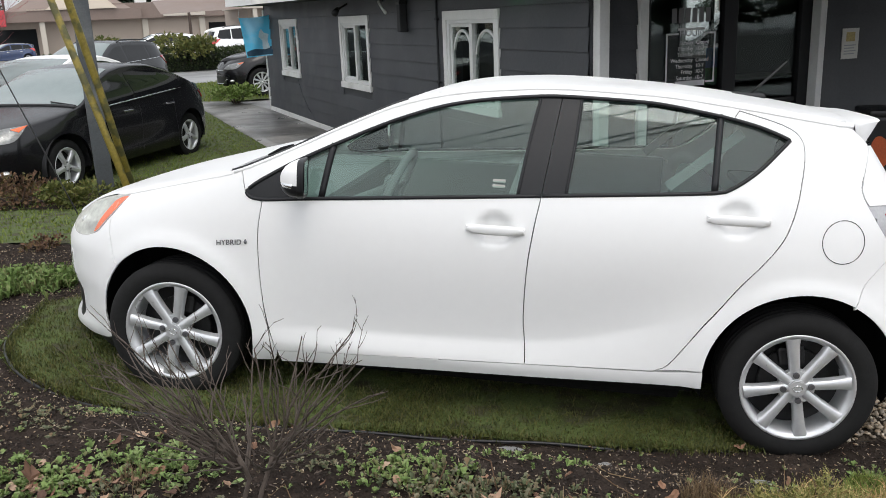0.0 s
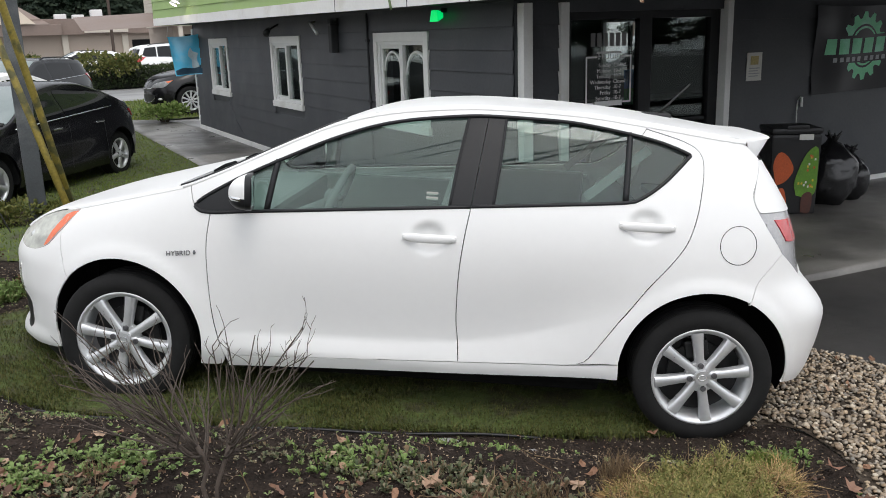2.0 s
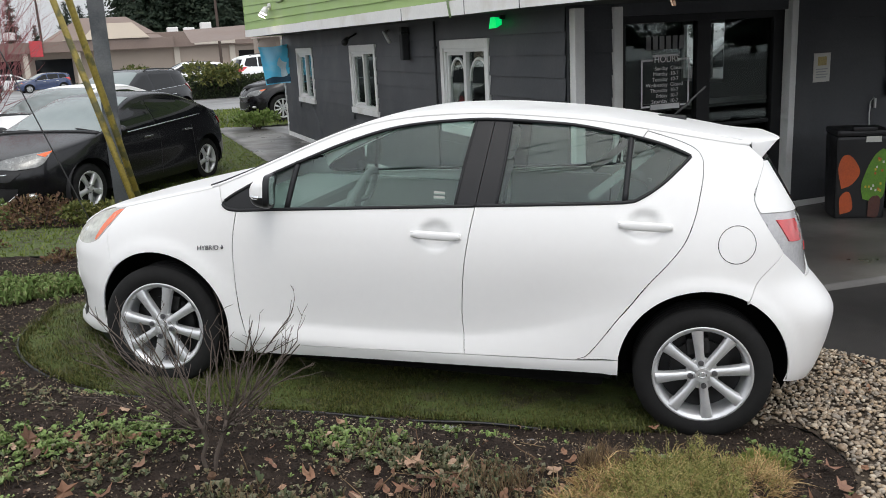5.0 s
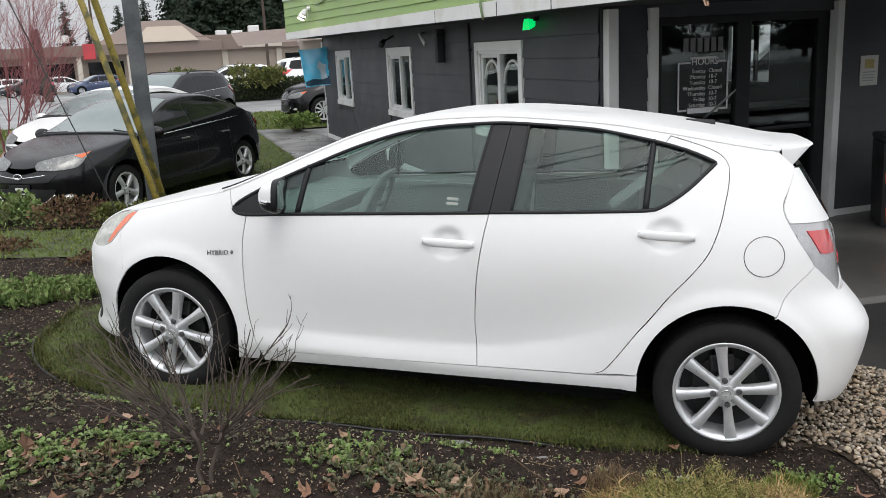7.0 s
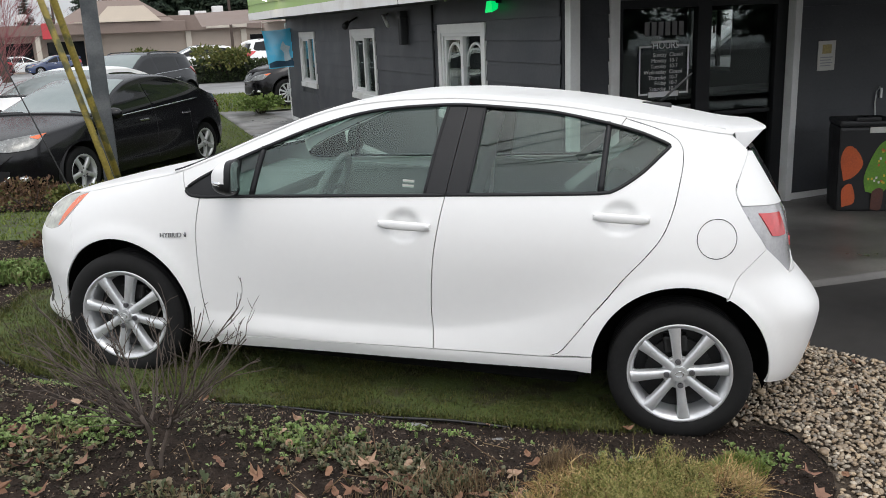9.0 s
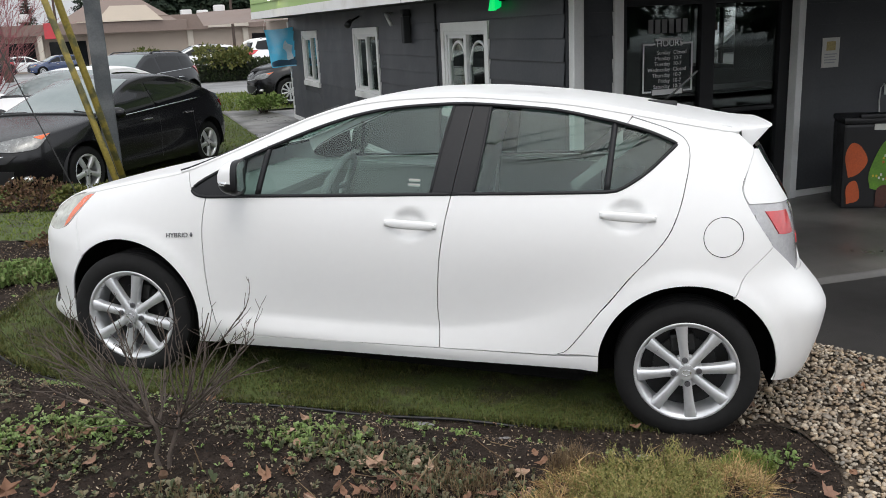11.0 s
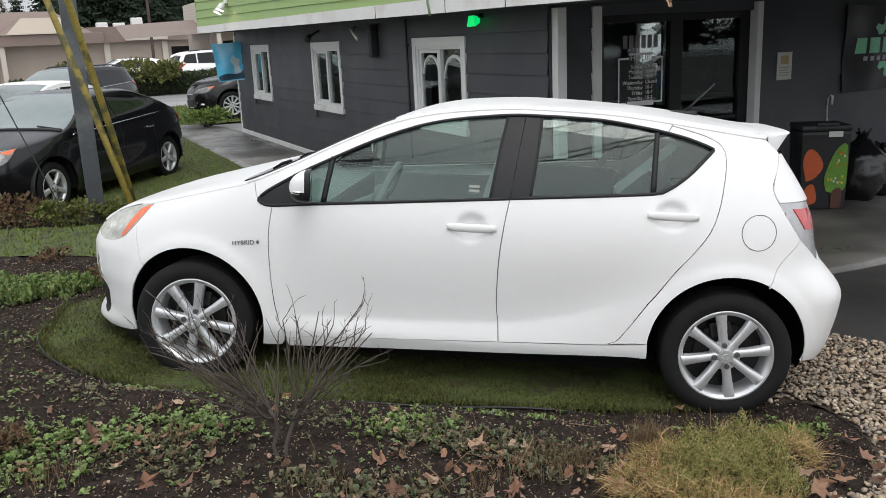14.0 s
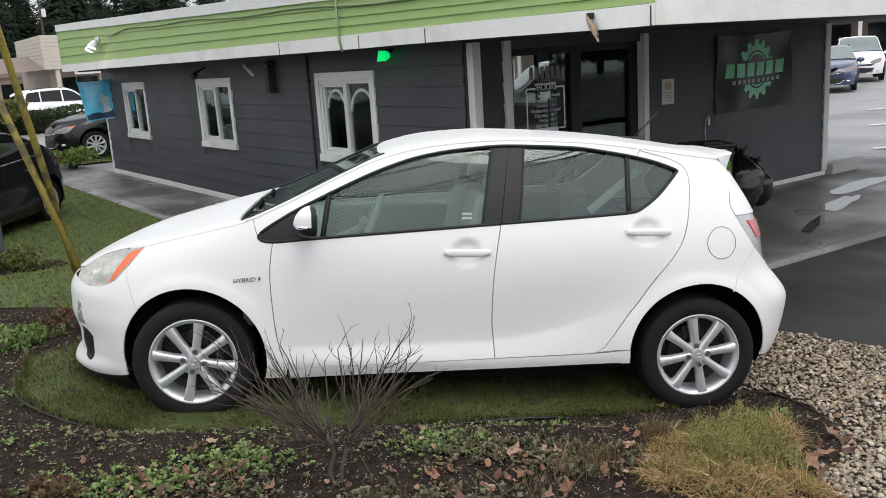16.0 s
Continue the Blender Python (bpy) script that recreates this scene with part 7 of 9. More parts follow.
part("cord", tube_bm([(3.36, 18.3, 1.66), (3.38, 18.2, 1.86)], 0.004, 5), WHITE_TRIM, flag)
part("cord", tube_bm([(3.96, 17.86, 1.71), (3.95, 17.9, 1.86)], 0.004, 5), WHITE_TRIM, flag)

# ---- things by the entrance ----
BANNER_BLACK = surface("black_vinyl_banner", (0.014, 0.014, 0.016), 0.32, vary=0.2, scale=4, spec=0.3)
PRINT_GREEN = surface("mint_green_print", (0.22, 0.68, 0.38), 0.45, vary=0.15, scale=5, second=(0.32, 0.74, 0.52), patch=3)
PRINT_GREY = surface("grey_print", (0.34, 0.35, 0.36), 0.45, vary=0.1)
banner, at = cloth("wall_banner", "black vinyl banner with a green gear emblem on the charcoal wall", "banner", (7.63, WY - 0.05, 1.735), (1.50, 0.0, 0.02), (0.0, 0.0, -0.92), BANNER_BLACK, 36, 24, 0.030, 2.0)
gear = []
asp = 1.50 / 0.92
for k in range(14):
    t0 = k * math.tau / 14
    for dt, r in ((0.0, 0.33), (0.10, 0.40), (0.24, 0.40), (0.34, 0.33)):
        gear.append((0.52 + r * math.cos(t0 + dt) / asp, 0.47 + r * math.sin(t0 + dt) * 1.02))
up = clip_half(gear, 1, 0.34, False)
dn = clip_half(gear, 1, 0.66, True)
on_cloth(at, up, "gear_print", banner, PRINT_GREEN, -0.004)
on_cloth(at, dn, "gear_print", banner, PRINT_GREEN, -0.004)
ring = lambda r0, n=24: [(0.52 + r0 * math.cos(t) / asp, 0.47 + r0 * math.sin(t)) for t in np.linspace(0, math.tau, n, endpoint=False)]
for r0, mt, off in ((0.26, BANNER_BLACK, -0.006), (0.235, PRINT_GREEN, -0.008), (0.21, BANNER_BLACK, -0.010)):
    for c in (clip_half(ring(r0), 1, 0.34, False), clip_half(ring(r0), 1, 0.66, True)):
        if len(c) > 3:
            on_cloth(at, c, "gear_ring", banner, mt, off)
x = 0.10
for k in range(6):
    w = 0.115
    on_cloth(at, [(x, 0.555), (x + 0.018, 0.375), (x + 0.122, 0.375), (x + 0.104, 0.555)], "name_bar", banner, PRINT_GREEN, -0.005)
    x += 0.136
x = 0.18
for k in range(10):
    on_cloth(at, [(x, 0.645), (x + 0.004, 0.592), (x + 0.042, 0.592), (x + 0.038, 0.645)], "word_bar", banner, PRINT_GREY, -0.005)
    x += 0.066 if k != 4 else 0.085

n = thing("paper_notice", "small white paper notice taped to the charcoal wall", "notice", pose(6.785, WY - 0.02, 1.148))
part("sheet", box_bm(-0.105, -0.004, -0.14, 0.105, 0.002, 0.14, 0.001), PAPER, n)
part("print", box_bm(-0.055, -0.0055, 0.02, 0.055, -0.004, 0.105), surface("ochre_print", (0.45, 0.36, 0.16), 0.8, vary=0.4, scale=40), n)
for k in range(4):
    part("text_bar", box_bm(-0.075, -0.0055, -0.02 - k * 0.026, 0.075 - 0.02 * (k % 2), -0.004, -0.010 - k * 0.026), PRINT_GREY, n)
c = thing("hanging_cord", "white cord hanging from a hook on the wall", "cord", pose(7.47, WY - 0.03, 0.75))
part("cord", tube_bm([(0.02, 0, 0.06), (-0.02, 0, 0.02), (-0.03, 0, -0.1), (-0.015, 0, -0.25), (-0.012, 0, -0.42)], 0.007, 6), WHITE_TRIM, c, smooth=True)
part("hook", box_bm(0.03, -0.01, -0.05, 0.05, 0.01, 0.05, 0.004), WHITE_TRIM, c)


def painted_bin():
    b = thing("litter_bin", "black bin painted with a green dotted tree and an orange shape", "bin", pose(6.68, 5.45, -0.225, 0, 0, -32) @ Matrix.Diagonal((0.86, 0.86, 0.97, 1)))
    bm = box_bm(-0.27, -0.25, 0, 0.27, 0.25, 0.80, 0.03)
    for v in bm.verts:
        k = 0.92 + 0.08 * v.co.z / 0.80
        v.co.x *= k; v.co.y *= k
    part("body", bm, PLASTIC, b)
    part("lid", box_bm(-0.275, -0.26, 0.80, 0.275, 0.26, 0.86, 0.025), PLASTIC, b)
    part("lid_handle", box_bm(-0.12, -0.275, 0.85, 0.12, -0.22, 0.89, 0.012), PLASTIC, b)
    part("label_plate", box_bm(0.02, -0.264, 0.745, 0.17, -0.250, 0.80, 0.002), PAPER, b)
    def blob(name, pts, mat, y):
        p2, f2 = cells_of(outline(pts + [pts[0]], step=0.03), 0.05)
        sheet(name, [(u, y, w) for u, w in p2], f2, mat, b, smooth=False)
    blob("painted_shape", [(-0.20, 0.30), (-0.24, 0.50), (-0.19, 0.62), (-0.10, 0.60), (-0.02, 0.46), (-0.10, 0.34)], ORANGE_ART, -0.252)
    blob("painted_shape", [(-0.20, 0.05), (-0.21, 0.22), (-0.12, 0.27), (-0.08, 0.10)], ORANGE_ART, -0.252)
    blob("painted_tree", [(0.02, 0.20), (0.0, 0.34), (0.08, 0.56), (0.16, 0.66), (0.23, 0.66), (0.24, 0.40), (0.22, 0.22), (0.12, 0.18)], GREEN_ART, -0.252)
    blob("painted_trunk", [(0.08, 0.03), (0.09, 0.20), (0.19, 0.22), (0.18, 0.03)], BROWN_ART, -0.253)
    rnd = random.Random(5)
    for k in range(22):
        u, w = rnd.uniform(0.04, 0.21), rnd.uniform(0.24, 0.60)
        if w > 0.30 + (u - 0.0) * 1.9:
            continue
        part("painted_dot", box_bm(u - 0.009, -0.2545, w - 0.011, u + 0.009, -0.2525, w + 0.011), (PAPER, ORANGE_ART, YELLOW_ART)[k % 3], b)


ORANGE_ART = surface("orange_poster_paint", (0.50, 0.10, 0.03), 0.7, vary=0.2, scale=9)
GREEN_ART = surface("green_poster_paint", (0.12, 0.26, 0.03), 0.7, vary=0.3, scale=14)
BROWN_ART = surface("brown_poster_paint", (0.10, 0.04, 0.03), 0.7, vary=0.3, scale=14)
YELLOW_ART = surface("yellow_poster_paint", (0.60, 0.42, 0.04), 0.7, vary=0.2, scale=14)
painted_bin()


def rubbish_bag(m, s, seed):
    b = thing("rubbish_bag", "full black plastic rubbish bag leaning by the wall", "bag", m)
    bm = bmesh.new()
    bmesh.ops.create_icosphere(bm, subdivisions=4, radius=1)
    for v in bm.verts:
        c = v.co.copy()
        k = 1 + 0.16 * noise.noise(c * 1.7 + Vector((seed, 0, 0))) + 0.09 * noise.noise(c * 5 + Vector((0, seed, 0))) + 0.045 * abs(noise.noise(c * 11))
        z = c.z
        pinch = 1 - 0.72 * max(0, z - 0.45) / 0.55
        v.co = Vector((c.x * k * 0.33 * pinch, c.y * k * 0.28 * pinch, max(-0.86, z * k) * 0.40 + 0.345)) * s
    part("bag", bm, BAG, b, smooth=True)
    for k in range(7):
        t = k * math.tau / 7
        fold = tube_bm([(0, 0, 0.69 * s), (0.05 * math.cos(t) * s, 0.05 * math.sin(t) * s, 0.76 * s), (0.10 * math.cos(t) * s, 0.09 * math.sin(t) * s, (0.80 + 0.03 * math.sin(3 * t)) * s)], [0.03, 0.018, 0.004], 6)
        part("neck_fold", fold, BAG, b, smooth=True)


BAG = surface("black_bin_liner", (0.012, 0.012, 0.013), 0.22, vary=0.2, scale=20, bump=0.006, bump_scale=18)
rubbish_bag(pose(7.30, 5.46, -0.235, 0, 6, 30), 0.9, 1.3)
rubbish_bag(pose(7.62, 5.55, -0.235, 0, -9, 80), 0.72, 4.1)
other_car("suv_car", "white sport utility car standing outside the shop's end window", pose(13.0, 14.6, -0.28, 0, 0, 150), PAINT_WHITE, "suv", (2.80, 0.36))

# ---- the far side: hedge, road, shopping row, trees ----
def island_surface(name, colors, rough=0.7, spec=0.3, trans=0.0):
    """Leaves, blades, pebbles: each loose piece takes its colour from a range."""
    m = bpy.data.materials.new(name)
    m.use_nodes = True
    n, l = m.node_tree.nodes, m.node_tree.links
    p = n["Principled BSDF"]
    p.inputs["Roughness"].default_value, p.inputs["Specular IOR Level"].default_value = rough, spec
    ge, oi = n.new("ShaderNodeNewGeometry"), n.new("ShaderNodeObjectInfo")
    su = n.new("ShaderNodeMath"); su.operation = 'ADD'
    l.new(ge.outputs["Random Per Island"], su.inputs[0]); l.new(oi.outputs["Random"], su.inputs[1])
    fr = n.new("ShaderNodeMath"); fr.operation = 'FRACT'
    l.new(su.outputs[0], fr.inputs[0])
    rp = n.new("ShaderNodeValToRGB")
    els = rp.color_ramp.elements
    while len(els) < len(colors):
        els.new(0.5)
    for i, c in enumerate(colors):
        els[i].position = i / (len(colors) - 1)
        els[i].color = (*c, 1)
    l.new(fr.outputs[0], rp.inputs[0])
    tc, nt = n.new("ShaderNodeTexCoord"), n.new("ShaderNodeTexNoise")
    nt.inputs["Scale"].default_value = 45
    l.new(tc.outputs["Object"], nt.inputs["Vector"])
    mr = n.new("ShaderNodeMapRange"); mr.inputs["To Min"].default_value, mr.inputs["To Max"].default_value = 0.7, 1.3
    l.new(nt.outputs["Fac"], mr.inputs["Value"])
    sc = n.new("ShaderNodeVectorMath"); sc.operation = 'SCALE'
    l.new(rp.outputs[0], sc.inputs[0]); l.new(mr.outputs[0], sc.inputs["Scale"])
    l.new(sc.outputs[0], p.inputs["Base Color"])
    return m


HEDGE_LEAF = island_surface("hedge_leaf", [(0.02, 0.035, 0.012), (0.04, 0.06, 0.02), (0.06, 0.07, 0.03)])
SHRUB_LEAF = island_surface("olive_shrub_leaf", [(0.05, 0.07, 0.015), (0.10, 0.11, 0.025), (0.15, 0.14, 0.04)])
CONIFER = island_surface("conifer_needles", [(0.010, 0.020, 0.012), (0.018, 0.032, 0.018), (0.028, 0.040, 0.022)], 0.8)
BARK = surface("tree_bark", (0.07, 0.05, 0.04), 0.9, vary=0.3, scale=8, bump=0.01, bump_scale=20)
MALL_WALL = surface("beige_stucco", (0.36, 0.30, 0.25), 0.8, vary=0.1, scale=0.6, fine=12)
MALL_BAND = surface("brown_metal_band", (0.20, 0.15, 0.125), 0.6, vary=0.12, scale=0.5, fine=8)
MALL_ROOF = surface("tan_ribbed_roof", (0.40, 0.34, 0.27), 0.6, vary=0.1, scale=0.6)
MALL_CREAM = surface("cream_siding", (0.52, 0.47, 0.40), 0.7, vary=0.08, scale=0.7)
RED_SIGN = surface("red_sign", (0.50, 0.05, 0.06), 0.6, vary=0.1)


def leaf_cloud(rnd, count, place, size, up=0.3):
    """Loose leaves as small folded quads; place() gives a point and an outward direction."""
    V, F = [], []
    for _ in range(count):
        c, out = place(rnd)
        c = Vector(c)
        d = (Vector(out) + Vector((rnd.uniform(-1, 1), rnd.uniform(-1, 1), rnd.uniform(-1, 1) + up)) * 0.8).normalized()
        s = d.cross(Vector((rnd.uniform(-1, 1), rnd.uniform(-1, 1), rnd.uniform(-1, 1)))).normalized()
        L = size * rnd.uniform(0.6, 1.3)
        w = L * rnd.uniform(0.28, 0.42)
        k = len(V)
        n = d.cross(s) * (L * 0.12)
        V += [c, c + d * L * 0.45 + s * w + n, c + d * L, c + d * L * 0.45 - s * w + n]
        F += [(k, k + 1, k + 2), (k, k + 2, k + 3)]
    return V, F


def hedge():
    h = thing("hedge", "long low clipped dark green hedge beside the road", "hedge", pose(0, 0, 0))
    rnd = random.Random(3)
    def place(r):
        x, f = r.uniform(-0.8, 17), r.random()
        y = 38.4
        if f < 0.55:
            return (x, y - 0.7 + r.uniform(-0.08, 0.08), r.uniform(-0.28, 0.50 + 0.06 * math.sin(x * 1.7))), (0, -1, 0.2)
        return (x, y + r.uniform(-0.7, 0.7), 0.50 + 0.06 * math.sin(x * 1.7) + r.uniform(-0.08, 0.10)), (0, 0, 1)
    V, F = leaf_cloud(rnd, 6500, place, 0.15)
    sheet("foliage", V, F, HEDGE_LEAF, h, smooth=False)
    part("inner_mass", box_bm(-0.8, 37.85, -0.28, 17, 39.0, 0.42, 0.1), HEDGE_CORE, h)


HEDGE_CORE = surface("hedge_shade", (0.015, 0.02, 0.01), 0.9, vary=0.3, scale=4)
hedge()


def round_shrub(m, rx, rz, leaves, size, material, label, seed, name="shrub"):
    s = thing(name, label, "shrub", m)
    rnd = random.Random(seed)
    stems = 7
    for k in range(stems):
        t = k * math.tau / stems + rnd.uniform(-0.3, 0.3)
        part("stem", tube_bm([(0, 0, -0.05), (rx * 0.25 * math.cos(t), rx * 0.25 * math.sin(t), rz * 0.7), (rx * 0.6 * math.cos(t), rx * 0.6 * math.sin(t), rz * 1.35)], [rx * 0.035, rx * 0.025, rx * 0.008], 6), BARK, s, smooth=True)
    lumps = [(Vector((rnd.uniform(-0.55, 0.55) * rx, rnd.uniform(-0.55, 0.55) * rx, rz * rnd.uniform(0.7, 1.5))), rnd.uniform(0.35, 0.6)) for _ in range(9)]
    def place(r):
        c, k = r.choice(lumps)
        t, p = r.uniform(0, math.tau), math.acos(r.uniform(-0.7, 1))
        d = Vector((math.cos(t) * math.sin(p), math.sin(t) * math.sin(p), math.cos(p)))
        q = c + Vector((d.x * rx * k, d.y * rx * k, d.z * rz * k * 0.9)) * r.uniform(0.55, 1.05)
        q.z = max(q.z, 0.01)
        return q, d
    V, F = leaf_cloud(rnd, leaves, place, size)
    sheet("foliage", V, F, material, s, smooth=False)
    return s


round_shrub(pose(1.9, 38.2, -0.2), 1.05, 0.72, 900, 0.16, SHRUB_LEAF, "olive green rounded shrub standing over a hedge", 11)
round_shrub(pose(4.7, 38.0, -0.2), 1.35, 0.78, 1300, 0.16, SHRUB_LEAF, "broad olive green shrub standing over a hedge", 12)
round_shrub(pose(3.55, 20.6, -0.30), 0.62, 0.24, 900, 0.09, island_surface("fresh_green_leaf", [(0.08, 0.13, 0.02), (0.12, 0.18, 0.04), (0.16, 0.2, 0.06)]), "low green grassy shrub by the shop corner", 13)
ground_patch("road", outline([(-60, 29.5), (60, 29.5)], [(60, 29.5), (60, 37.0)], [(60, 37.0), (-60, 37.0)], [(-60, 37.0), (-60, 29.5)], step=2.0), LOT, 0.0, "pale wet asphalt road beyond the lawn", "road", cell=2.0)
ground_patch("verge", outline([(2.66, 21.5), (12, 21.0)], [(12, 21.0), (12, 29.3)], [(12, 29.3), (-9, 29.3)], [(-9, 29.3), (-9, 26.0)], [(-9, 26.0), (2.66, 21.5)], step=0.5), TURF, 0.006, "wet green grass verge", "lawn", cell=0.5, rough=0.02)


def shopping_row():
    s = thing("shopping_row", "long low beige shopping row with brown bands and a tan roof", "building", pose(0, 100, -1.28))
    part("wall", box_bm(-48, 0, 0, 26, 14, 3.9, 0.02), MALL_WALL, s)
    part("band", box_bm(-22, -1.6, 3.75, 8, 6, 4.85, 0.05), MALL_BAND, s)
    part("band", box_bm(5.0, -0.8, 3.75, 26, 6, 5.4, 0.05), MALL_BAND, s)
    part("band", box_bm(-48, -1.2, 3.4, -22, 6, 4.5, 0.05), MALL_BAND, s)
    def hip(x0, x1, r0, r1, z0, z1, mat, y0=-1.6):
        bm = bmesh.new()
        v = [bm.verts.new(q) for q in ((x0, y0, z0), (x1, y0, z0), (x1, 9, z0), (x0, 9, z0), (r0, 3, z1), (r1, 3, z1))]
        for f in ((0, 1, 5, 4), (1, 2, 5), (2, 3, 4, 5), (3, 0, 4)):
            bm.faces.new([v[k] for k in f])
        part("roof", bm, mat, s)
    hip(-5.0, 7.0, -1.2, 3.6, 4.85, 7.3, MALL_BAND)
    bm = bmesh.new()
    for i in range(24):
        x = -3.0 + 8.2 * i / 24
        box_bm(x, -1.75, 4.9, x + 0.3, -1.62, 5.0, 0, bm)
    part("roof_ribs", bm, MALL_ROOF, s)
    V = [(-1.2, -1.9, 4.9), (5.6, -1.9, 4.9), (4.1, 1.2, 6.6), (0.4, 1.2, 6.6)]
    sheet("roof_panel", V, [(0, 1, 2, 3)], MALL_ROOF, s, "pale tan ribbed roof panel", smooth=False)
    hip(-30, -16, -26, -20, 4.5, 6.6, MALL_BAND)
    for k in range(9):
        x = -46 + k * 5.0
        part("shop_window", box_bm(x, -0.08, 0.4, x + 3.6, 0.02, 3.1, 0.03), GLASS_DARK, s)
        part("column", box_bm(x + 4.0, -1.4, 0, x + 4.5, -0.9, 3.8, 0.03), MALL_CREAM, s)
    for x in (8.0, 14.0, 20.0):
        part("pilaster", box_bm(x, -0.3, 0, x + 0.6, 0.02, 3.8, 0.03), MALL_CREAM, s)
    part("shop_window", box_bm(15, -0.08, 0.4, 19.4, 0.02, 3.1, 0.03), GLASS_DARK, s)
    part("red_sign", box_bm(-6.2, -1.9, 3.4, -5.0, -1.65, 5.0, 0.05), RED_SIGN, s)
    part("sign_box", box_bm(10.2, -1.1, 3.9, 14.6, -0.82, 5.3, 0.05), MALL_CREAM, s)
    for x, h in ((7.8, 0.6), (9.6, 0.5), (11.5, 1.0), (-9, 0.7)):
        part("roof_unit", box_bm(x, 3, 5.3, x + 1.2, 4.2, 5.4 + h, 0.1), VINYL, s)


shopping_row()


def cream_wing():
    s = thing("gable_shop", "cream sided shop with a pitched front beyond the parked cars", "building", pose(16.2, 66, -0.6))
    part("wall", box_bm(-3.4, 0, 0, 10, 10, 3.2, 0.02), MALL_WALL, s)
    for k in range(9):
        part("siding_board", box_bm(-3.9, -1.2 + k * 0.02, 3.2 + k * 0.26, 10, 8, 3.2 + k * 0.26 + 0.25, 0.01), MALL_CREAM, s)
    part("sign_board", box_bm(-2.0, -1.35, 2.75, 1.4, -1.2, 4.0, 0.03), VINYL, s)
    part("sign_panel", box_bm(-1.8, -1.39, 2.9, 1.2, -1.35, 3.85, 0.02), GLOSS_BLACK, s)
    for k in range(7):
        part("sign_bar", box_bm(-1.55 + k * 0.38, -1.42, 3.15, -1.3 + k * 0.38, -1.39, 3.6, 0.01), VINYL, s)
    for k in range(3):
        part("post", box_bm(-3.2 + k * 3.4, -1.1, 0, -2.9 + k * 3.4, -0.8, 3.2, 0.02), MALL_CREAM, s)
        part("shop_window", box_bm(-2.6 + k * 3.4, -0.06, 0.5, -0.2 + k * 3.4, 0.01, 2.6, 0.02), GLASS_DARK, s)
    V = [(-3.9, -1.3, 3.2), (-3.9, 4, 4.3), (-9.5, 6, 4.1), (-9.5, 0.5, 3.0)]
    sheet("roof", V, [(0, 1, 2, 3)], MALL_BAND, s, smooth=False)


cream_wing()


def lot_building():
    s = thing("arcade_shop", "low shop row with white posts across the open lot", "building", pose(50, 27.5, -0.4, 0, 0, -62))
    part("wall", box_bm(-22, 0, 0, 22, 10, 3.6, 0.02), MALL_BAND, s)
    part("canopy", box_bm(-22, -2.2, 2.9, 22, 0, 3.9, 0.04), MALL_CREAM, s)
    for k in range(15):
        x = -21 + k * 3
        part("post", box_bm(x, -2.0, 0, x + 0.22, -1.75, 2.9, 0.02), VINYL, s)
        part("shop_window", box_bm(x + 0.5, -0.06, 0.4, x + 2.6, 0.01, 2.5, 0.02), GLASS_DARK, s)
    part("sign_board", box_bm(-3, -2.35, 3.1, 0.5, -2.2, 3.7, 0.02), VINYL, s)


lot_building()
for k, (x, y) in enumerate(((13.2, 7.0), (16.8, 9.0), (20.5, 11.0))):
    ground_patch("lot_marking", [(x, y), (x + 4.2, y - 2.2), (x + 4.3, y - 2.1), (x + 0.1, y + 0.1)], WHITE_TRIM, 0.0, "white painted bay line", "marking", cell=0.6)


def conifer(m, height, seed, label):
    c = thing("conifer_tree", label, "tree", m, group="far conifers")
    rnd = random.Random(seed)
    part("trunk", tube_bm([(0, 0, -0.5), (0.1, 0, height * 0.5), (0, 0, height)], [height * 0.018, height * 0.011, 0.03], 7), BARK, c, smooth=True)
    V, F = [], []
    z = height * 0.16
    while z < height * 0.985:
        t = z / height
        R = height * 0.20 * (1 - t) ** 0.75 * rnd.uniform(0.75, 1.2) + 0.2
        nb = max(5, int(14 * (1 - t) + 5))
        for k in range(nb):
            a = rnd.uniform(0, math.tau)
            r = R * rnd.uniform(0.6, 1.15)
            d = Vector((math.cos(a), math.sin(a), -0.28 + 0.3 * t))
            side = Vector((-math.sin(a), math.cos(a), 0))
            for j in range(11):
                q = Vector((0, 0, z)) + d * r * (0.14 + 0.085 * j) + Vector((rnd.uniform(-0.25, 0.25), rnd.uniform(-0.25, 0.25), rnd.uniform(-0.25, 0.25)))
                w = r * 0.11 * (1.15 - 0.07 * j) + 0.07
                i = len(V)
                V += [q - side * w + Vector((0, 0, -w * rnd.uniform(0.5, 1.1))), q + d * w * 0.9 + Vector((0, 0, -w * 0.35)), q + side * w + Vector((0, 0, -w * rnd.uniform(0.5, 1.1))), q - d * w * 0.7 + Vector((0, 0, w * 0.4))]
                F += [(i, i + 1, i + 3), (i + 1, i + 2, i + 3)]
        z += height * 0.028 * rnd.uniform(0.8, 1.3)
    sheet("crown", V, F, CONIFER, c, smooth=False)
    return c


protos = [conifer(pose(-300, 400, -20), h, sd, "tall dark conifer behind the shopping row and in an added unseen row") for h, sd in ((16, 1), (19, 2), (14, 3))]
rnd = random.Random(21)
spots = [(-16.5, 150, 0.55), (-12, 155, 0.7), (-8.5, 152, 0.62), (-30, 160, 0.8), (-24, 150, 0.6)]
x = -3.0
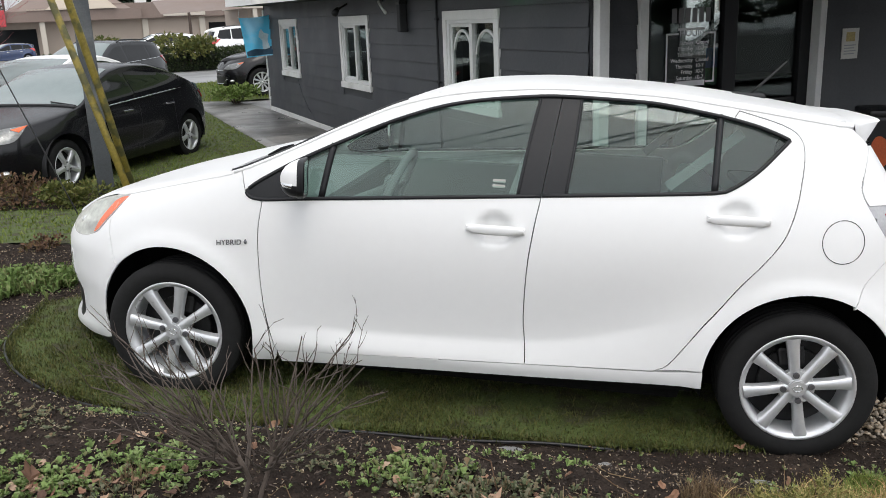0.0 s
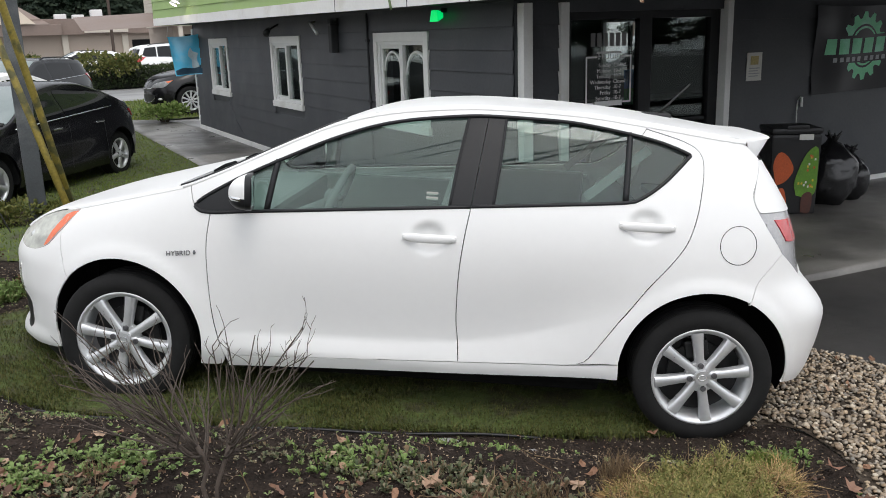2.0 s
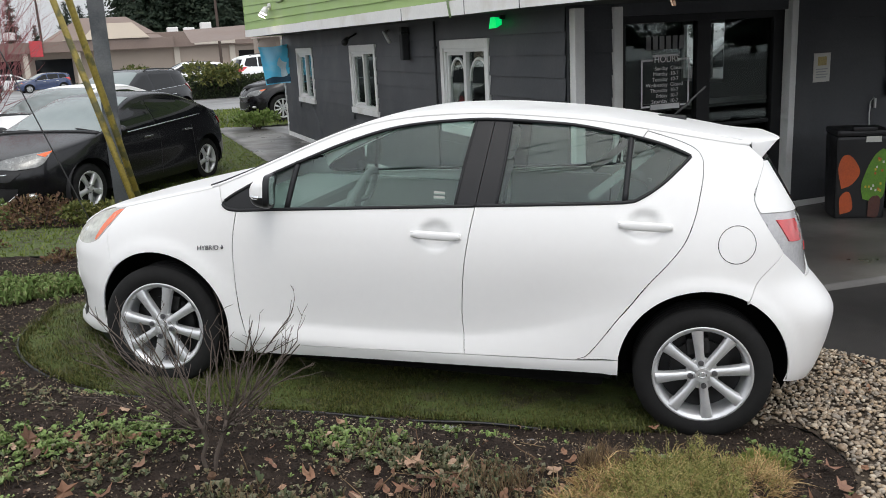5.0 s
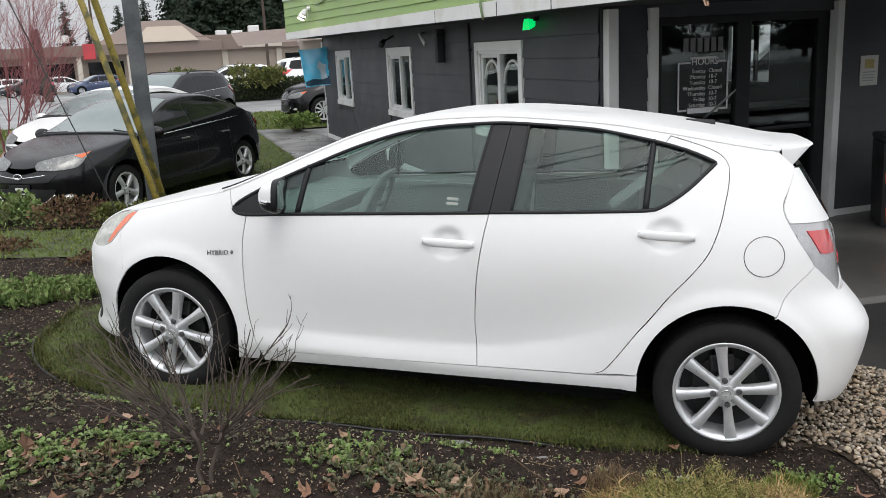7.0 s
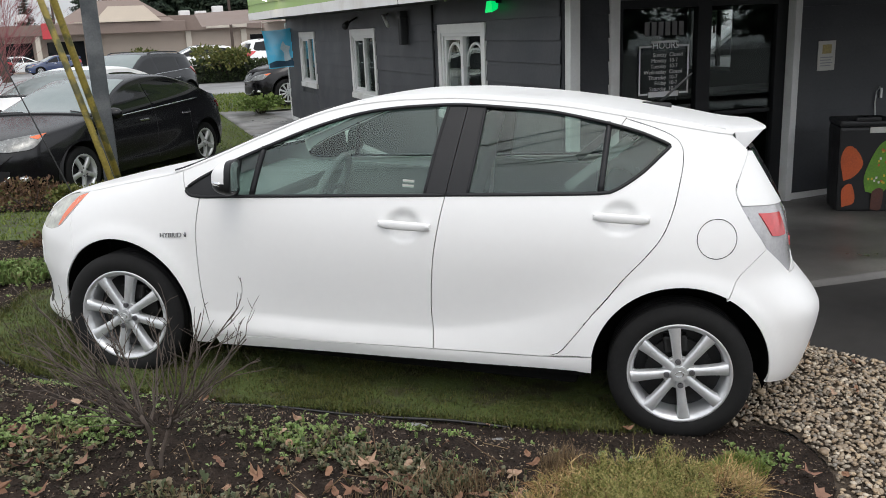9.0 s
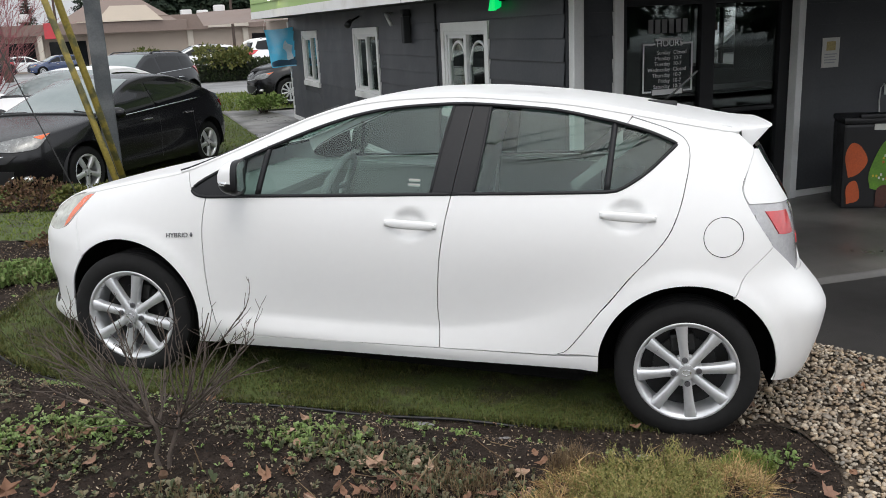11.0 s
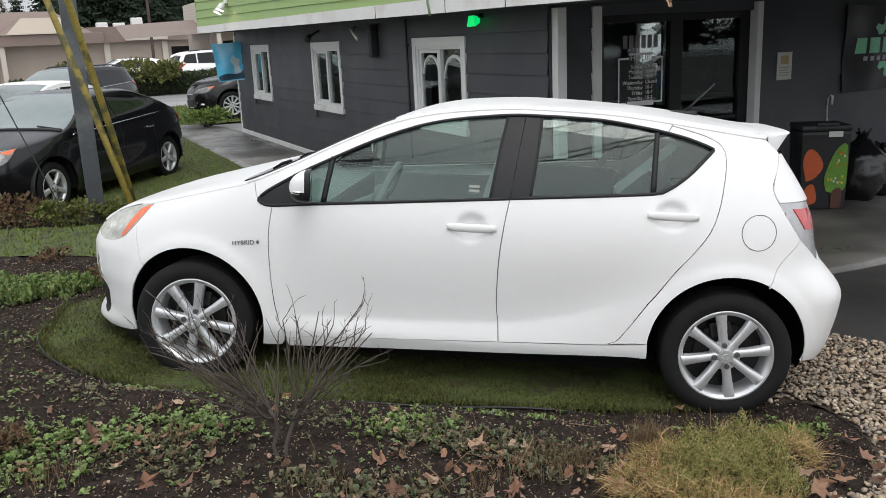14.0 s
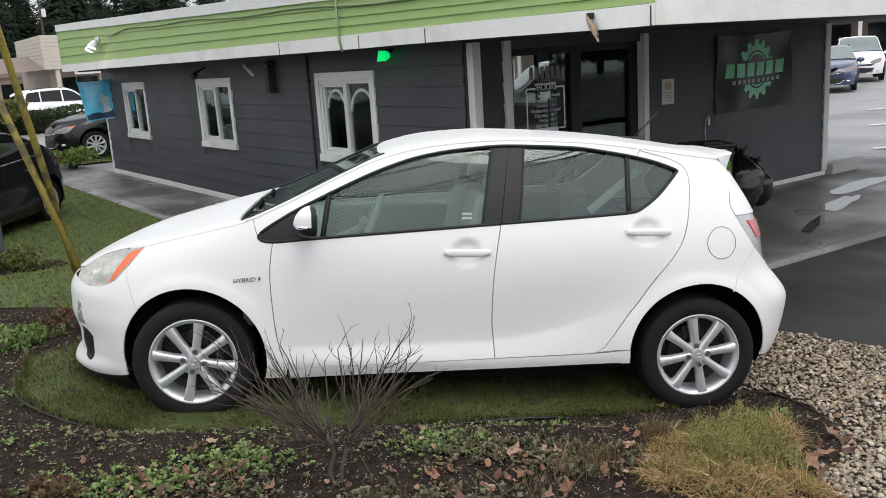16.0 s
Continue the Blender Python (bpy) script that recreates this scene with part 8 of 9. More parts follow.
while x < 52:
    spots.append((x, rnd.uniform(120, 140), rnd.uniform(0.95, 1.35) if x > 4 else rnd.uniform(0.6, 0.8)))
    if x > 2:
        spots.append((x + rnd.uniform(0, 2), rnd.uniform(142, 156), rnd.uniform(1.0, 1.35)))
    x += rnd.uniform(1.1, 1.9)
for k in range(18):
    spots.append((rnd.uniform(30, 110), rnd.uniform(105, 150), rnd.uniform(0.7, 1.1)))
for k in range(12):
    spots.append((rnd.uniform(90, 140), rnd.uniform(20, 90), rnd.uniform(0.6, 0.9)))
# the street's other side, behind the camera: unseen conifers added to darken reflections
for k in range(26):
    spots.append((-62 + k * 5.0 + rnd.uniform(-1.5, 1.5), rnd.uniform(-46, -34), rnd.uniform(0.75, 1.15)))
for i, (x, y, s) in enumerate(spots):
    if i < 3:
        protos[i].matrix_basis = pose(x, y, -1.3, 0, 0, 50 * i) @ Matrix.Scale(s, 4)
    else:
        c = copy_thing(protos[i % 3], pose(x, y, -1.3, 0, 0, rnd.uniform(0, 360)))
        c.scale = (s * rnd.uniform(0.9, 1.2), s * rnd.uniform(0.9, 1.2), s)
for x, y, h in ((12.5, 96, 15), (-6.0, 118, 16), (22.0, 110, 17), (-24, 96, 9)):
    p = thing("telegraph_pole", "tall wooden telegraph pole by the shopping row", "pole", pose(x, y, -1.3))
    part("shaft", tube_bm([(0, 0, 0), (0, 0, h)], [0.17, 0.11], 8), BARK, p)
    part("cross_arm", box_bm(-1.1, -0.06, h - 1.2, 1.1, 0.06, h - 1.05, 0.01), BARK, p)
    part("transformer", tube_bm([(0.35, 0, h * 0.62), (0.35, 0, h * 0.62 + 0.9)], 0.26, 10), VINYL, p)
p = thing("timber_post", "weathered brown timber post by the far road", "post", pose(-5.2, 52, -0.4))
part("shaft", tube_bm([(0, 0, 0), (-0.25, 0, 4.0)], [0.24, 0.2], 10), BARK, p)
# cars in the far bays
for i, (x, y, r, pt) in enumerate(((-9.5, 78, 200, PAINT_GREY), (-6.8, 80, 20, PAINT_WHITE), (-4.2, 76, 200, PAINT_BLUE), (-12.4, 84, 190, PAINT_WHITE))):
    other_car("wagon_car", "small parked car in front of the far shopping row", pose(x, y, -0.75, 0, 0, r), pt, "wagon", (2.6, 0.32), group="far parked cars")
# overhead lines on the near side of the street, seen mirrored in the side windows
LINES = ((-3.0, 8.3, 0.4), (-3.3, 8.9, 0.4), (-3.6, 11.0, 0.5), (-4.4, 11.6, 0.5))
for x, y in ((-26, -4.6), (26, -2.5)):
    p = thing("telegraph_pole", "tall wooden pole carrying overhead cables along the street", "pole", pose(x, y, -0.3))
    part("shaft", tube_bm([(0, 0, -0.3), (0, 0, 12.6)], [0.19, 0.12], 10), BARK, p, smooth=True)
    for _, h, _ in LINES:
        part("bracket", box_bm(-0.05, -1.0, h + 0.26, 0.05, 1.0, h + 0.33, 0.01), DARK_METAL, p)
coil = thing("cable_coil", "black spare cable coil hung on an overhead line", "cable", pose(-5.5, -3.82, 10.5))
part("loop", tube_bm([(0.42 * math.cos(t), 0, 0.13 * math.sin(t)) for t in np.linspace(0, math.tau, 33)], 0.035, 8), WIRE, coil, smooth=True)
for t in (0.5, 1.57, 2.6):
    part("spacer", tube_bm([(0.42 * math.cos(t), 0, 0.13 * math.sin(t)), (-0.42 * math.cos(t), 0, -0.13 * math.sin(t))], 0.022, 6), WIRE, coil)
for k, (y, z, sag) in enumerate(LINES):
    w = thing("overhead_line", "black overhead cable along the street", "cable", group="overhead lines")
    part("wire", tube_bm([(-26 + 52 * i / 24, y + 0.04 * (-26 + 52 * i / 24), z - sag * (1 - (2 * i / 24 - 1) ** 2)) for i in range(25)], 0.026, 6), WIRE, w)

# ---- planting: lawn blades, weeds, shrub, tussock, leaves, pebbles ----
# near blades are coloured darker to include the shade beside the car
GRASS_SHADED = island_surface("shaded_lawn_grass_blade", [(0.028, 0.034, 0.009), (0.056, 0.069, 0.014), (0.090, 0.100, 0.022), (0.130, 0.112, 0.042)], 0.6)
TUSSOCK = island_surface("yellowing_tussock", [(0.12, 0.07, 0.03), (0.42, 0.28, 0.13), (0.58, 0.41, 0.21), (0.28, 0.22, 0.07), (0.22, 0.12, 0.055), (0.48, 0.31, 0.15)], 0.8)
# brighter copy for grass clear of the car's shade
GRASS_BRIGHT = island_surface("bright_grass_blade", [(0.075, 0.108, 0.018), (0.13, 0.175, 0.03), (0.19, 0.22, 0.05)], 0.6)
SPRIG = island_surface("yellow_green_sprig", [(0.08, 0.092, 0.018), (0.19, 0.19, 0.05), (0.36, 0.31, 0.12), (0.13, 0.14, 0.035), (0.26, 0.24, 0.08)], 0.7)
WEED = island_surface("weed_leaf", [(0.06, 0.09, 0.025), (0.13, 0.20, 0.055), (0.20, 0.29, 0.09), (0.13, 0.13, 0.05), (0.24, 0.33, 0.13)], 0.6)
WEED_DULL = island_surface("dull_weed_leaf", [(0.05, 0.065, 0.03), (0.10, 0.12, 0.06), (0.16, 0.11, 0.06), (0.14, 0.16, 0.10), (0.22, 0.17, 0.11)], 0.7)
DEAD_STEM = island_surface("dry_stem", [(0.10, 0.06, 0.035), (0.16, 0.11, 0.06), (0.22, 0.16, 0.09)], 0.8)
TWIG = surface("grey_brown_twig", (0.080, 0.062, 0.050), 0.8, vary=0.3, scale=30, bump=0.001, fine=200)
CHIP = island_surface("bark_chip", [(0.011, 0.009, 0.008), (0.024, 0.018, 0.014), (0.042, 0.031, 0.024), (0.017, 0.014, 0.012), (0.13, 0.10, 0.08)], 0.9)
LITTER = island_surface("leaf_crumbs", [(0.16, 0.11, 0.07), (0.30, 0.23, 0.15), (0.42, 0.36, 0.26), (0.22, 0.13, 0.08)], 0.85)
LEAF_BROWN = island_surface("fallen_leaf_brown", [(0.09, 0.05, 0.035), (0.17, 0.09, 0.055), (0.27, 0.16, 0.10), (0.38, 0.27, 0.19), (0.18, 0.09, 0.06), (0.25, 0.14, 0.085)], 0.75)
PEBBLE = island_surface("river_pebble", [(0.12, 0.10, 0.08), (0.32, 0.245, 0.165), (0.18, 0.165, 0.14), (0.44, 0.335, 0.22), (0.24, 0.175, 0.115), (0.56, 0.48, 0.37), (0.15, 0.125, 0.10)], 0.45, 0.5)


def inside(poly, x, y):
    c = False
    for i in range(len(poly)):
        (x0, y0), (x1, y1) = poly[i - 1], poly[i]
        if (y0 > y) != (y1 > y) and x < (x1 - x0) * (y - y0) / (y1 - y0) + x0:
            c = not c
    return c


def blades(rnd, spots, height, width, lean=0.5):
    """Thin bent blades standing at spots (x, y, z)."""
    V, F = [], []
    for x, y, z in spots:
        h, w = height * rnd.uniform(0.5, 1.4), width * rnd.uniform(0.7, 1.3)
        a, b = rnd.uniform(0, math.tau), rnd.uniform(0, math.tau)
        dx, dy = math.cos(a) * w, math.sin(a) * w
        lx, ly = math.cos(b) * h * lean * rnd.random(), math.sin(b) * h * lean * rnd.random()
        k = len(V)
        V += [(x - dx, y - dy, z - 0.004), (x + dx, y + dy, z - 0.004), (x + dx * 0.7 + lx * 0.4, y + dy * 0.7 + ly * 0.4, z + h * 0.6), (x - dx * 0.7 + lx * 0.4, y - dy * 0.7 + ly * 0.4, z + h * 0.6), (x + lx, y + ly, z + h)]
        F += [(k, k + 1, k + 2, k + 3), (k + 3, k + 2, k + 4)]
    return V, F


def stuff(name, V, F, material, label, category, smooth=False):
    return tagged(sheet(name, V, F, material, smooth=smooth), label, category, kind="stuff")


LAWN_LINE = spline(LAWN_EDGE, 0.08)
lawn_poly = LAWN_LINE + [(3.1, 2.9), (3.3, 3.7), (2.75, 5.0), (2.62, 9.0), (-3.0, 9.0), (-3.0, 7.0), (-1.5, 7.0), (-0.7, 6.8), (-0.2, 6.5), (0.2, 6.0), (0.3, 5.3), (0.05, 5.0)]
def sow(rnd, poly, count, x0, x1, y0, y1, keep=None):
    out = []
    pts = np.array(poly)
    while len(out) < count:
        x, y = rnd.uniform(x0, x1), rnd.uniform(y0, y1)
        if inside(poly, x, y) and (keep is None or rnd.random() < keep(x, y)):
            out.append((x, y))
    zs = ground_z(np.array([p[0] for p in out]), np.array([p[1] for p in out]))
    return [(p[0], p[1], float(z) + 0.008) for p, z in zip(out, zs)]


rnd = random.Random(41)
bare = lambda x, y: (0.35 if 0.528 * x + 0.849 * y > 3.36 and x > 0.4 else 1.0) * (0.25 + 0.75 * max(0.0, min(1.0, 0.5 + 1.6 * noise.noise((x * 2.3, y * 2.3, 9.0)))))
V, F = blades(rnd, sow(rnd, lawn_poly, 72000, -0.5, 3.3, 2.3, 5.4, bare), 0.0125, 0.0018, 1.5)
stuff("lawn_grass", V, F, GRASS_SHADED, "short wet winter grass round the parked car, darkened as shade", "grass")
V, F = blades(rnd, sow(rnd, [(-9, 7.0), (-1.5, 7.0), (-0.7, 6.8), (-0.2, 6.5), (0.22, 6.0), (0.32, 5.3), (2.7, 5.0), (2.6, 8), (2.64, 21.5), (-9, 25)], 60000, -6, 2.7, 5.2, 22), 0.022, 0.006, 1.3)
stuff("lawn_grass", V, F, GRASS_BRIGHT, "short wet grass behind the parked car", "grass")
V, F = blades(rnd, sow(rnd, [(2.7, 21.6), (12, 21.1), (12, 29), (-9, 29), (-9, 26)], 14000, -9, 12, 21, 29), 0.07, 0.016, 0.8)
stuff("verge_grass", V, F, GRASS_BRIGHT, "rough green grass verge by the road", "grass")
# ragged edge of the turf
edge = []
for p in spline(LAWN_EDGE, 0.004):
    for _ in range(3):
        q = (p[0] + rnd.gauss(0, 0.018), p[1] + rnd.gauss(0, 0.018))
        edge.append((q[0], q[1], float(ground_z(*q)) + 0.004))
V, F = blades(rnd, edge, 0.028, 0.0022, 1.3)
stuff("edge_grass", V, F, GRASS_SHADED, "ragged turf edge along the mulch bed", "grass")

# black edging strip sunk along the lawn
ed = thing("lawn_edging", "thin black plastic lawn edging strip half buried in mulch", "edging")
part("strip", tube_bm([(x - 0.02, y - 0.025, float(ground_z(x, y)) + 0.009 + 0.007 * math.sin(9 * x)) for x, y in spline(LAWN_EDGE, 0.06)][:58], 0.0065, 6), PLASTIC, ed, smooth=True)

# bark chips
BED = spline(LAWN_EDGE, 0.1) + spline(GRAVEL_LEFT, 0.1) + [(1.5, 0.6), (-1.6, 0.6), (-1.6, 6.9), (-0.7, 6.7), (-0.2, 6.4), (0.2, 5.9), (0.25, 5.3), (0.05, 5.0)]
def chips(count, size, x0, x1, y0, y1, poly):
    V, F = [], []
    for x, y, z in sow(rnd, poly, count, x0, x1, y0, y1):
        z += 0.018 * noise.noise((x * 7, y * 7, 3.1)) + 0.009 * noise.noise((x * 21.7, y * 21.7, 7.7)) - 0.006
        L, w, h = size * rnd.uniform(0.4, 1.7), size * rnd.uniform(0.2, 0.6), size * rnd.uniform(0.1, 0.4)
        m = Matrix.Translation((x, y, z + h * 0.3)) @ Euler((rnd.gauss(0, 0.5), rnd.gauss(0, 0.5), rnd.uniform(0, 6.3))).to_matrix().to_4x4()
        k = len(V)
        V += [m @ Vector(q) for q in ((-L, -w * 0.6, -h), (L, -w, -h), (L * 0.8, w, -h), (-L * 0.9, w, -h), (-L * 0.7, -w * 0.5, h), (L * 0.8, -w * 0.5, h * 0.6), (L * 0.6, w * 0.6, h), (-L * 0.8, w * 0.6, h * 0.7))]
        F += [tuple(k + i for i in f) for f in ((4, 5, 6, 7), (0, 1, 5, 4), (1, 2, 6, 5), (2, 3, 7, 6), (3, 0, 4, 7))]
    return V, F
V, F = chips(38000, 0.0062, -1.6, 2.9, 0.6, 6.9, BED)
stuff("bark_chips", V, F, CHIP, "dark crumbled bark chips and soil lumps", "mulch")
V, F = chips(13000, 0.0048, -1.6, 2.9, 0.6, 6.9, BED)
stuff("leaf_litter", V, F, LITTER, "tiny pale leaf and straw crumbs on the mulch", "litter")


# weeds and ground cover, patch by patch
def rosette(V, F, x, y, z, r, leaves, lift, shape=0.45):
    for k in range(leaves):
        a = rnd.uniform(0, math.tau)
        L = r * rnd.uniform(0.5, 1.15)
        w = L * shape * rnd.uniform(0.6, 1.1)
        d, s = Vector((math.cos(a), math.sin(a), 0)), Vector((-math.sin(a), math.cos(a), 0))
        e = rnd.uniform(0.1, 1.0) * lift
        b = Vector((x, y, z)) + d * r * 0.12 * rnd.random()
        i = len(V)
        V += [b, b + d * L * 0.5 + s * w + Vector((0, 0, e * 0.75 + 0.1 * w)), b + d * L + Vector((0, 0, e * 0.8)), b + d * L * 0.5 - s * w + Vector((0, 0, e * 0.75 + 0.1 * w)), b + d * L * 0.55 + Vector((0, 0, e * 0.62))]
        F += [(i, i + 1, i + 4), (i + 1, i + 2, i + 4), (i + 2, i + 3, i + 4), (i + 3, i, i + 4)]


def weed_patch(cx, cy, rx, ry, count, r, leaves, lift, material, label, shape=0.45, turn=0.0):
    V, F = [], []
    ct, st = math.cos(turn), math.sin(turn)
    for _ in range(int(count * 2.6)):
        u, v = rnd.gauss(0, 0.55) * rx, rnd.gauss(0, 0.55) * ry
        x, y = cx + u * ct - v * st, cy + u * st + v * ct
        rosette(V, F, x, y, float(ground_z(x, y)) + 0.006, r * 0.48 * rnd.uniform(0.5, 1.5), leaves, lift * rnd.uniform(0.3, 1.2), shape)
    stuff("ground_cover", V, F, material, label, "weeds")


T0 = -0.557
for cx, cy, rx, ry, n, r, lv, lift, mt, lb in (
        (-0.30, 2.72, 0.30, 0.13, 90, 0.035, 7, 0.030, WEED, "bright green low weeds in mulch"),
        (-0.62, 2.60, 0.34, 0.20, 90, 0.040, 7, 0.035, WEED, "bright green low weeds in mulch"),
        (0.10, 2.68, 0.22, 0.12, 80, 0.034, 7, 0.028, WEED, "bright green creeping weeds among leaves"),
        (-0.05, 2.45, 0.28, 0.16, 60, 0.035, 6, 0.03, WEED_DULL, "dull green weeds and dead leaves"),
        (0.62, 2.52, 0.24, 0.09, 30, 0.026, 6, 0.02, WEED_DULL, "small dull weeds in mulch"),
        (0.86, 2.34, 0.20, 0.12, 60, 0.034, 7, 0.035, WEED, "green creeping weeds in mulch"),
        (1.02, 2.14, 0.28, 0.15, 90, 0.036, 7, 0.04, WEED_DULL, "dull ivy-like ground cover"),
        (1.22, 1.92, 0.22, 0.14, 60, 0.036, 7, 0.05, WEED_DULL, "dull ground cover beside a tussock"),
        (1.33, 2.32, 0.22, 0.07, 12, 0.03, 6, 0.03, WEED, "few green seedlings in mulch"),
        (-0.05, 3.30, 0.16, 0.10, 16, 0.028, 6, 0.02, WEED, "few green seedlings in mulch"),
        (0.35, 2.85, 0.20, 0.08, 14, 0.028, 6, 0.02, WEED, "few green seedlings in mulch"),
        (-0.25, 3.15, 0.20, 0.12, 24, 0.03, 6, 0.02, WEED_DULL, "small dull weeds in mulch"),
        (-0.75, 3.40, 0.28, 0.30, 26, 0.035, 7, 0.03, WEED, "green low weeds in mulch"),
        (-0.55, 4.35, 0.20, 0.30, 12, 0.035, 7, 0.03, WEED, "few green weeds in mulch"),
        (-0.72, 5.42, 0.34, 0.22, 420, 0.050, 9, 0.10, WEED, "thick green ground cover beside the lawn"),
        (-0.30, 5.36, 0.22, 0.18, 240, 0.048, 9, 0.09, WEED, "thick green ground cover in the bed"),
        (-1.20, 5.50, 0.30, 0.26, 240, 0.050, 9, 0.10, WEED, "thick green ground cover in the bed"),
        (2.62, 1.98, 0.10, 0.08, 16, 0.04, 6, 0.04, WEED, "green weeds at the gravel's edge"),
        (0.50, 1.95, 0.35, 0.15, 60, 0.04, 7, 0.05, WEED_DULL, "dull weeds among dead leaves")):
    weed_patch(cx, cy, rx, ry, n, r, lv, lift, mt, lb, turn=T0)
V, F = [], []
for x, y, z in sow(rnd, BED, 420, -1.4, 2.8, 0.9, 5.2):
    rosette(V, F, x, y, z, 0.015, rnd.randint(3, 6), 0.018)
stuff("seedlings", V, F, WEED, "scattered tiny green seedlings in the mulch", "weeds")
# dry grassy tufts
def tuft(cx, cy, rx, ry, count, h, w, material, label, lean=1.0):
    spots = []
    for _ in range(count):
        x, y = cx + rnd.gauss(0, 0.42) * rx, cy + rnd.gauss(0, 0.42) * ry
        spots.append((x, y, float(ground_z(x, y))))
    V, F = blades(rnd, spots, h, w, lean)
    stuff("dry_tuft", V, F, material, label, "grass")


for cx, cy, rx, ry, n, h in ((0.0, 2.60, 0.10, 0.08, 130, 0.09), (0.42, 2.02, 0.12, 0.09, 120, 0.10), (1.28, 1.86, 0.20, 0.13, 420, 0.13), (0.95, 1.86, 0.22, 0.10, 160, 0.09), (-0.42, 2.45, 0.14, 0.1, 140, 0.10)):
    tuft(cx, cy, rx, ry, int(n * 0.8), h * 0.5, 0.0016, DEAD_STEM, "small dry straw-coloured grass tuft")


def tussock():
    """A low feathery mound: green shoots in the middle, fine bent straw round them, a tight green cushion and a dead clump beside it."""
    t = thing("tussock_plant", "low feathery yellow-green plant with straw-coloured dry stems", "plant")
    V, F = [], []
    W, G = [], []
    green = ((1.78, 1.60, 0.23, 0.125), (1.98, 1.66, 0.15, 0.12), (1.60, 1.54, 0.12, 0.11), (1.88, 1.46, 0.14, 0.11))
    straw = ((1.44, 1.58, 0.15, 0.08), (1.54, 1.42, 0.20, 0.09), (1.72, 1.26, 0.16, 0.07), (2.20, 1.66, 0.13, 0.09), (2.34, 1.74, 0.09, 0.06), (1.60, 1.72, 0.11, 0.09))
    cushion = ((2.50, 1.93, 0.11, 0.045), (2.36, 1.86, 0.09, 0.045))
    def shoot(b, d, L, m, n=7):
        u = d.orthogonal().normalized(); w = d.cross(u)
        for j in range(n):
            q = j / (n - 1)
            an = j * 2.4 + rnd.random()
            side = u * math.cos(an) + w * math.sin(an)
            p, r = b + d * L * q, m * (1.15 - 0.65 * q)
            e = side.cross(d) * r * 0.28
            k = len(W)
            W.extend([p - e, p + e, p + side * r + d * r * 0.9])
            G.append((k, k + 1, k + 2))
    def strand(b, d, L, wide):
        s = d.cross(Vector((rnd.gauss(0, 1), rnd.gauss(0, 1), rnd.gauss(0, 1)))).normalized() * wide
        bend = Vector((rnd.gauss(0, 0.3), rnd.gauss(0, 0.3), -rnd.uniform(0.1, 0.7))) * L
        k = len(V)
        V.extend([b - s, b + s, b + d * L * 0.5 + s * 0.8 + bend * 0.2, b + d * L * 0.5 - s * 0.8 + bend * 0.2, b + d * L + bend])
        F.extend([(k, k + 1, k + 2, k + 3), (k + 3, k + 2, k + 4)])
    def spots(cx, cy, R, H, n):
        for _ in range(n):
            a, q = rnd.uniform(0, math.tau), math.sqrt(rnd.random())
            x, y = cx + R * q * math.cos(a), cy + R * q * 0.85 * math.sin(a)
            lump = max(0.2, 1 + 1.1 * noise.noise((x * 13, y * 13, 5.0)))
            top = H * math.sqrt(max(0.04, 1 - q * q)) * lump
            yield Vector((x, y, float(ground_z(x, y)))), Vector((math.cos(a), math.sin(a), 0)) * q, top
    for cx, cy, R, H in green:
        for p, out, top in spots(cx, cy, R, H, int(30000 * R * R)):
            d = (out * 0.55 + Vector((rnd.gauss(0, 0.3), rnd.gauss(0, 0.3), 1.0))).normalized()
            shoot(p + Vector((0, 0, top * rnd.uniform(0.45, 0.95))), d, rnd.uniform(0.022, 0.055), 0.0105)
        for p, out, top in spots(cx, cy, R, H, int(10000 * R * R)):
            strand(p + Vector((0, 0, top * rnd.uniform(0.5, 1.0))), (out * 0.8 + Vector((rnd.gauss(0, 0.5), rnd.gauss(0, 0.5), 0.9))).normalized(), rnd.uniform(0.03, 0.08), 0.0011)
    for cx, cy, R, H in straw:
        for p, out, top in spots(cx, cy, R, H, int(46000 * R * R)):
            d = (out * 0.9 + Vector((rnd.gauss(0, 0.55), rnd.gauss(0, 0.55), 0.75))).normalized()
            strand(p + Vector((0, 0, top * rnd.uniform(0.15, 0.95))), d, rnd.uniform(0.03, 0.105), 0.0011)
        for p, out, top in spots(cx, cy, R, H, int(5000 * R * R)):
            shoot(p + Vector((0, 0, top * 0.7)), (out * 0.5 + Vector((rnd.gauss(0, 0.3), rnd.gauss(0, 0.3), 1.0))).normalized(), rnd.uniform(0.02, 0.04), 0.009)
    sheet("straw_cover", V, F, TUSSOCK, t, "dry straw stems", smooth=False)
    sheet("sprig_cover", W, G, SPRIG, t, "yellow-green sprigs", smooth=False)
    W2, G2 = blades(rnd, [(p.x, p.y, p.z + top * 0.5) for cx, cy, R, H in cushion for p, out, top in spots(cx, cy, R, H, 900)], 0.030, 0.0016, 1.4)
    sheet("grass_cushion", W2, G2, GRASS_BRIGHT, t, "tight bright green grass cushion", smooth=False)
    W2, G2 = blades(rnd, [(p.x, p.y, p.z) for p, out, top in spots(1.69, 1.87, 0.10, 0.06, 500)], 0.075, 0.0013, 0.9)
    sheet("dead_clump", W2, G2, DEAD_STEM, t, "brown dead clump", smooth=False)
    # upright dead seed stalks
    for _ in range(46):
        bm = bmesh.new()
        cx, cy, R, H = rnd.choice(green + straw)
        x, y = cx + rnd.uniform(-0.8, 0.8) * R, cy + rnd.uniform(-0.6, 0.8) * R
        z = float(ground_z(x, y))
        lean = Vector((rnd.gauss(0, 0.03), rnd.gauss(0, 0.03), 0))
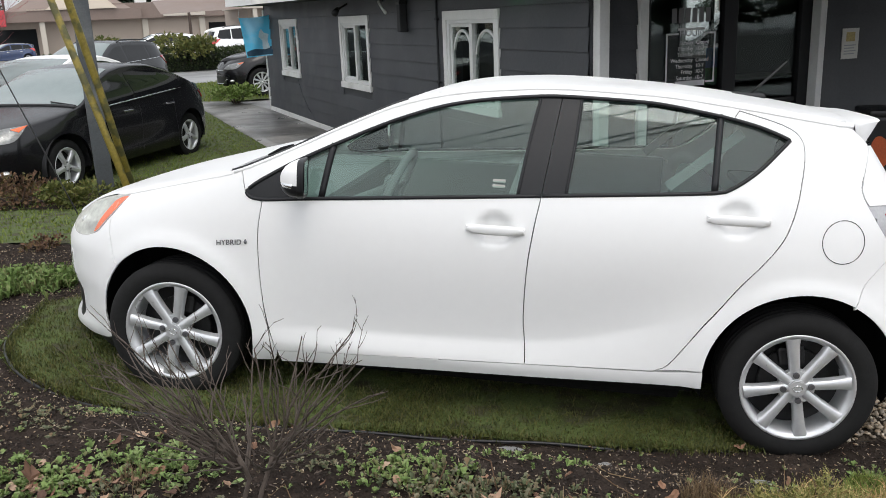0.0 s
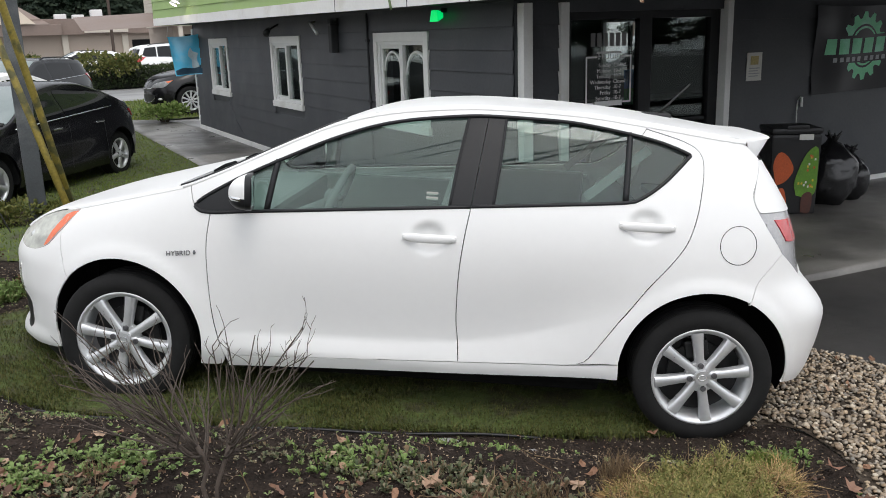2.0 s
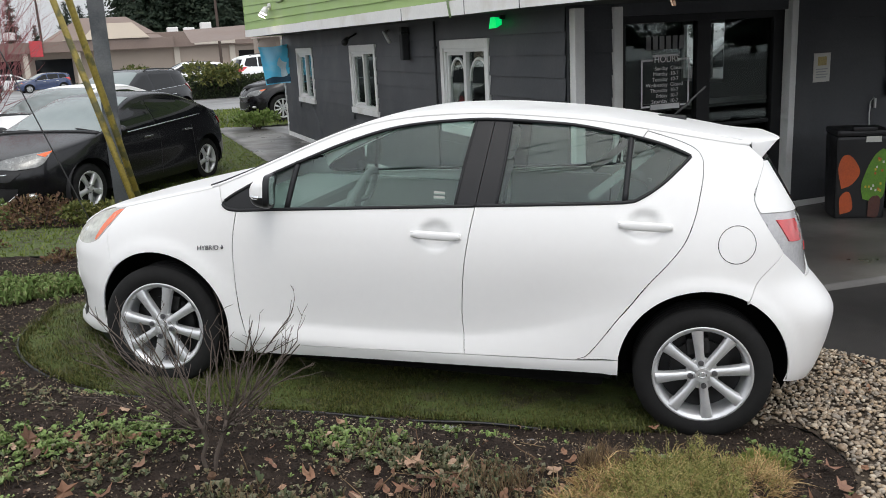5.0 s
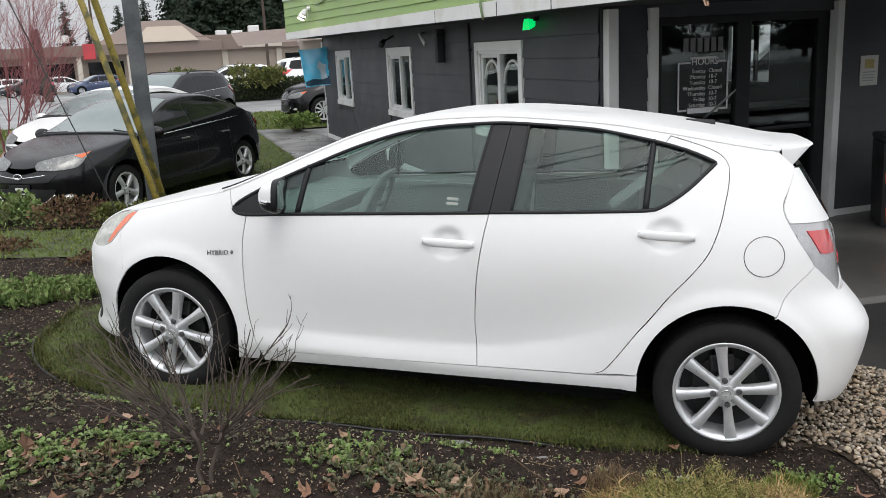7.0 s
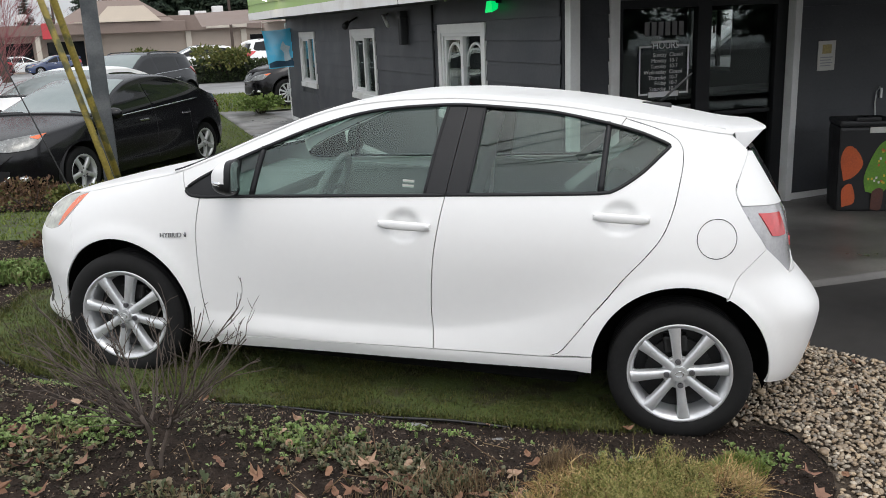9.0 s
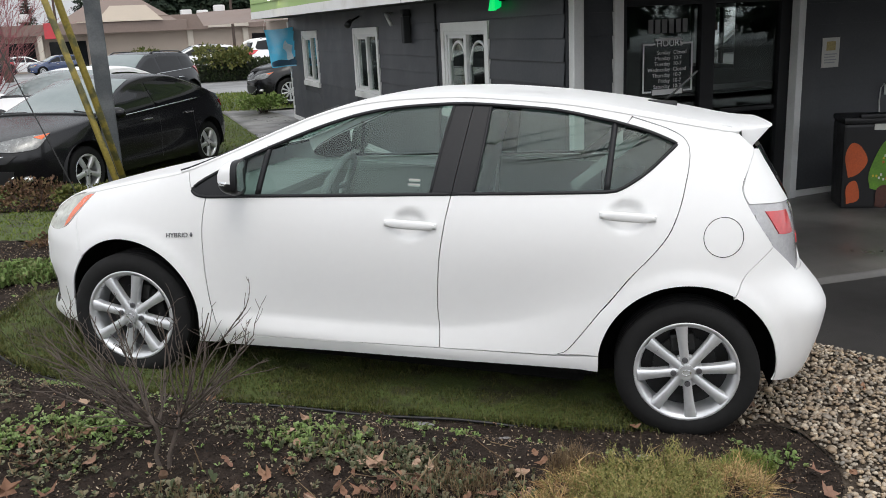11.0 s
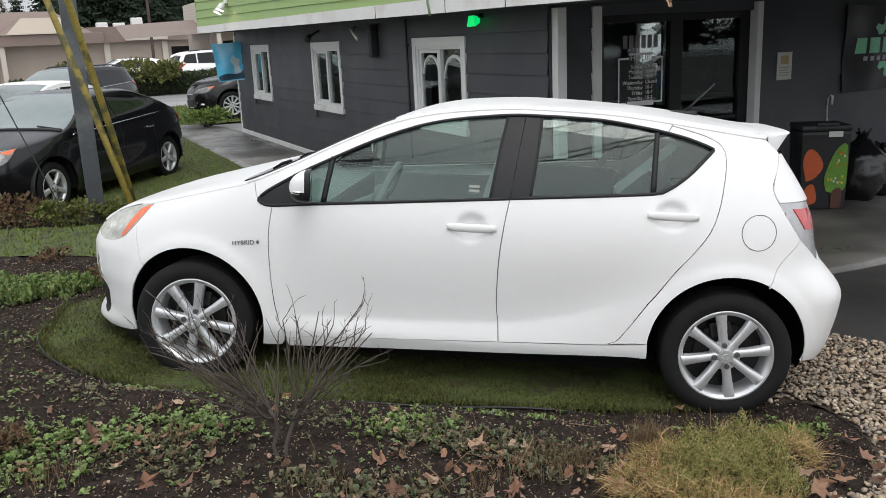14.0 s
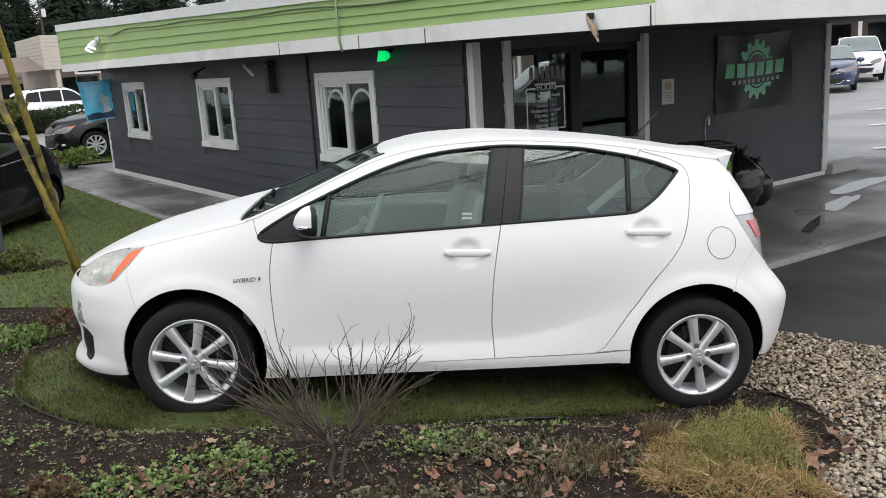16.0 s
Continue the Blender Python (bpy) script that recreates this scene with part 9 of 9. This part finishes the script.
        tube_bm([(x, y, z + H * 0.5), Vector((x, y, z + H + rnd.uniform(0.0, 0.06))) + lean], [0.0016, 0.0009], 5, bm)
        part("seed_stalk", bm, DEAD_STEM, t)


tussock()


# the bare twiggy shrub
def bare_shrub():
    s = thing("bare_shrub", "leafless shrub with a fan of thin grey-brown twigs in mulch", "shrub", pose(0.335, 2.285, float(ground_z(0.335, 2.285)) - 0.01) @ Matrix.Scale(1.06, 4))
    r = random.Random(17)
    def grow(bm, p, d, L, rad, depth, lift):
        """A crooked shoot with side shoots that leave it by turns to either hand."""
        pts, rs, q = [p], [rad], p.copy()
        n = (4, 6, 8)[depth]
        flip = r.choice((-1, 1))
        for i in range(n):
            d = (d + Vector((r.gauss(0, 0.10), r.gauss(0, 0.09), r.gauss(lift, 0.09)))).normalized()
            q = q + d * L / n
            pts.append(q.copy()); rs.append(rad * (1 - 0.55 * (i + 1) / n))
            if depth and i >= 1 and r.random() < (0.68 if depth == 2 else 0.22):
                flip = -flip
                u = d.cross(Vector((0, 0, 1))).normalized(); w = u.cross(d)
                e = (d + u * flip * r.uniform(0.35, 0.85) + w * r.uniform(-0.3, 0.7)).normalized()
                grow(bm, q.copy(), e, L * r.uniform(0.24, 0.52) * (1.1 - 0.07 * i), max(0.0012, rs[-1] * 0.78), depth - 1, 0.02)
        tube_bm(pts, rs, 5, bm)
    # two crooked trunks rise to a crotch, then the branches spread in a low fan
    trunks = [((0, 0, -0.03), (-0.02, 0.01, 0.06), (0.0, 0.005, 0.12), (-0.025, 0.0, 0.20)), ((0.015, 0, -0.03), (0.02, 0.0, 0.05), (0.045, 0.005, 0.11), (0.070, 0.0, 0.18))]
    heads = []
    for pts in trunks:
        part("trunk", tube_bm(spline(pts, 0.03), 0.0072, 8), TWIG, s, smooth=True)
        heads.append((Vector(pts[2]), Vector(pts[3])))
    # along the car, away from the bonnet and towards it: (turn, rise, length)
    fan = [(178, 38, 0.54), (170, 30, 0.52), (186, 46, 0.52), (164, 44, 0.48), (100, 30, 0.34), (-100, 26, 0.32), (60, 36, 0.36), (178, 16, 0.40), (168, 26, 0.46), (190, 22, 0.40), (160, 32, 0.44), (182, 38, 0.46), (172, 50, 0.44), (200, 30, 0.40), (120, 40, 0.34), (95, 62, 0.36), (70, 66, 0.38), (185, 62, 0.42), (175, 74, 0.40), (205, 52, 0.38),
           (2, 28, 0.36), (-8, 50, 0.45), (14, 42, 0.44), (0, 58, 0.46), (-28, 30, 0.36), (8, 66, 0.42), (22, 34, 0.40), (36, 50, 0.38), (-50, 36, 0.34), (-90, 40, 0.30), (-130, 34, 0.32), (140, 66, 0.36), (0, 76, 0.40)]
    for turn, rise, L in fan:
        bm = bmesh.new()
        low, high = heads[0] if 90 < turn % 360 < 270 else heads[1]
        a, el = radians(turn - 31 + r.uniform(-6, 6)), radians(rise + r.uniform(-5, 5))
        d = Vector((math.cos(a) * math.cos(el), math.sin(a) * math.cos(el), math.sin(el)))
        grow(bm, low.lerp(high, r.uniform(0.2, 1.0)), d, L * r.uniform(0.85, 1.05), 0.0040, 2, 0.03)
        part("branch", bm, TWIG, s, smooth=True)


bare_shrub()


WITHERED = island_surface("withered_leaf", [(0.06, 0.035, 0.022), (0.11, 0.062, 0.038), (0.17, 0.10, 0.055), (0.09, 0.085, 0.03)], 0.85)
# low shrubs of the bed by the pole
for m, rx, rz, n, sz, mt, lb, sd in (
        ((-1.28, 9.75, -0.25), 0.40, 0.26, 900, 0.055, WEED, "low leafy green plant in front of a black sedan", 31),
        ((-0.62, 9.20, -0.22), 0.42, 0.25, 1100, 0.045, WITHERED, "brown half-dead low shrub by the pole", 32),
        ((-0.10, 8.86, -0.20), 0.36, 0.20, 1100, 0.042, SHRUB_LEAF, "olive low shrub by the pole", 33),
        ((0.42, 8.95, -0.22), 0.30, 0.15, 700, 0.042, SHRUB_LEAF, "olive low shrub behind the pole", 39),
        ((-1.9, 9.5, -0.25), 0.5, 0.22, 900, 0.05, WITHERED, "brown half-dead low shrub", 34),
        ((-1.00, 7.35, 0.0), 0.24, 0.08, 520, 0.034, WITHERED, "brown withered low plants on the grass edge", 35),
        ((-1.40, 7.55, 0.0), 0.32, 0.12, 700, 0.034, WITHERED, "brown withered low plants on the grass edge", 36),
        ((-0.30, 6.42, 0.06), 0.18, 0.05, 260, 0.030, WITHERED, "brown withered plants at the bed's rim", 37),
        ((0.02, 5.35, 0.10), 0.16, 0.09, 380, 0.026, WITHERED, "brown withered plant by the car's nose", 38),
        ((-0.58, 2.72, 0.20), 0.11, 0.055, 420, 0.022, WITHERED, "brown dry clump in the mulch", 40)):
    round_shrub(pose(*m), rx, rz, n, sz, mt, lb, sd)


def red_twig_tree(m, seed):
    """A small leafless tree of many stems with a haze of thin reddish twigs."""
    s = thing("bare_tree", "small leafless many-stemmed tree with reddish twigs on the grass", "tree", m)
    r = random.Random(seed)
    def limb(bm, p, d, L, rad, depth):
        pts, rs, q = [p], [rad], p.copy()
        n = 5
        for i in range(n):
            d = (d + Vector((r.gauss(0, 0.10), r.gauss(0, 0.10), r.gauss(0.05, 0.06)))).normalized()
            q = q + d * L / n
            pts.append(q.copy()); rs.append(rad * (1 - 0.6 * (i + 1) / n))
            if depth and i >= 1:
                for _ in range(3):
                    a = r.uniform(0, math.tau)
                    u = d.orthogonal().normalized(); w = d.cross(u)
                    e = (d + (u * math.cos(a) + w * math.sin(a)) * r.uniform(0.3, 0.7)).normalized()
                    limb(bm, q.copy(), e, L * r.uniform(0.4, 0.6), rs[-1] * 0.6, depth - 1)
        tube_bm(pts, rs, 4, bm)
    for k in range(13):
        bm = bmesh.new()
        a, el = k * 2.4, r.uniform(1.0, 1.42)
        d = Vector((math.cos(a) * math.cos(el), math.sin(a) * math.cos(el), math.sin(el)))
        limb(bm, Vector((0.16 * math.cos(a), 0.16 * math.sin(a), -0.1)), d, r.uniform(2.2, 3.3), 0.018, 2)
        part("limb", bm, RED_TWIG, s)


RED_TWIG = surface("reddish_winter_bark", (0.25, 0.085, 0.090), 0.7, vary=0.3, scale=10)
red_twig_tree(pose(-2.35, 17.2, -0.28), 3)


# fallen leaves, a few shapes shared by many
def leaf_mesh(seed, size, maple=False):
    r = random.Random(seed)
    pts = []
    lobes = [(0, 1.0), (0.55, 0.55), (0.95, 0.92), (1.45, 0.5), (1.95, 0.78), (2.5, 0.42), (3.14, 0.30)]
    if not maple:
        lobes = [(0, 1.0), (0.4, 0.82), (0.85, 0.62), (1.4, 0.50), (2.0, 0.48), (2.6, 0.52), (3.14, 0.55)]
    ring = [(a, q) for a, q in lobes] + [(-a, q) for a, q in reversed(lobes[1:-1])]
    V = [(0, 0, 0.0)]
    for a, q in ring:
        q *= size * r.uniform(0.8, 1.15)
        V.append((q * math.cos(a), q * math.sin(a), size * (0.34 * (q / size) ** 2 * r.uniform(-0.8, 1.8))))
    n = len(ring)
    F = [(0, 1 + i, 1 + (i + 1) % n) for i in range(n)]
    top = len(V)
    V += [(-size * 0.3, 0.002, 0.0), (-size * 0.3, -0.002, 0.0), (-size * 0.75, 0, size * 0.12)]
    F.append((top, top + 1, top + 2))
    me = bpy.data.meshes.new("fallen_leaf")
    me.from_pydata(V, [], F)
    me.materials.append(LEAF_BROWN)
    return me


leaf_shapes = [leaf_mesh(k, 0.020 + 0.005 * (k % 4)) for k in range(7)]
big_shapes = [leaf_mesh(50 + k, 0.046 + 0.006 * k, True) for k in range(3)]
bed = bpy.data.objects["mulch_bed"]
heaps = [(0.0, 2.5, 0.3), (0.55, 2.1, 0.35), (1.0, 2.05, 0.25), (1.35, 1.8, 0.3), (-0.3, 2.65, 0.3), (0.9, 1.7, 0.4)]
for k in range(230):
    if k < 180:
        cx, cy, sp = heaps[k % len(heaps)]
        x, y = cx + rnd.gauss(0, 0.6) * sp, cy + rnd.gauss(0, 0.5) * sp
    else:
        x, y, _ = sow(rnd, BED, 1, -1.3, 2.7, 1.0, 4.8)[0]
    ob = new("fallen_leaf", rnd.choice(leaf_shapes))
    ob.parent = bed
    ob.matrix_basis = pose(x, y, float(ground_z(x, y)) + 0.022, rnd.gauss(0, 22), rnd.gauss(0, 22), rnd.uniform(0, 360)) @ Matrix.Scale(rnd.uniform(0.6, 1.15), 4)
for x, y in ((-0.27, 2.68), (-0.02, 2.17), (-0.14, 2.23), (0.99, 1.72), (0.88, 1.72), (1.02, 2.06), (1.52, 1.5), (2.45, 1.45), (0.93, 1.9), (0.6, 1.85), (2.52, 1.72), (2.06, 1.40), (2.16, 1.44), (2.10, 1.50), (2.26, 1.46), (2.34, 1.52), (2.60, 1.62), (2.70, 1.78), (2.55, 1.52), (2.02, 1.32), (1.36, 1.62)):
    ob = new("fallen_leaf", rnd.choice(big_shapes))
    ob.parent = bed
    ob.matrix_basis = pose(x, y, float(ground_z(x, y)) + 0.035, rnd.gauss(0, 26), rnd.gauss(0, 26), rnd.uniform(0, 360))
# dry bent stems lying about
bm = bmesh.new()
for k in range(26):
    x, y = rnd.choice(((0.55, 2.0), (0.9, 1.85), (-0.3, 2.5), (1.35, 1.95)))
    x, y = x + rnd.gauss(0, 0.15), y + rnd.gauss(0, 0.12)
    z = float(ground_z(x, y))
    a = rnd.uniform(0, math.tau)
    L = rnd.uniform(0.08, 0.26)
    tube_bm([(x, y, z + 0.01), (x + L * 0.5 * math.cos(a), y + L * 0.5 * math.sin(a), z + rnd.uniform(0.03, 0.10)), (x + L * math.cos(a + 0.3), y + L * math.sin(a + 0.3), z + rnd.uniform(0.02, 0.15))], [0.0024, 0.002, 0.001], 5, bm)
me = bpy.data.meshes.new("dry_twigs"); bm.to_mesh(me); bm.free()
tagged(link("dry_twigs", me, DEAD_STEM), "thin dry stems lying in the mulch", "twigs", kind="stuff")


# river pebbles
def pebble_mesh(seed):
    r = random.Random(seed)
    bm = bmesh.new()
    bmesh.ops.create_icosphere(bm, subdivisions=2 if seed < 5 else 1, radius=1)
    sx, sy, sz = r.uniform(0.85, 1.35), r.uniform(0.7, 1.0), r.uniform(0.42, 0.68)
    for v in bm.verts:
        c = v.co
        k = 1 + 0.16 * noise.noise(c * 1.3 + Vector((seed * 3.7, 0, 0)))
        v.co = (c.x * sx * k, c.y * sy * k, c.z * sz * k)
    me = bpy.data.meshes.new("pebble")
    bm.to_mesh(me); bm.free()
    me.materials.append(PEBBLE)
    me.polygons.foreach_set("use_smooth", [True] * len(me.polygons))
    return me


pebbles = [pebble_mesh(k) for k in range(10)]
GRAVEL = spline(GRAVEL_LEFT, 0.1) + [(1.6, -0.4), (4.5, -0.4), (4.4, 0.5), (4.05, 2.0), (3.85, 2.65), (3.45, 3.4), (3.25, 3.55), (3.1, 2.9)]
base = bpy.data.objects["gravel_base"]
shape_data = []
for me in pebbles[5:]:
    shape_data.append(([v.co.copy() for v in me.vertices], [tuple(p.vertices) for p in me.polygons]))
V, F = [], []
near = 0
soil = lambda x, y: 1.0 if x > 2.8 or y < 1.6 else 0.6
for x, y, z in sow(rnd, GRAVEL, 21000, 1.55, 4.4, -0.3, 3.5, soil):
    s = 0.0100 * math.exp(rnd.gauss(0.02, 0.26))
    m = pose(x, y, z + s * rnd.uniform(0.05, 0.75), rnd.gauss(0, 18), rnd.gauss(0, 18), rnd.uniform(0, 360)) @ Matrix.Scale(s, 4)
    if near < 300 and s > 0.0125 and 2.2 < x < 3.4 and 0.9 < y < 2.3:
        ob = new("pebble", pebbles[near % 5])
        ob.parent = base
        ob.matrix_basis = m
        near += 1
    else:
        vs, fs = shape_data[rnd.randrange(5)]
        k = len(V)
        V += [m @ q for q in vs]
        F += [tuple(k + i for i in f) for f in fs]
ob = sheet("pebble_bed", V, F, PEBBLE, base)
tagged(ob, "smooth mixed river pebbles", kind="stuff")
for k in range(26):
    x, y, z = sow(rnd, GRAVEL, 1, 2.6, 4.2, 0.6, 3.2)[0]
    ob = new("fallen_leaf", rnd.choice(leaf_shapes))
    ob.parent = base
    ob.matrix_basis = pose(x, y, z + 0.03, rnd.gauss(0, 20), rnd.gauss(0, 20), rnd.uniform(0, 360)) @ Matrix.Scale(1.1, 4)
